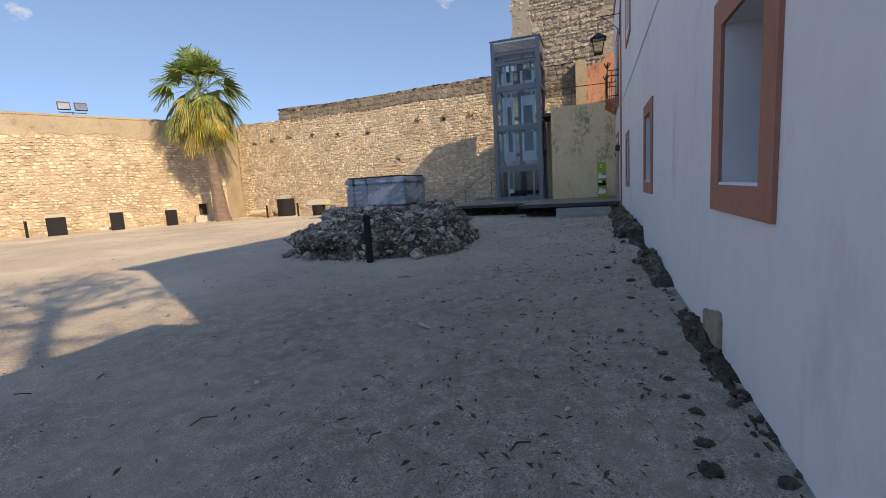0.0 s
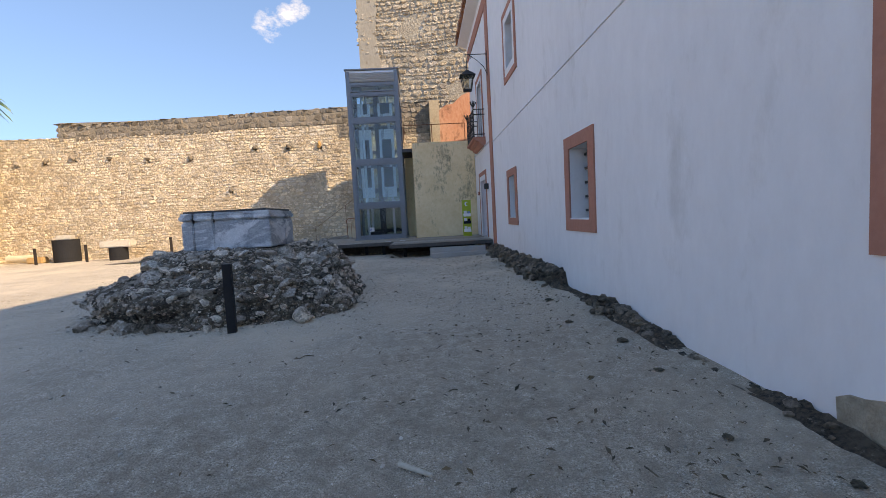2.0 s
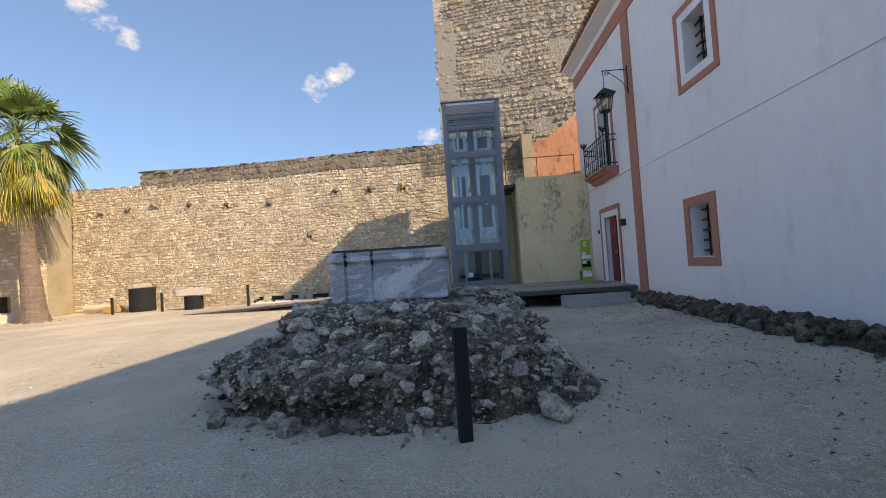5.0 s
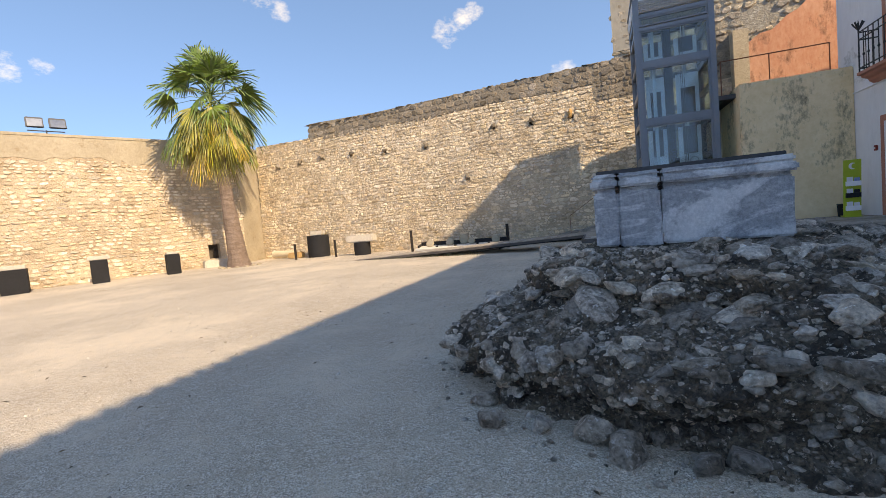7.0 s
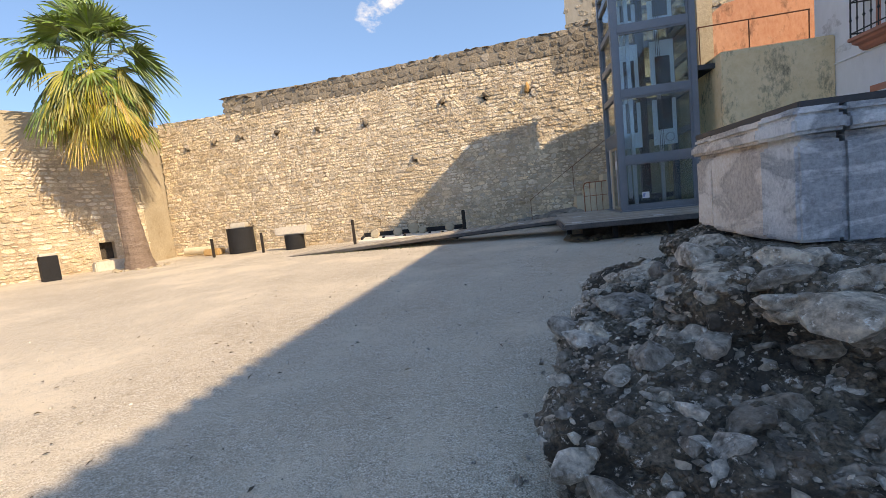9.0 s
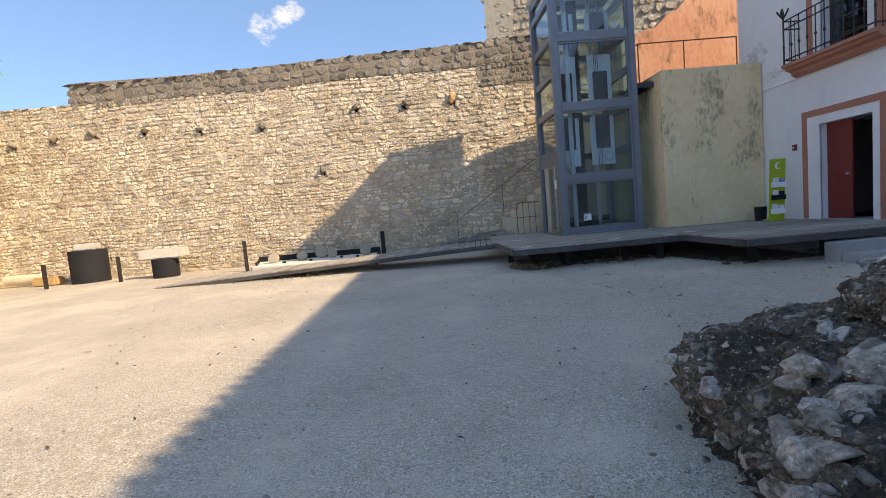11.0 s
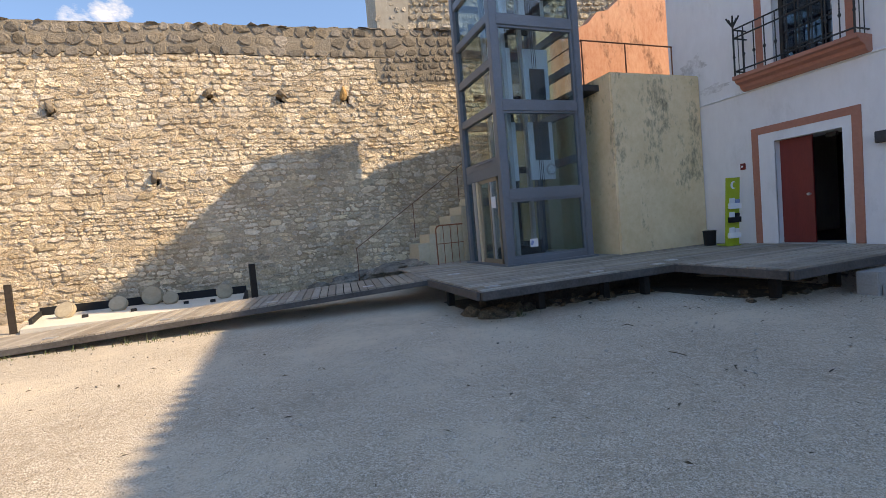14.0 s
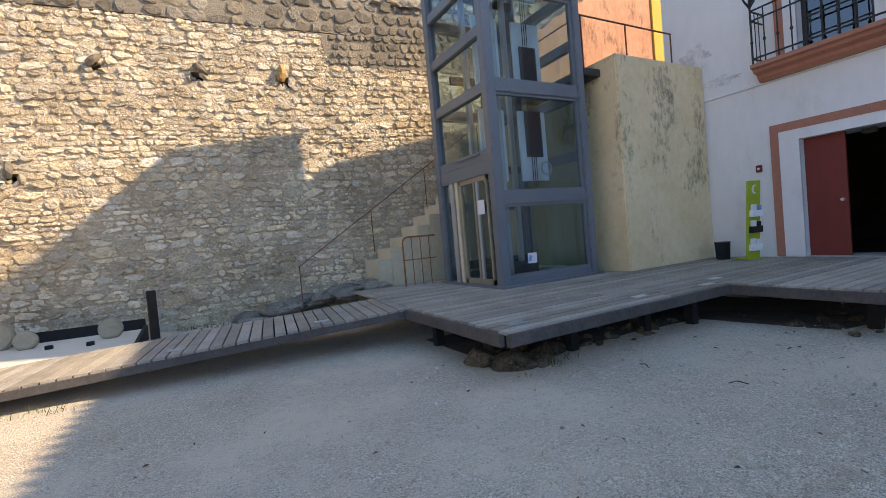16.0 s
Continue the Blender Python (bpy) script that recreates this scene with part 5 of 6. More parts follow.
def build_deck():
    deck = thing("timber_deck", (-3, 20, 0.4), "raised grey weathered timber deck on dark steel edge beams", "deck", kind="structure")
    rng = random.Random(9)
    # planks run along x; two fields that step forward by the house
    def plank(x0, x1, y0, y1):
        part("plank", box(x0, x1, y0 + 0.004, y1 - 0.01, DECK_Z - 0.035 + rng.uniform(-0.003, 0.003), DECK_Z + rng.uniform(-0.003, 0.003), 0.004), M_DECK, deck)
    y = 18.86
    while y < 24.2:
        if y < 21.2:
            x0 = -6.45
        else:
            x0 = -6.4 + (y - 21.2) * 0.02
        x1 = FX - 0.02 if y < 20.95 else -1.95
        cut = x0 + rng.uniform(1.6, 3.6)
        plank(x0, cut, y, y + 0.14)
        plank(cut + 0.006, x1, y, y + 0.14)
        y += 0.145
    y = 17.02
    while y < 18.8:
        plank(-2.75, FX - 0.02, y, y + 0.14)
        y += 0.145
    for a, b in (((-6.47, 18.84), (-2.75, 18.84)), ((-2.77, 18.84), (-2.77, 17.0)), ((-2.79, 16.98), (FX - 0.02, 16.98)), ((-6.47, 18.86), (-6.47, 21.15))):
        ax, ay = a
        bx, by = b
        if ay == by:
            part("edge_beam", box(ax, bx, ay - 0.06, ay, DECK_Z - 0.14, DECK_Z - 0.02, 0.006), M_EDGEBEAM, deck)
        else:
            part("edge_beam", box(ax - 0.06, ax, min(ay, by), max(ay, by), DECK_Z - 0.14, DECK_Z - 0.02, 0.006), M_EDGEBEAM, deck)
    # posts and joists take the near-black colour that paints the underside's shade
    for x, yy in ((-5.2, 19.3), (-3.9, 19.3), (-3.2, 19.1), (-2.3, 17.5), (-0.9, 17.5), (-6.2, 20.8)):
        part("support_post", box(x - 0.06, x + 0.06, yy - 0.06, yy + 0.06, 0.05, DECK_Z - 0.04, 0.006), M_DECKSHADE, deck)
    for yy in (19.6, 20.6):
        part("joist", box(-6.3, FX - 0.3, yy, yy + 0.08, DECK_Z - 0.17, DECK_Z - 0.036), M_DECKSHADE, deck)
    for x, yy in ((-6.15, 19.1), (-4.2, 19.1), (-2.45, 19.2), (-3.0, 18.98), (-5.9, 21.3)):
        part("deck_light", box(x - 0.12, x + 0.12, yy - 0.06, yy + 0.06, DECK_Z - 0.001, DECK_Z + 0.012, 0.01), M_ALU, deck, "flush metal deck light")
    pl = []
    for _ in range(70):
        x = rng.uniform(-6.3, 0.3)
        yy = (19.0 if x < -2.8 else 17.3) + rng.uniform(0.1, 0.9)
        w = rng.uniform(0.05, 0.16)
        pl.append(Matrix.LocRotScale((x, yy, 0.14 + w * 0.2), spin(rng, 0.5), (w * 1.5, w, w * 0.7)))
    for x, yy, w in ((-6.1, 19.3, 0.4), (-5.75, 19.25, 0.34), (-5.4, 19.4, 0.3), (-6.3, 19.7, 0.36)):
        pl.append(Matrix.LocRotScale((x, yy, 0.2), spin(rng, 0.3), (w * 1.4, w, w * 0.6)))
    scatter(deck, "rock", pl, M_DARKROCK, single=len(pl))
    # bare soil, coloured darker to hold the shade below the deck
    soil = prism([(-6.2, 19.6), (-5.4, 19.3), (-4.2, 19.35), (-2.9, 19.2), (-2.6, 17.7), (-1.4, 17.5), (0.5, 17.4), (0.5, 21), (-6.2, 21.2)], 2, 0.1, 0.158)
    part("soil_and_shade_under_deck", soil, M_EARTHSHADE, deck, "bare soil under the deck, darkened for the shade there")
    # added dark block that the deck hides, deepens the void's shade
    part("footing", box(-5.9, FX - 0.3, 19.9, 20.2, 0.0, 0.45, 0.02), M_EARTHSHADE, deck)
    ramp = thing("timber_ramp", (-11, 22.5, 0.2), "long sloping grey timber ramp of cross planks with dark edge", "ramp", kind="structure")
    a = Vector((-6.45, 21.16, DECK_Z))
    b = Vector((-16.2, 22.35, 0.18))
    along = (b - a)
    length = along.length
    u = along / length
    side = Vector((-u.y, u.x, 0)).normalized()
    if side.y < 0:
        side = -side
    ang = math.degrees(math.atan2(u.y, u.x))
    tilt = math.degrees(math.asin(u.z))
    n = int(length / 0.15)
    width = 1.62
    for i in range(n):
        c = a + u * (i + 0.5) * 0.15 + side * width / 2
        bm = bmesh.new()
        bmesh.ops.create_cube(bm, size=1)
        m = Matrix.Translation(c + Vector((0, 0, -0.018 + rng.uniform(-0.003, 0.003)))) @ Matrix((u, side, u.cross(side))).transposed().to_4x4() @ Matrix.Diagonal((0.13, width + rng.uniform(-0.01, 0.02), 0.034, 1))
        bmesh.ops.transform(bm, matrix=m, verts=bm.verts)
        part("plank", bm, M_DECK, ramp)
    for off, nm in ((-0.03, "edge_beam"), (width + 0.03, "edge_beam")):
        bm = bmesh.new()
        bmesh.ops.create_cube(bm, size=1)
        c = a + u * length / 2 + side * off + Vector((0, 0, -0.075))
        m = Matrix.Translation(c) @ Matrix((u, side, u.cross(side))).transposed().to_4x4() @ Matrix.Diagonal((length, 0.05, 0.09, 1))
        bmesh.ops.transform(bm, matrix=m, verts=bm.verts)
        part(nm, bm, M_EDGEBEAM, ramp)
    # near-black joists added to darken the gap below the ramp
    for off in (0.55, width - 0.3):
        bm = bmesh.new()
        bmesh.ops.create_cube(bm, size=1)
        c = a + u * length * 0.46 + side * off + Vector((0, 0, -0.045 - 0.07))
        m = Matrix.Translation(c) @ Matrix((u, side, u.cross(side))).transposed().to_4x4() @ Matrix.Diagonal((length * 0.9, 0.05, 0.14, 1))
        bmesh.ops.transform(bm, matrix=m, verts=bm.verts)
        part("joist", bm, M_DECKSHADE, ramp)
    for k in (0.12, 0.3, 0.48, 0.66):
        c = a + u * length * k + side * 0.3
        part("ramp_light", obox((c.x, c.y, c.z + 0.005), (0.2, 0.1, 0.014), ang, 0.005), M_ALU, ramp)
    # entrance steps of grey stone
    st = thing("entrance_steps", (-0.4, 16.7, 0.1), "two low grey stone steps up to the deck", "steps", kind="structure")
    part("step", box(-1.42, FX - 0.32, 16.7, 16.96, 0.0, 0.48, 0.012), M_CONCRETE, st)
    part("step", box(-1.36, FX - 0.3, 16.3, 16.69, 0.0, 0.31, 0.012), M_CONCRETE, st)


build_deck()

# ---- bollards, boxes, sand bed ----


def bollard(x, y, h=0.92, w=0.085, mat=None, z=None, lean=0.0, label="slim square black metal post set in the gravel"):
    z = ground_z(x, y) if z is None else z
    b = part("bollard", obox((0, 0, h / 2 - 0.05), (w, w, h + 0.1), 0, 0.006), mat or M_BLACKBOX)
    part("cap", obox((0, 0, h + 0.003), (w * 0.96, w * 0.96, 0.006)), M_DARKSTEEL, b)
    b.matrix_basis = pose(x, y, z, 0, lean, 12)
    return tagged(b, label, "bollard", "courtyard bollards")


bollard(-4.27, 7.69, 0.93, 0.11, label="tall square black metal post in front of the rubble mound")
bollard(-21.6, 25.3, 0.85, 0.1, M_WEATHERBLACK)
bollard(-19.2, 25.5, 0.9, 0.1, M_WEATHERBLACK)
bollard(-14.6, 25.05, 1.05, 0.11, M_WEATHERBLACK, label="weathered brown-black post beside the sand bed")
bollard(-9.77, 24.29, 0.9, 0.13, M_WEATHERBLACK, z=0.25, label="square black post at the end of the sand bed")
bollard(-29.2, 15.4, 0.9, 0.1, M_WEATHERBLACK)


def plinth(x, y, w, h, rz, stone, label, drum=False):
    z = ground_z(x, y) - 0.01
    if drum:
        bm = rod((0, 0, 0), (0, 0, h), w / 2, n=48)
    else:
        bm = obox((0, 0, h / 2), (w, w, h), 0, 0.012)
    b = part("display_plinth", bm, M_BLACKBOX)
    b.matrix_basis = pose(x, y, z, 0, 0, rz)
    tagged(b, label, "plinth", "black display plinths")
    sx, sy, sz = stone
    bm = obox((0, 0, 0), (sx, sy, sz), 0, min(sx, sy, sz) * 0.12)
    obox((0, 0, -sz * 0.32), (sx * 0.86, sy * 0.86, sz * 0.4), 0, 0.02, bm)
    s = part("carved_stone", bm, M_PALESTONE)
    s.matrix_basis = pose(x, y, z + h + sz / 2, 0, 0, rz)
    tagged(s, "weathered pale carved stone fragment on a black plinth", "stone fragment", "carved stone fragments")


plinth(-28.4, 16.4, 0.85, 1.0, 60, (0.8, 0.5, 0.16), "square black display plinth against the sunlit stone wall")
plinth(-27.2, 18.9, 0.62, 1.05, 60, (0.8, 0.5, 0.18), "black display plinth carrying a pale stone slab")
plinth(-25.75, 21.35, 0.56, 0.98, 60, (0.5, 0.4, 0.1), "small black display plinth near the palm")
plinth(-21.0, 26.6, 1.2, 1.22, 14, (0.7, 0.5, 0.25), "large black drum-shaped display plinth at the foot of the wall", True)
plinth(-17.85, 25.95, 0.86, 0.68, 6, (1.5, 0.62, 0.36), "low black drum plinth under a wide carved stone block", True)
tagged(part("fallen_column", rod((-24.75, wall_y(-24.75) - 0.55, 0.42), (-23.2, wall_y(-23.2) - 0.55, 0.42), 0.2, 0.19, n=20), M_CREAM), "tan stone column shaft lying at the foot of the wall", "column")
tagged(part("stone_block", obox((-25.85, 24.0, 0.3), (1.25, 0.5, 0.5), 63, 0.05), M_PALESTONE), "pale cut stone block beside the palm", "stone")


o = part("ochre_block", obox((-22.7, 26.75, 0.3), (0.95, 0.5, 0.36), -4, 0.07), M_OCHRESTONE)
tagged(o, "low ochre stone block lying at the foot of the wall", "stone")


def build_sand_bed():
    quad = [(-14.0, 23.95), (-9.95, 23.3), (-10.05, 25.8), (-14.6, 26.25)]
    bed = part("sand_bed", prism(quad, 2, 0.1, 0.35), M_SAND)
    tagged(bed, "raised bed of pale sand with stone discs in a black border", "sand bed", kind="structure")
    for a, b, top in ((quad[2], quad[3], 0.54), (quad[3], (-14.1, 24.6), 0.46), (quad[1], quad[2], 0.42)):
        c = ((a[0] + b[0]) / 2, (a[1] + b[1]) / 2, (top + 0.1) / 2)
        ang = math.degrees(math.atan2(b[1] - a[1], b[0] - a[0]))
        part("border", obox(c, (math.dist(a, b), 0.06, top - 0.1), ang, 0.006), M_BLACKBOX, bed)
    rng = random.Random(3)
    for x, y, r, up in ((-13.7, 25.15, 0.2, 60), (-12.75, 25.3, 0.19, 60), (-12.15, 25.7, 0.24, 80), (-11.7, 25.35, 0.17, 66), (-10.5, 25.15, 0.19, 74)):
        bm = rod((0, 0, -0.06), (0, 0, 0.06), r, r * 0.96, n=18)
        bmesh.ops.bevel(bm, geom=[e for e in bm.edges if len(e.link_faces) == 2 and e.calc_face_angle() > 1], offset=0.02, segments=2, affect="EDGES")
        d = part("stone_disc", bm, M_OLDPLASTER)
        d.matrix_basis = pose(x, y, 0.34 + r * abs(math.sin(radians(up))) * 0.96, up, 0, rng.uniform(-20, 20))
        tagged(d, "round pale stone disc propped on the sand bed", "stone disc", "stone discs on the sand")
    for x, y in ((-13.2, 24.7), (-12.3, 24.7), (-11.3, 24.9), (-10.7, 24.6)):
        l = part("label_block", obox((x, y, 0.38), (0.11, 0.08, 0.07), 10, 0.008), M_BLACKBOX)
        tagged(l, "small black label block on the sand bed", "label", "labels on the sand")


build_sand_bed()

# ---- rubble mound with marble pedestal ----
FOOT = [(-7.32, 9.35), (-6.72, 8.55), (-5.8, 8.15), (-4.9, 8.0), (-3.8, 8.1), (-2.95, 8.7), (-2.85, 10.0), (-3.1, 11.5), (-3.5, 12.4), (-4.6, 12.95), (-5.9, 12.8), (-6.7, 12.25), (-7.0, 11.1)]


def inside_distance(x, y):
    best, odd = 9.0, False
    n = len(FOOT)
    for i in range(n):
        (ax, ay), (bx, by) = FOOT[i], FOOT[(i + 1) % n]
        dx, dy = bx - ax, by - ay
        t = max(0, min(1, ((x - ax) * dx + (y - ay) * dy) / (dx * dx + dy * dy)))
        best = min(best, math.hypot(x - ax - t * dx, y - ay - t * dy))
        if (ay > y) != (by > y) and x < (bx - ax) * (y - ay) / (by - ay) + ax:
            odd = not odd
    return best if odd else -best


MOUND_MID = Vector((-5.1, 10.75))
APRON = ((-0.1, -0.14), (0.04, 0.0), (0.15, 0.1), (0.12, 0.18), (0.0, 0.24), (-0.02, 0.36), (0.06, 0.46), (0.2, 0.52), (0.45, 0.57), (0.66, 0.62), (0.78, 0.68), (0.76, 0.78), (0.8, 0.89), (0.96, 0.95), (1.5, 0.99))
STEEP = ((-0.1, -0.14), (0.0, 0.04), (0.06, 0.16), (0.14, 0.28), (0.18, 0.38), (0.24, 0.48), (0.34, 0.55), (0.4, 0.64), (0.42, 0.72), (0.46, 0.8), (0.52, 0.86), (0.6, 0.91), (0.72, 0.94), (0.95, 0.96), (1.5, 0.99))


def foot_radius(a):
    """How far the mound's foot lies from its middle in the direction a."""
    d = Vector((math.cos(a), math.sin(a)))
    best = 0.0
    for i in range(len(FOOT)):
        p, q = Vector(FOOT[i]) - MOUND_MID, Vector(FOOT[(i + 1) % len(FOOT)]) - MOUND_MID
        e = q - p
        den = d.x * e.y - d.y * e.x
        if abs(den) < 1e-9:
            continue
        t = (p.x * e.y - p.y * e.x) / den
        u = (p.x * d.y - p.y * d.x) / den
        if t > 0 and -1e-6 <= u <= 1 + 1e-6:
            best = max(best, t)
    return best


def mound_grid():
    """Rings of points over the mound: an undercut face, a lower ledge and an upper ledge, then broken up by relief."""
    turns, rows = 640, 120
    rad = np.array([foot_radius(2 * math.pi * i / turns) for i in range(turns)])
    rad = (np.roll(rad, 4) + np.roll(rad, -4) + rad * 2 + np.roll(rad, 8) + np.roll(rad, -8)) / 6
    pts = np.zeros((turns, rows, 3))
    for i in range(turns):
        a = 2 * math.pi * i / turns
        c, sn = math.cos(a), math.sin(a)
        east = min(1.0, max(0.0, (c + 0.1) / 0.5))
        prof = [((1 - east) * p[0] + east * q[0], (1 - east) * p[1] + east * q[1]) for p, q in zip(APRON, STEEP)] + [(rad[i], 1.02)]
        run = [0.0]
        for p, q in zip(prof, prof[1:]):
            run.append(run[-1] + math.dist(p, q) * (1.0 if q[0] < 1.6 else 0.35))
        at = np.linspace(0, run[-1], rows)
        d = np.interp(at, run, [p[0] for p in prof])
        h = np.interp(at, run, [p[1] for p in prof])
        r = np.maximum(rad[i] - d, 0.0)
        pts[i, :, 0], pts[i, :, 1] = MOUND_MID.x + c * r, MOUND_MID.y + sn * r
        low = np.maximum(0, 1 - np.hypot(pts[i, :, 0] + 3.0, pts[i, :, 1] - 8.9) / 1.8)
        pts[i, :, 2] = 0.13 + h * np.where(h > 0, 1 - 0.58 * low, 1)
    for amp, scale, seed in ((0.13, 0.9, 3), (0.09, 2.2, 9), (0.055, 5.0, 14)):
        for i in range(turns):
            for j in range(rows):
                x, y, z = pts[i, j]
                n = noise.noise_vector((x * scale, y * scale, z * scale * 2.2 + seed))
                k = amp * min(1.0, j / 6) * (1.0 if j < 84 else 0.35)
                pts[i, j, 0] += n.x * k
                pts[i, j, 1] += n.y * k
                pts[i, j, 2] += n.z * k * 0.45
    du = np.roll(pts, -1, 0) - np.roll(pts, 1, 0)
    dv = np.gradient(pts, axis=1)
    nor = np.cross(du, dv)
    nor /= np.maximum(np.linalg.norm(nor, axis=2, keepdims=True), 1e-9)
    for i in range(turns):
        for j in range(rows):
            x, y, z = pts[i, j]
            dist, _ = noise.voronoi((x * 8 + 0.4 * noise.noise((x * 9, y * 9, z * 9)), y * 8, z * 11))
            clast = min(1.0, (dist[1] - dist[0]) * 2.2)
            fine, _ = noise.voronoi((x * 21, y * 21, z * 26))
            k = 0.05 * clast * (0.4 + noise.noise((x * 3, y * 3, z * 3 + 5))) + 0.022 * min(1.0, (fine[1] - fine[0]) * 2.5) + 0.03 * noise.noise((x * 12, y * 12, z * 22))
            k -= 0.05 * max(0.0, noise.noise((x * 4, y * 4, z * 9 + 3)) - 0.15)
            pts[i, j] += nor[i, j] * k * min(1.0, j / 5) * (1.0 if j < 100 else 0.3)
    return pts, nor


def build_mound():
    pts, nor = mound_grid()
    turns, rows = pts.shape[:2]
    faces = []
    for i in range(turns):
        for j in range(rows - 1):
            a, b = i * rows + j, ((i + 1) % turns) * rows + j
            faces.append((a, b, b + 1, a + 1))
    m = mesh_object("rubble_mound", pts.reshape(-1, 3), faces, M_RUBBLE)
    tagged(m, "dark lichened mound of ancient rubble masonry under a marble pedestal", "ruin")
    rng = random.Random(12)

    def spot(lo, hi, front=0.75):
        while True:
            i, j = rng.randrange(turns), rng.randrange(lo, hi)
            p = Vector(pts[i, j])
            if (p.y < 11.4 or rng.random() > front) and not (-6.15 < p.x < -4.25 and 9.8 < p.y < 11.6):
                return p, Vector(nor[i, j])
    big = []
    # stones of the lower face, the two ledges and the top
    for count, lo, hi, sizes, flat in ((330, 12, 44, (0.06, 0.19), (0.65, 0.95)), (110, 30, 62, (0.1, 0.26), (0.45, 0.75)), (190, 58, 92, (0.08, 0.26), (0.45, 0.8)), (90, 44, 112, (0.05, 0.12), (0.5, 0.9)), (60, 62, 100, (0.2, 0.38), (0.45, 0.7))):
        for _ in range(count):
            p, n = spot(lo, hi)
            s = sizes[0] + (sizes[1] - sizes[0]) * rng.random() ** 1.7
            f = rng.uniform(*flat)
            p = p - n * s * rng.uniform(-0.06, 0.2)
            big.append((p.y, Matrix.LocRotScale(p, spin(rng, 0.4), (s * rng.uniform(1.0, 1.7), s * rng.uniform(0.9, 1.2), s * f))))
    big.sort(key=lambda q: q[0])
    scatter(m, "rock", [q[1] for q in big], M_ROCK, single=300, rest="small_rock")
    small = []
    for _ in range(5200):
        p, n = spot(2, 112)
        s = 0.012 + 0.05 * rng.random() ** 2.2
        small.append(Matrix.LocRotScale(p - n * s * 0.1, spin(rng, 0.6), (s * 1.7, s * 1.2, s * 0.8)))
    for _ in range(700):
        k = rng.randrange(len(FOOT))
        e = Vector(FOOT[k]).lerp(Vector(FOOT[(k + 1) % len(FOOT)]), rng.random())
        e = e + (e - MOUND_MID).normalized() * abs(rng.gauss(0, 0.22))
        s = 0.01 + 0.04 * rng.random() ** 3
        small.append(Matrix.LocRotScale((e.x, e.y, ground_z(e.x, e.y) + s * 0.15), spin(rng, 0.6), (s * 1.5, s * 1.2, s * 0.8)))
    scatter(m, "chip", small, M_ROCK, kinds=SMALL_KINDS, rest="chipped_rubble")
    # fallen stones on the gravel round it
    for x, y, s in ((-6.75, 8.3, 0.2), (-6.85, 8.62, 0.17), (-6.4, 8.25, 0.15), (-3.45, 8.1, 0.3), (-4.7, 7.85, 0.13), (-5.0, 7.9, 0.1), (-5.9, 8.0, 0.2), (-5.5, 7.98, 0.16), (-5.3, 8.0, 0.2), (-6.1, 8.2, 0.22)):
        i = rng.randrange(len(ROCK_KINDS))
        v, f = ROCK_KINDS[i]
        o = mesh_object("loose_rock", v, f, M_ROCK)
        o.matrix_basis = Matrix.LocRotScale((x, y, ground_z(x, y) + s * 0.22), spin(rng, 0.4), (s * 1.4, s, s * 0.8))
        tagged(o, "loose grey rock fallen from the rubble mound onto gravel", "rock", "fallen rocks")


build_mound()


def block(name, x0, x1, y0, y1, z0, z1, mat, parent, seed, label=""):
    """A worn marble block: bevelled, finely cut and slightly uneven."""
    bm = box(x0, x1, y0, y1, z0, z1, 0.018)
    bmesh.ops.subdivide_edges(bm, edges=[e for e in bm.edges if e.calc_length() > 0.2], cuts=5, use_grid_fill=True)
    for v in bm.verts:
        n = noise.noise_vector(v.co * 5 + Vector((seed, 0, 0)))
        v.co += n * 0.008
    return part(name, bm, mat, parent, label)


def build_pedestal():
    p = thing("marble_pedestal", (-5.2, 10.6, 1.2), "grey veined marble pedestal of cracked blocks with a dark flat cover", "pedestal")
    z0, zm, z1 = 1.15, 1.66, 1.83
    y0 = 9.93
    # name, x0, x1, y0, y1, material: the standing blocks
    rows = ((-5.42, -4.42, y0, y0 + 0.9, M_MARBLE), (-5.785, -5.426, y0 + 0.006, y0 + 0.8, M_MARBLE), (-6.0, -5.79, y0 - 0.008, y0 + 0.36, M_MARBLE),
            (-5.98, -5.6, y0 + 0.365, y0 + 1.12, M_MARBLELIT), (-5.97, -5.62, y0 + 1.125, y0 + 1.42, M_MARBLELIT), (-5.6, -4.42, y0 + 0.91, y0 + 1.45, M_MARBLE))
    for k, (xa, xb, ya, yb, mt) in enumerate(rows):
        block("marble_block", xa, xb, ya, yb, z0 - 0.02 * (k % 2), zm, mt, p, k + 1)
        left, right = (0.03 if xa < -5.9 else 0.0), (0.03 if xb > -4.5 else 0.0)
        front, rear = (0.03 if ya < y0 + 0.1 else 0.0), (0.03 if yb > y0 + 1.3 else 0.0)
        lift = 0.006 * (k % 3)
        block("fillet", xa + 0.012 * (left > 0), xb - 0.002, ya + 0.012 * (front > 0), yb - 0.002, zm, zm + 0.035, mt, p, 20 + k)
        block("cornice", xa - left, xb + right - 0.003, ya - front, yb + rear - 0.003, zm + 0.035, zm + 0.11 + lift, mt, p, 30 + k)
        block("top_moulding", xa - left * 0.4, xb + right * 0.4 - 0.003, ya - front * 0.4, yb + rear * 0.4 - 0.003, zm + 0.11 + lift, z1 - 0.004 * (k % 2), mt, p, 40 + k)
    part("infill", box(-5.75, -4.5, y0 + 0.1, y0 + 1.35, z0 - 0.1, z1 - 0.03), M_RUBBLE, p)
    part("cover_plate", box(-5.97, -4.46, y0 + 0.03, y0 + 1.42, z1 - 0.004, z1 + 0.035, 0.006), M_DARKSTEEL, p, "dark flat metal cover")


build_pedestal()


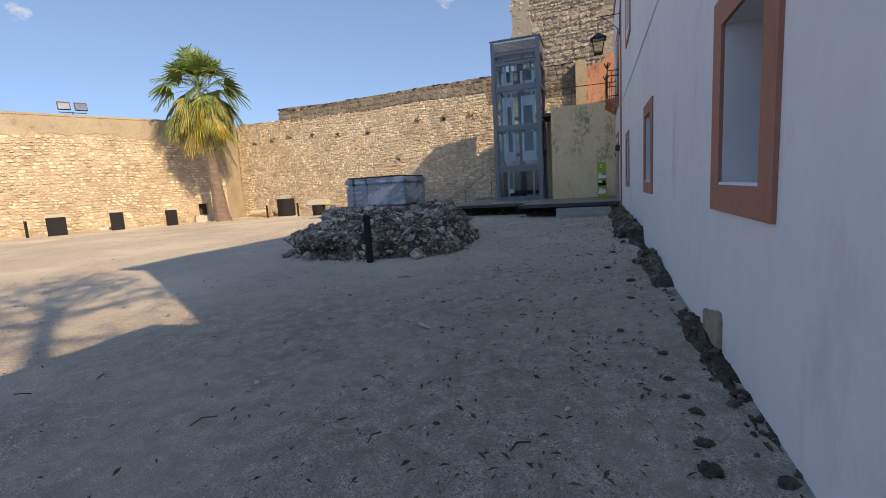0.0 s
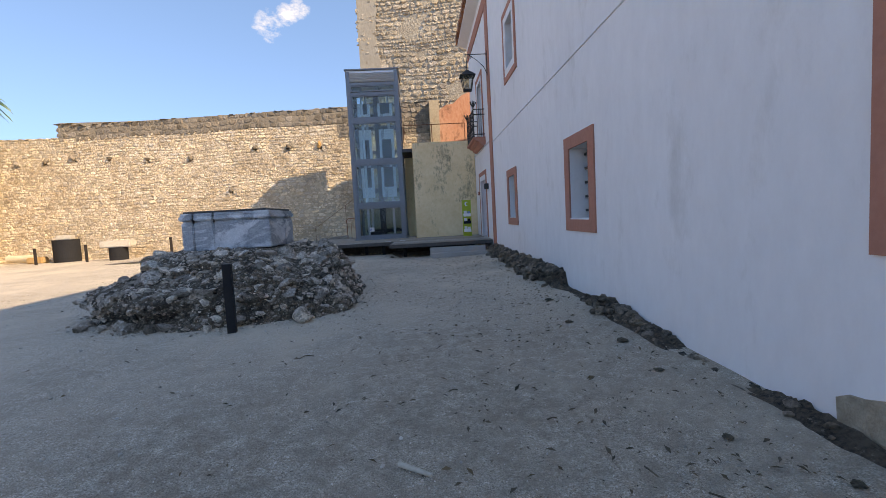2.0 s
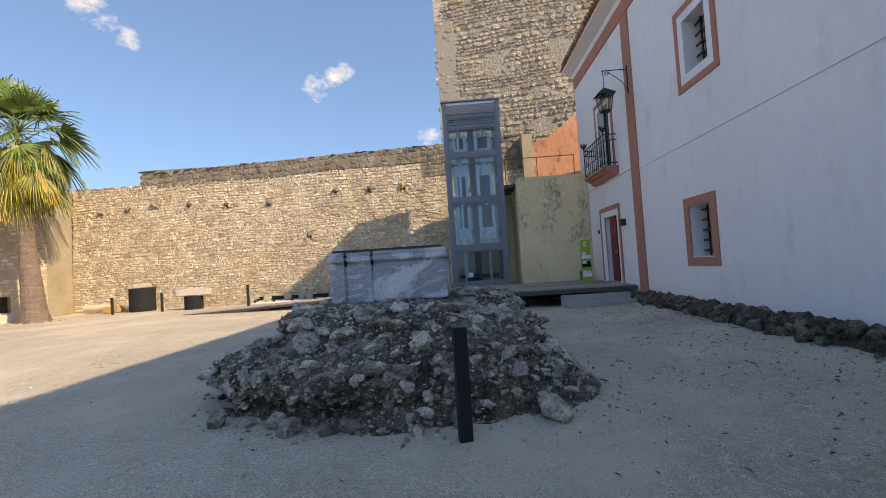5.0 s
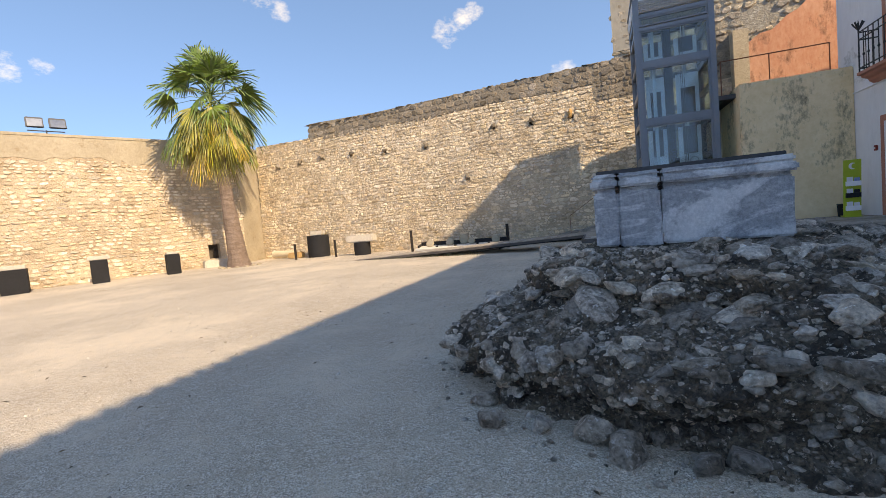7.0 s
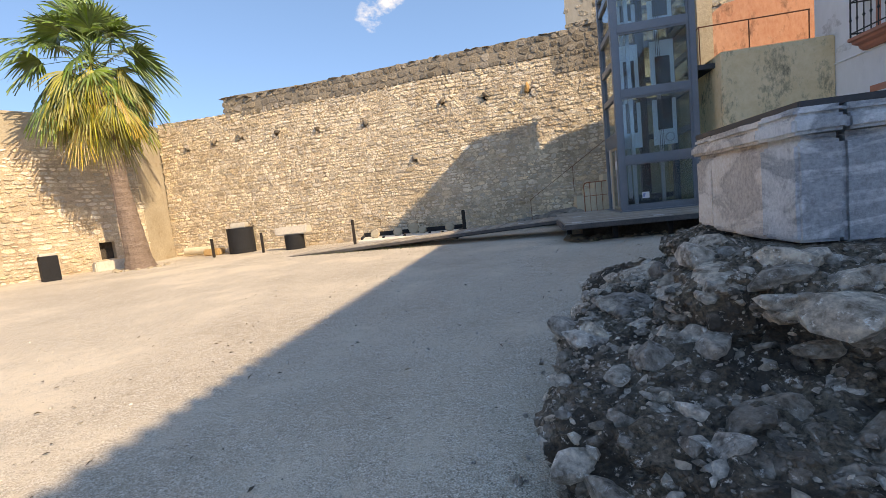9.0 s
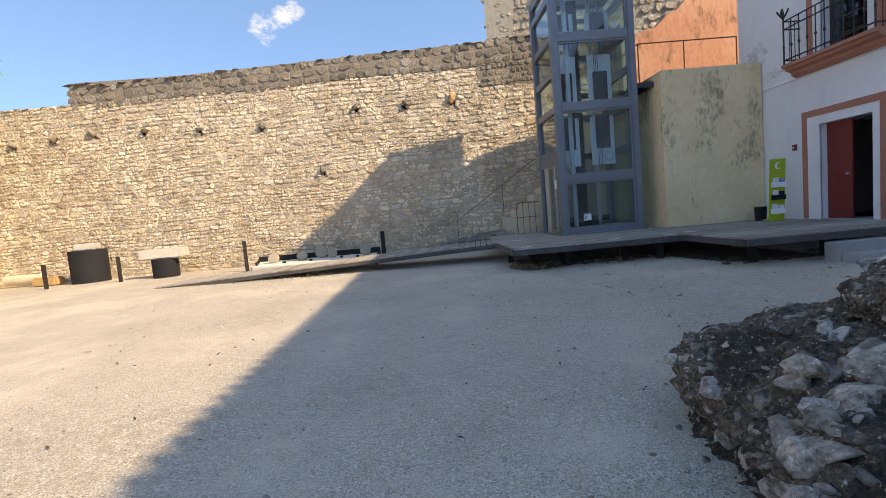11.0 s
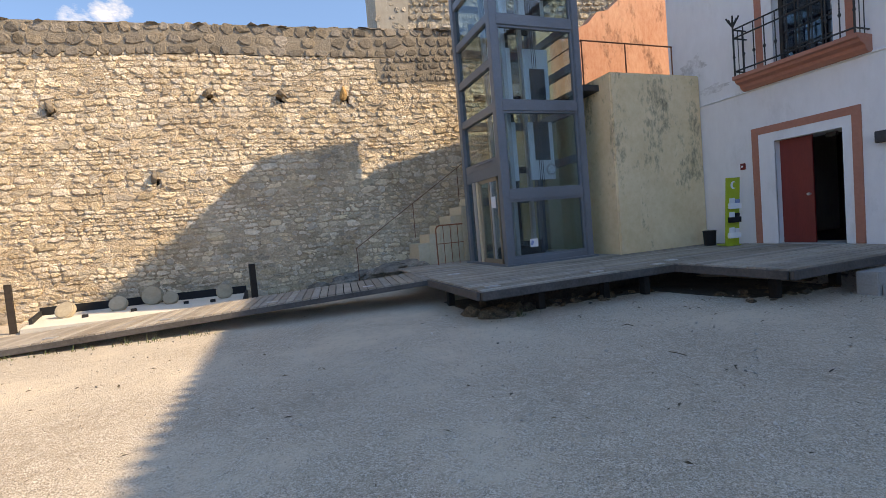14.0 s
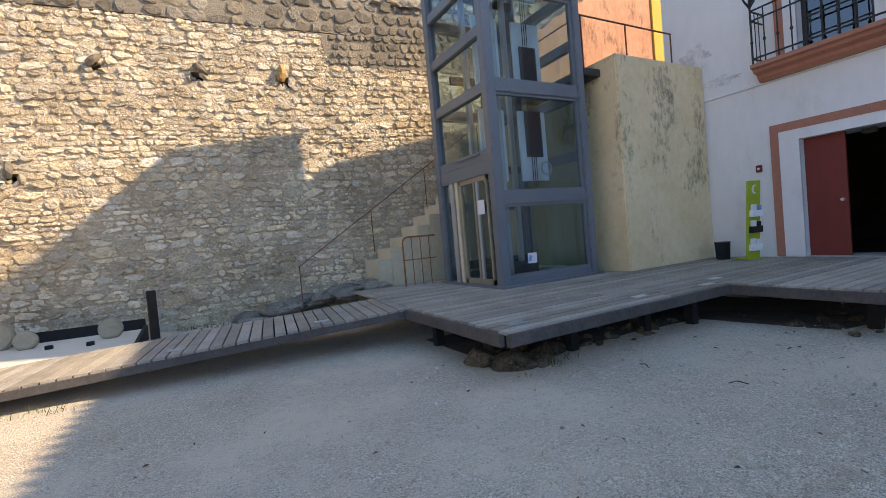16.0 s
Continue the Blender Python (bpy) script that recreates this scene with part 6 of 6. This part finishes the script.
def build_wall_foot():
    """Rubble footing that sticks out along the base of the white house."""
    rng = random.Random(17)

    def top(y):
        """Height over the ground: a low ragged strip, a hump, and a tall stretch towards the door."""
        return np.interp(y, (0, 2, 3, 4.4, 4.8, 5.6, 5.75, 6.5, 7.2, 7.6, 8.1, 9.0, 9.15, 9.4, 11.3, 13, 14.8, 16.6), (0.0, 0.01, 0.03, 0.05, 0.0, 0.0, 0.06, 0.09, 0.16, 0.09, 0.03, 0.02, 0.24, 0.29, 0.28, 0.26, 0.28, 0.22))
    verts, faces = [], []
    ys = np.arange(0.6, 16.9, 0.045)
    k = 10
    for y in ys:
        t = 0.015 + top(y) * (1 + 0.2 * noise.noise((y * 1.1, 0, 4)) + 0.3 * noise.noise((y * 3.4, 0, 6)) + 0.25 * noise.noise((y * 8, 0, 2)))
        out = np.interp(y, (0, 4, 5, 6, 7.4, 8.6, 10.5, 16), (0.16, 0.2, 0.24, 0.27, 0.22, 0.2, 0.34, 0.32)) * (1 + 0.3 * noise.noise((y * 1.7, 2, 4)))
        for i in range(k):
            q = i / (k - 1)
            h = 1.0 - 0.12 * q - 1.25 * max(0.0, q - 0.45) ** 1.4 * 1.6
            j = (noise.noise((y * 7, i * 0.8, 1)) * 0.07 + noise.noise((y * 16, i * 1.7, 3)) * 0.05) * min(1.0, 0.35 + 2.5 * top(y))
            verts.append((FX + 0.02 - q * out + j * (i > 0), y, ground_z(FX, y) - 0.03 + t * h + j * (i > 0)))
    for j in range(len(ys) - 1):
        for i in range(k - 1):
            faces.append((j * k + i, (j + 1) * k + i, (j + 1) * k + i + 1, j * k + i + 1))
    o = mesh_object("wall_footing", verts, faces, M_DARKROCK)
    tagged(o, "exposed dark rubble footing along the base of the white house", "footing", kind="structure")
    pl = []
    for _ in range(290):
        y = rng.uniform(9.0, 16.6) if rng.random() < 0.6 else rng.uniform(5.6, 8.0) if rng.random() < 0.7 else rng.uniform(1.5, 5.6)
        t = top(y)
        k = rng.random()
        s = (0.05 + 0.15 * rng.random() ** 1.5) * min(1.0, 0.35 + t * 2.5)
        x = FX - 0.03 - k * (0.1 + min(0.26, t))
        pl.append(Matrix.LocRotScale((x, y, ground_z(FX, y) + t * (1.0 - 0.95 * k ** 1.6) - s * 0.1), spin(rng, 0.5), (s * rng.uniform(1.0, 1.5), s * rng.uniform(1.0, 1.6), s * rng.uniform(0.7, 1.0))))
    scatter(o, "rock", pl, M_FOOTROCK, single=290)
    s = part("stone_slab", prism([(3.56, 0.1), (4.08, 0.1), (4.1, 0.35), (4.03, 0.39), (3.94, 0.4), (3.84, 0.43), (3.74, 0.44), (3.68, 0.47), (3.6, 0.475), (3.57, 0.42)], 0, FX - 0.02, FX + 0.05), M_TOWERSTONE)
    tagged(s, "ragged sandy stone slab set upright in the white wall", "stone slab")


build_wall_foot()

# ---- palm ----


def build_palm():
    rng = random.Random(6)
    base = Vector((-23.45, 23.2, 0.05))
    top = Vector((-23.85, 23.0, 7.4))
    palm = thing("fan_palm", base, "tall fan palm with green crown and hanging dry yellow fronds", "palm tree")
    rings, sides = 60, 18
    verts, faces = [], []
    for j in range(rings + 1):
        t = j / rings
        c = base.lerp(top, t)
        r = 0.5 - 0.2 * min(1, t * 2.2) + 0.015 * (j % 2) + 0.12 * max(0, 1 - t * 12)
        for i in range(sides):
            a = 2 * math.pi * i / sides
            rr = r * (1 + 0.06 * noise.noise((i * 0.9, j * 0.6, 2)))
            verts.append((c.x + rr * math.cos(a), c.y + rr * math.sin(a), c.z))
    for j in range(rings):
        for i in range(sides):
            faces.append((j * sides + i, j * sides + (i + 1) % sides, (j + 1) * sides + (i + 1) % sides, (j + 1) * sides + i))
    under(mesh_object("trunk", verts, faces, M_TRUNK), palm)
    heart = top + Vector((0, 0, 1.25))

    def frond(length, elev, azim, droop, hang, mat, name, spread=1.0, low=0.0, thin=1.0):
        """A fan leaf: a bent stalk, and a pleated half-round blade cut into drooping tips. hang: how far the blade turns down."""
        verts, faces = [], []
        d = Vector((math.cos(azim) * math.cos(elev), math.sin(azim) * math.cos(elev), math.sin(elev)))
        side = Vector((-math.sin(azim), math.cos(azim), 0))
        sag = Vector((0, 0, -1))
        start = heart + Vector((0, 0, rng.uniform(-0.5, 0.3) - low))
        stalk = length * rng.uniform(0.46, 0.58)
        axis = (d * (1 - hang) + sag * hang).normalized()
        mid = start + d * stalk * 0.55
        hub = mid + (d * 0.6 + axis * 0.4).normalized() * stalk * 0.45
        for p, wv in ((start, 0.04), (mid, 0.024), (hub, 0.016)):
            verts += [p - side * wv, p + side * wv, p + Vector((0, 0, wv))]
        for b in (0, 3):
            faces += [(b, b + 1, b + 4, b + 3), (b + 1, b + 2, b + 5, b + 4), (b + 2, b, b + 3, b + 5)]
        roll = rng.uniform(-0.7, 0.7)
        up = side.cross(axis).normalized()
        across = side * math.cos(roll) + up * math.sin(roll)
        up = across.cross(axis).normalized()
        if up.z < 0:
            up = -up
        blade = length - stalk
        n = 22
        fan = 1.5 * spread
        for i in range(n):
            a = (i / (n - 1) - 0.5) * 2 * fan
            l = blade * (1.06 - 0.3 * abs(a) / 1.5) * rng.uniform(0.9, 1.1)
            way = (axis * math.cos(a) + across * math.sin(a) + up * (0.22 - 0.1 * abs(a))).normalized()
            wid = way.cross(up).normalized()
            k = len(verts)
            bend = droop * rng.uniform(0.6, 1.4)
            for t, wv in ((0.0, 0.004), (0.3, 0.032), (0.55, 0.05), (0.75, 0.03), (0.9, 0.016), (1.0, 0.003)):
                p = hub + way * l * t + sag * bend * l * 0.75 * max(0.0, t - 0.35) ** 1.6
                fold = up * 0.016 * t * (1 if i % 2 else -1)
                verts += [p - wid * wv * thin * (0.55 + 0.45 * spread) + fold, p + wid * wv * thin * (0.55 + 0.45 * spread) - fold]
            for t in range(5):
                q = k + 2 * t
                faces.append((q, q + 1, q + 3, q + 2))
        under(mesh_object(name, verts, faces, mat), palm)
    gold = 2.39996
    for i in range(48):
        e = radians(80 - i * 2.1)
        frond(rng.uniform(2.3, 3.1), e + rng.uniform(-0.16, 0.16), i * gold + rng.uniform(-0.25, 0.25), rng.uniform(0.5, 1.1), 0.011 * i, M_FROND, "frond", rng.uniform(0.75, 0.95))
    for i in range(32):
        frond(rng.uniform(2.3, 3.1), radians(4 - i * 1.5) + rng.uniform(-0.2, 0.2), i * gold + rng.uniform(0, 0.8), 1.0, rng.uniform(0.6, 0.95), M_FRONDOLIVE if i % 3 else M_FROND, "olive_frond", rng.uniform(0.45, 0.7), 0.4, 0.6)
    for i in range(34):
        frond(rng.uniform(1.9, 3.1), radians(-10 - i * 1.7) + rng.uniform(-0.25, 0.2), i * gold + rng.uniform(0.7, 1.5), rng.uniform(0.5, 1.0), rng.uniform(0.75, 1.0), M_FRONDDRY if i % 5 in (0, 2) else M_FRONDOLIVE, "dry_frond", rng.uniform(0.35, 0.6), 0.8, 0.5)
    # ring of stones round the foot
    for i in range(9):
        a = -2.6 + i * 0.42
        v, f = ROCK_KINDS[i % 12]
        o = mesh_object("edging_rock", v, f, M_OLDPLASTER)
        o.matrix_basis = Matrix.LocRotScale((base.x + 0.95 * math.cos(a), base.y + 0.95 * math.sin(a), 0.16), spin(rng, 0.3), (0.3, 0.24, 0.16))
        tagged(o, "pale edging rock round the foot of the palm", "rock", "palm edging rocks")


build_palm()


def build_floodlights():
    p = Vector((-29.45, 18.9, 7.05))
    L = thing("floodlight_pair", p, "two square grey floodlights on a crossbar on the wall top", "floodlight")
    part("pole", rod(p - Vector((0, 0, 1.0)), p + Vector((0, 0, 0.22)), 0.03), M_DARKSTEEL, L)
    t = Vector((0.44, 0.9, 0)).normalized()
    bar0, bar1 = p - t * 0.65 + Vector((0, 0, 0.18)), p + t * 0.65 + Vector((0, 0, 0.18))
    part("crossbar", rod(bar0, bar1, 0.025), M_DARKSTEEL, L)
    for s in (-0.38, 0.42):
        c = p + t * s + Vector((0, 0, 0.55))
        h = part("lamp_housing", obox(c, (0.14, 0.62, 0.5), -26, 0.03, tilt=(0, -20)), M_DARKSTEEL, L)
        part("lamp_glass", obox(c + Vector((0.075, -0.03, -0.02)), (0.02, 0.52, 0.4), -26, 0.006, tilt=(0, -20)), M_LAMPFACE, h, "grey reflector glass")


build_floodlights()

# ---- house fittings ----


def build_lantern():
    cx, cy = 0.1, 16.47
    L = thing("wall_lantern", (FX, cy, 6.4), "black iron wall lantern hanging from a scrolled bracket", "lantern")
    part("bracket_plate", box(FX - 0.05, FX - 0.03, cy - 0.03, cy + 0.03, 6.05, 6.85, 0.004), M_IRON, L)
    part("arm", rod((FX - 0.04, cy, 6.74), (cx - 0.05, cy, 6.74), 0.014), M_IRON, L)
    pts = [(FX - 0.05 - 0.55 * t, cy, 6.12 + 0.6 * t ** 0.6) for t in np.linspace(0, 1, 9)]
    part("scroll", bent_rod(pts, 0.011), M_IRON, L)
    pts = [(cx + 0.1 + 0.07 * math.cos(a) * (1 - a / 14), cy, 6.64 + 0.07 * math.sin(a) * (1 - a / 14)) for a in np.linspace(0, 9, 16)]
    part("curl", bent_rod(pts, 0.008), M_IRON, L)
    part("hanger", rod((cx, cy, 6.74), (cx, cy, 6.24), 0.012), M_IRON, L)
    bm = bmesh.new()
    bmesh.ops.create_cone(bm, cap_ends=True, segments=4, radius1=0.36, radius2=0.05, depth=0.2)
    bmesh.ops.transform(bm, matrix=pose(cx, cy, 6.14, 0, 0, 45), verts=bm.verts)
    roof = part("lantern_roof", bm, M_IRON, L)
    bm = bmesh.new()
    bmesh.ops.create_cone(bm, cap_ends=True, segments=4, radius1=0.17, radius2=0.26, depth=0.42)
    bmesh.ops.transform(bm, matrix=pose(cx, cy, 5.82, 0, 0, 45), verts=bm.verts)
    part("lantern_glass", bm, M_LAMPGLASS, L, "frosted lantern glass")
    for sx in (-1, 1):
        for sy in (-1, 1):
            part("lantern_edge", rod((cx + sx * 0.122, cy + sy * 0.122, 5.6), (cx + sx * 0.187, cy + sy * 0.187, 6.04), 0.013), M_IRON, L)
    part("lantern_base", box(cx - 0.13, cx + 0.13, cy - 0.13, cy + 0.13, 5.57, 5.62, 0.01), M_IRON, L)


build_lantern()


def build_sign():
    s = thing("leaflet_stand", (0.2, 20.0, 0.66), "tall lime-green leaflet stand with holders on the deck", "sign")
    m = pose(0.22, 20.02, 0.67, 4, 0, -6)

    def put(name, center, size, mat, parent, label="", bev=0.004):
        bm = obox(center, size, 0, bev)
        bmesh.ops.transform(bm, matrix=m, verts=bm.verts)
        return part(name, bm, mat, parent, label)
    b = put("board", (0, 0, 0.74), (0.36, 0.03, 1.48), M_GREEN, s)
    put("foot", (0, 0.08, 0.01), (0.36, 0.3, 0.02), M_GREEN, s)
    for z, mt in ((0.92, M_PAPERBLUE), (0.62, M_BLACKBOX), (0.28, M_PAPER)):
        h = put("holder", (0.01, -0.05, z - 0.05), (0.3, 0.07, 0.12), M_LIFTWHITE if mt is not M_BLACKBOX else M_BLACKBOX, s)
        put("leaflet", (-0.06, -0.045, z + 0.02), (0.12, 0.04, 0.2), M_PAPER, h)
        put("leaflet", (0.08, -0.045, z + 0.01), (0.11, 0.04, 0.17), mt, h)
    # plain pale crescent emblem
    bm = None
    ring = []
    for a in np.linspace(0.9, 5.4, 14):
        ring.append((0.075 * math.cos(a), 0.085 * math.sin(a)))
    inner = [(0.03 + 0.05 * math.cos(a), 0.06 * math.sin(a)) for a in np.linspace(5.0, 1.2, 14)]
    bm = prism([(x, 1.32 + z) for x, z in ring + inner], 1, -0.022, -0.016)
    bmesh.ops.transform(bm, matrix=m, verts=bm.verts)
    part("emblem", bm, M_PAPER, s, "pale crescent emblem")
    bm = rod((0, 0, 0), (0, 0, 0.34), 0.12, 0.14, n=20)
    bmesh.ops.transform(bm, matrix=Matrix.Translation((0.28, 20.6, DECK_Z)), verts=bm.verts)
    o = part("litter_bin", bm, M_BLACKBOX)
    part("rim", rod((0.28, 20.6, DECK_Z + 0.335), (0.28, 20.6, DECK_Z + 0.35), 0.145, n=20), M_DARKSTEEL, o)
    tagged(o, "small round black litter bin on the deck", "bin")
    o = part("alarm_box", box(FX - 0.05, FX, 20.03, 20.13, 2.32, 2.46, 0.008), M_REDDOOR)
    part("alarm_button", box(FX - 0.056, FX - 0.05, 20.06, 20.1, 2.37, 2.41), M_PAPER, o)
    tagged(o, "small red fire alarm box on the white wall", "alarm box")
    o = part("wall_box", box(FX - 0.14, FX, 17.48, 17.68, 2.42, 2.62, 0.01), M_IRON)
    part("lid", box(FX - 0.15, FX - 0.14, 17.49, 17.67, 2.43, 2.61, 0.004), M_DARKSTEEL, o)
    tagged(o, "small black box fixed on the white wall beside the door", "wall box")


build_sign()


def build_stairs():
    s = thing("masonry_stairs", (-4.6, 25.2, 0.5), "narrow cream masonry stairs climbing along the castle wall", "stairs", kind="structure")
    x, z = -5.5, 0.95
    for i in range(13):
        yb = wall_y(x) - 0.02
        part("step", box(x, x + 0.33, yb - 0.95, yb, 0.2, z + 0.26, 0.015), M_CREAM, s)
        x += 0.33
        z += 0.24
    lo = thing("rock_steps", (-6.6, 25.2, 0.3), "rough natural stone steps at the foot of the wall", "stairs", kind="structure")
    rng = random.Random(23)
    for i in range(26):
        xx = rng.uniform(-8.4, -5.4)
        hh = np.interp(xx, (-8.4, -5.4), (0.25, 0.75))
        v, f = ROCK_KINDS[i % 12]
        o = mesh_object("rock", v, f, M_STEPROCK)
        k = rng.uniform(0.8, 1.4)
        o.matrix_basis = Matrix.LocRotScale((xx, wall_y(xx) - rng.uniform(0.15, 1.0), hh + rng.uniform(-0.12, 0.04)), spin(rng, 0.12), (0.7 * k, 0.5 * k, 0.24))
        under(o, lo)
    h = thing("iron_handrail", (-7, 24.9, 0.5), "thin rusty iron handrail rising along the stairs", "handrail")
    pa, pb = Vector((-7.22, 25.0, 1.24)), Vector((-2.2, 24.6, 4.6))
    part("rail", rod(pa, pb, 0.01), M_RUST, h)
    for t in (0.005, 0.33, 0.6, 0.9):
        p = pa.lerp(pb, t)
        part("post", rod(p, p - Vector((0, 0, 0.95)), 0.01), M_RUST, h)
    g = thing("hoop_gate", (-4.95, 23.9, DECK_Z), "small rust-red hooped iron barrier at the lift", "barrier")
    y = 23.75
    pts = [(-5.35, y, 0.6)] + [(-5.35 + 0.12 - 0.12 * math.cos(a), y, 1.55 + 0.12 * math.sin(a)) for a in np.linspace(0, 1.57, 5)] + [(-4.6, y, 1.67)]
    part("hoop", bent_rod(pts, 0.018), M_REDRUST, g)
    for x in (-5.15, -4.95, -4.75):
        part("bar", rod((x, y, 0.6), (x, y, 1.67), 0.01), M_REDRUST, g)
    part("mid_rail", rod((-5.35, y, 1.2), (-4.6, y, 1.2), 0.01), M_REDRUST, g)


build_stairs()

# ---- litter, pebbles, weeds ----


def build_litter():
    rng = random.Random(77)
    pl = []
    for n in range(34000):
        x, y = (rng.uniform(-15, 0.7), rng.uniform(0.5, 22)) if n % 3 else (rng.uniform(-10, -1), rng.uniform(11, 19))
        if inside_distance(x, y) > 0:
            continue
        s = rng.uniform(0.005, 0.015) if rng.random() < 0.985 else rng.uniform(0.02, 0.04)
        pl.append(Matrix.LocRotScale((x, y, ground_z(x, y) + noise.noise((x * 0.5, y * 0.5, 0)) * 0.016 + noise.noise((x * 2.1, y * 2.1, 3)) * 0.007 + s * 0.2), spin(rng, 1), (s * 1.3, s, s * 0.7)))
    o = scatter(None, "pebble", pl, M_PEBBLE, kinds=SMALL_KINDS, rest="pebbles")
    tagged(o, "scattered small pebbles on the gravel", "pebbles", kind="stuff")
    verts, faces = [], []
    for _ in range(4200):
        u = rng.random()
        y = rng.uniform(0.8, 20)
        x = 0.5 - abs(rng.gauss(0, 1.6)) if u < 0.75 else rng.uniform(-13, 0)
        if inside_distance(x, y) > 0:
            continue
        z = ground_z(x, y) + 0.02
        s = 0.008 + 0.03 * rng.random() ** 2
        q = spin(rng, 0.5)
        k = len(verts)
        for p in ((-1, 0, 0), (0, -0.4, 0.25), (1, 0, 0.1), (0, 0.4, 0.3)):
            verts.append(Vector((x, y, z)) + q @ (Vector(p) * s))
        faces.append((k, k + 1, k + 2, k + 3))
    o = mesh_object("leaf_litter", verts, faces, M_LEAF)
    tagged(o, "dry brown leaf litter scattered on the gravel by the wall", "leaf litter", kind="stuff")
    bm = rod((-1.83, 4.18, 0.095), (-1.64, 4.04, 0.095), 0.017, 0.012, n=7)
    tagged(part("wood_stick", bm, M_TWIG), "short pale stick lying on the gravel", "stick")
    for i in range(40):
        x, y, a, l = rng.uniform(-5.5, 0.3), rng.uniform(1, 19.5), rng.uniform(0, 6.28), rng.uniform(0.06, 0.18)
        if inside_distance(x, y) > -0.1:
            continue
        z = ground_z(x, y) + 0.02
        m = (x + l * 0.5 * math.cos(a + 0.3), y + l * 0.5 * math.sin(a + 0.3), z + 0.015)
        t = part("twig", bent_rod([(x, y, z), m, (x + l * math.cos(a), y + l * math.sin(a), z)], 0.005, n=5), M_LEAF)
        tagged(t, "thin dry twig lying on the gravel", "twig", "twigs on the gravel")
    verts, faces = [], []
    spots = [(-15.2 + 0.11 * i + rng.uniform(0, 0.2), 22.0 - 0.012 * i + rng.uniform(-0.1, 0.1)) for i in range(45)] + [(-5.9 + rng.uniform(-0.3, 0.5), 19.05 + rng.uniform(-0.15, 0.2)) for _ in range(14)] + [(x, wall_y(x) - rng.uniform(0.05, 0.5)) for x in np.arange(-9.6, -6.5, 0.05)]
    for x, y in spots:
        z = ground_z(x, y)
        for _ in range(5):
            a, l, lean = rng.uniform(0, 6.28), 0.03 + 0.14 * rng.random() ** 2, rng.uniform(0.1, 1.1)
            d = Vector((math.cos(a) * lean, math.sin(a) * lean, 1)).normalized() * l
            s = Vector((-math.sin(a), math.cos(a), 0)) * 0.005
            p = Vector((x + rng.uniform(-0.06, 0.06), y + rng.uniform(-0.06, 0.06), z))
            k = len(verts)
            verts += [p - s, p + s, p + d * 0.6 + s * 0.8, p + d, p + d * 0.6 - s * 0.8]
            faces.append((k, k + 1, k + 2, k + 3, k + 4))
    o = mesh_object("weeds", verts, faces, M_WEED)
    tagged(o, "small green weeds along the ramp and deck edges", "weeds", kind="stuff")


build_litter()


def moss_clump(x, y, s, seed):
    """Low crumbling tuft of moss and soil."""
    bm = bmesh.new()
    bmesh.ops.create_icosphere(bm, subdivisions=3, radius=1.0)
    for vt in bm.verts:
        n = noise.noise(vt.co * 1.6 + Vector((seed * 3.1, 0, 0))) * 0.55 + noise.noise(vt.co * 5 + Vector((0, seed, 0))) * 0.35
        vt.co *= 1 + n
        vt.co.z = max(-0.15, vt.co.z) * 0.3
    bmesh.ops.scale(bm, vec=(s * 1.2, s, s), verts=bm.verts)
    bmesh.ops.rotate(bm, cent=(0, 0, 0), matrix=Matrix.Rotation(seed * 1.7, 3, "Z"), verts=bm.verts)
    bmesh.ops.translate(bm, vec=(x, y, ground_z(x, y) + 0.012), verts=bm.verts)
    tagged(part("moss_clump", bm, M_SOILCLUMP), "dark tuft of moss and soil on the gravel", "moss", "moss clumps by the wall")


for k, (x, y, s) in enumerate(((0.44, 2.2, 0.055), (0.46, 2.42, 0.04), (0.48, 2.73, 0.035), (0.45, 2.9, 0.03), (0.4, 3.14, 0.03), (0.14, 4.13, 0.03), (0.25, 2.97, 0.02), (0.42, 3.6, 0.03), (0.3, 5.2, 0.03), (0.36, 6.01, 0.05), (0.1, 6.9, 0.04), (0.22, 8.2, 0.05), (-1.01, 2.4, 0.018))):
    moss_clump(x, y, s, k + 1)


def build_shade_tree():
    """The tree beyond the low roof whose dappled shade falls on the courtyard."""
    rng = random.Random(91)
    t = thing("broadleaf_tree", (7.8, -5.5, 0), "tall broad-leaved tree standing behind the low roof", "tree")
    bm = rod((7.8, -5.5, 0), (7.7, -5.4, 13.4), 0.3, 0.1, n=10)
    part("trunk", bm, M_TRUNK, t)
    tips = []
    for i in range(12):
        a, e = i * 2.4, rng.uniform(0.2, 1.2)
        p = Vector((7.7, -5.4, rng.uniform(11.6, 13.3)))
        q = p + Vector((math.cos(a) * math.cos(e), math.sin(a) * math.cos(e), math.sin(e))) * rng.uniform(1.3, 2.4)
        part("limb", rod(p, q, 0.06, 0.025, n=6), M_TRUNK, t)
        tips.append(q)
    verts, faces = [], []
    for q in tips:
        for _ in range(150):
            c = q + Vector((rng.gauss(0, 0.42), rng.gauss(0, 0.42), rng.gauss(0, 0.32)))
            r = spin(rng, 1.2)
            k = len(verts)
            for w in ((-1, 0, 0), (0, -0.5, 0.1), (1, 0, 0), (0, 0.5, 0.1)):
                verts.append(c + r @ (Vector(w) * 0.1))
            faces.append((k, k + 1, k + 2, k + 3))
    under(mesh_object("crown", verts, faces, M_WEED), t)


build_shade_tree()
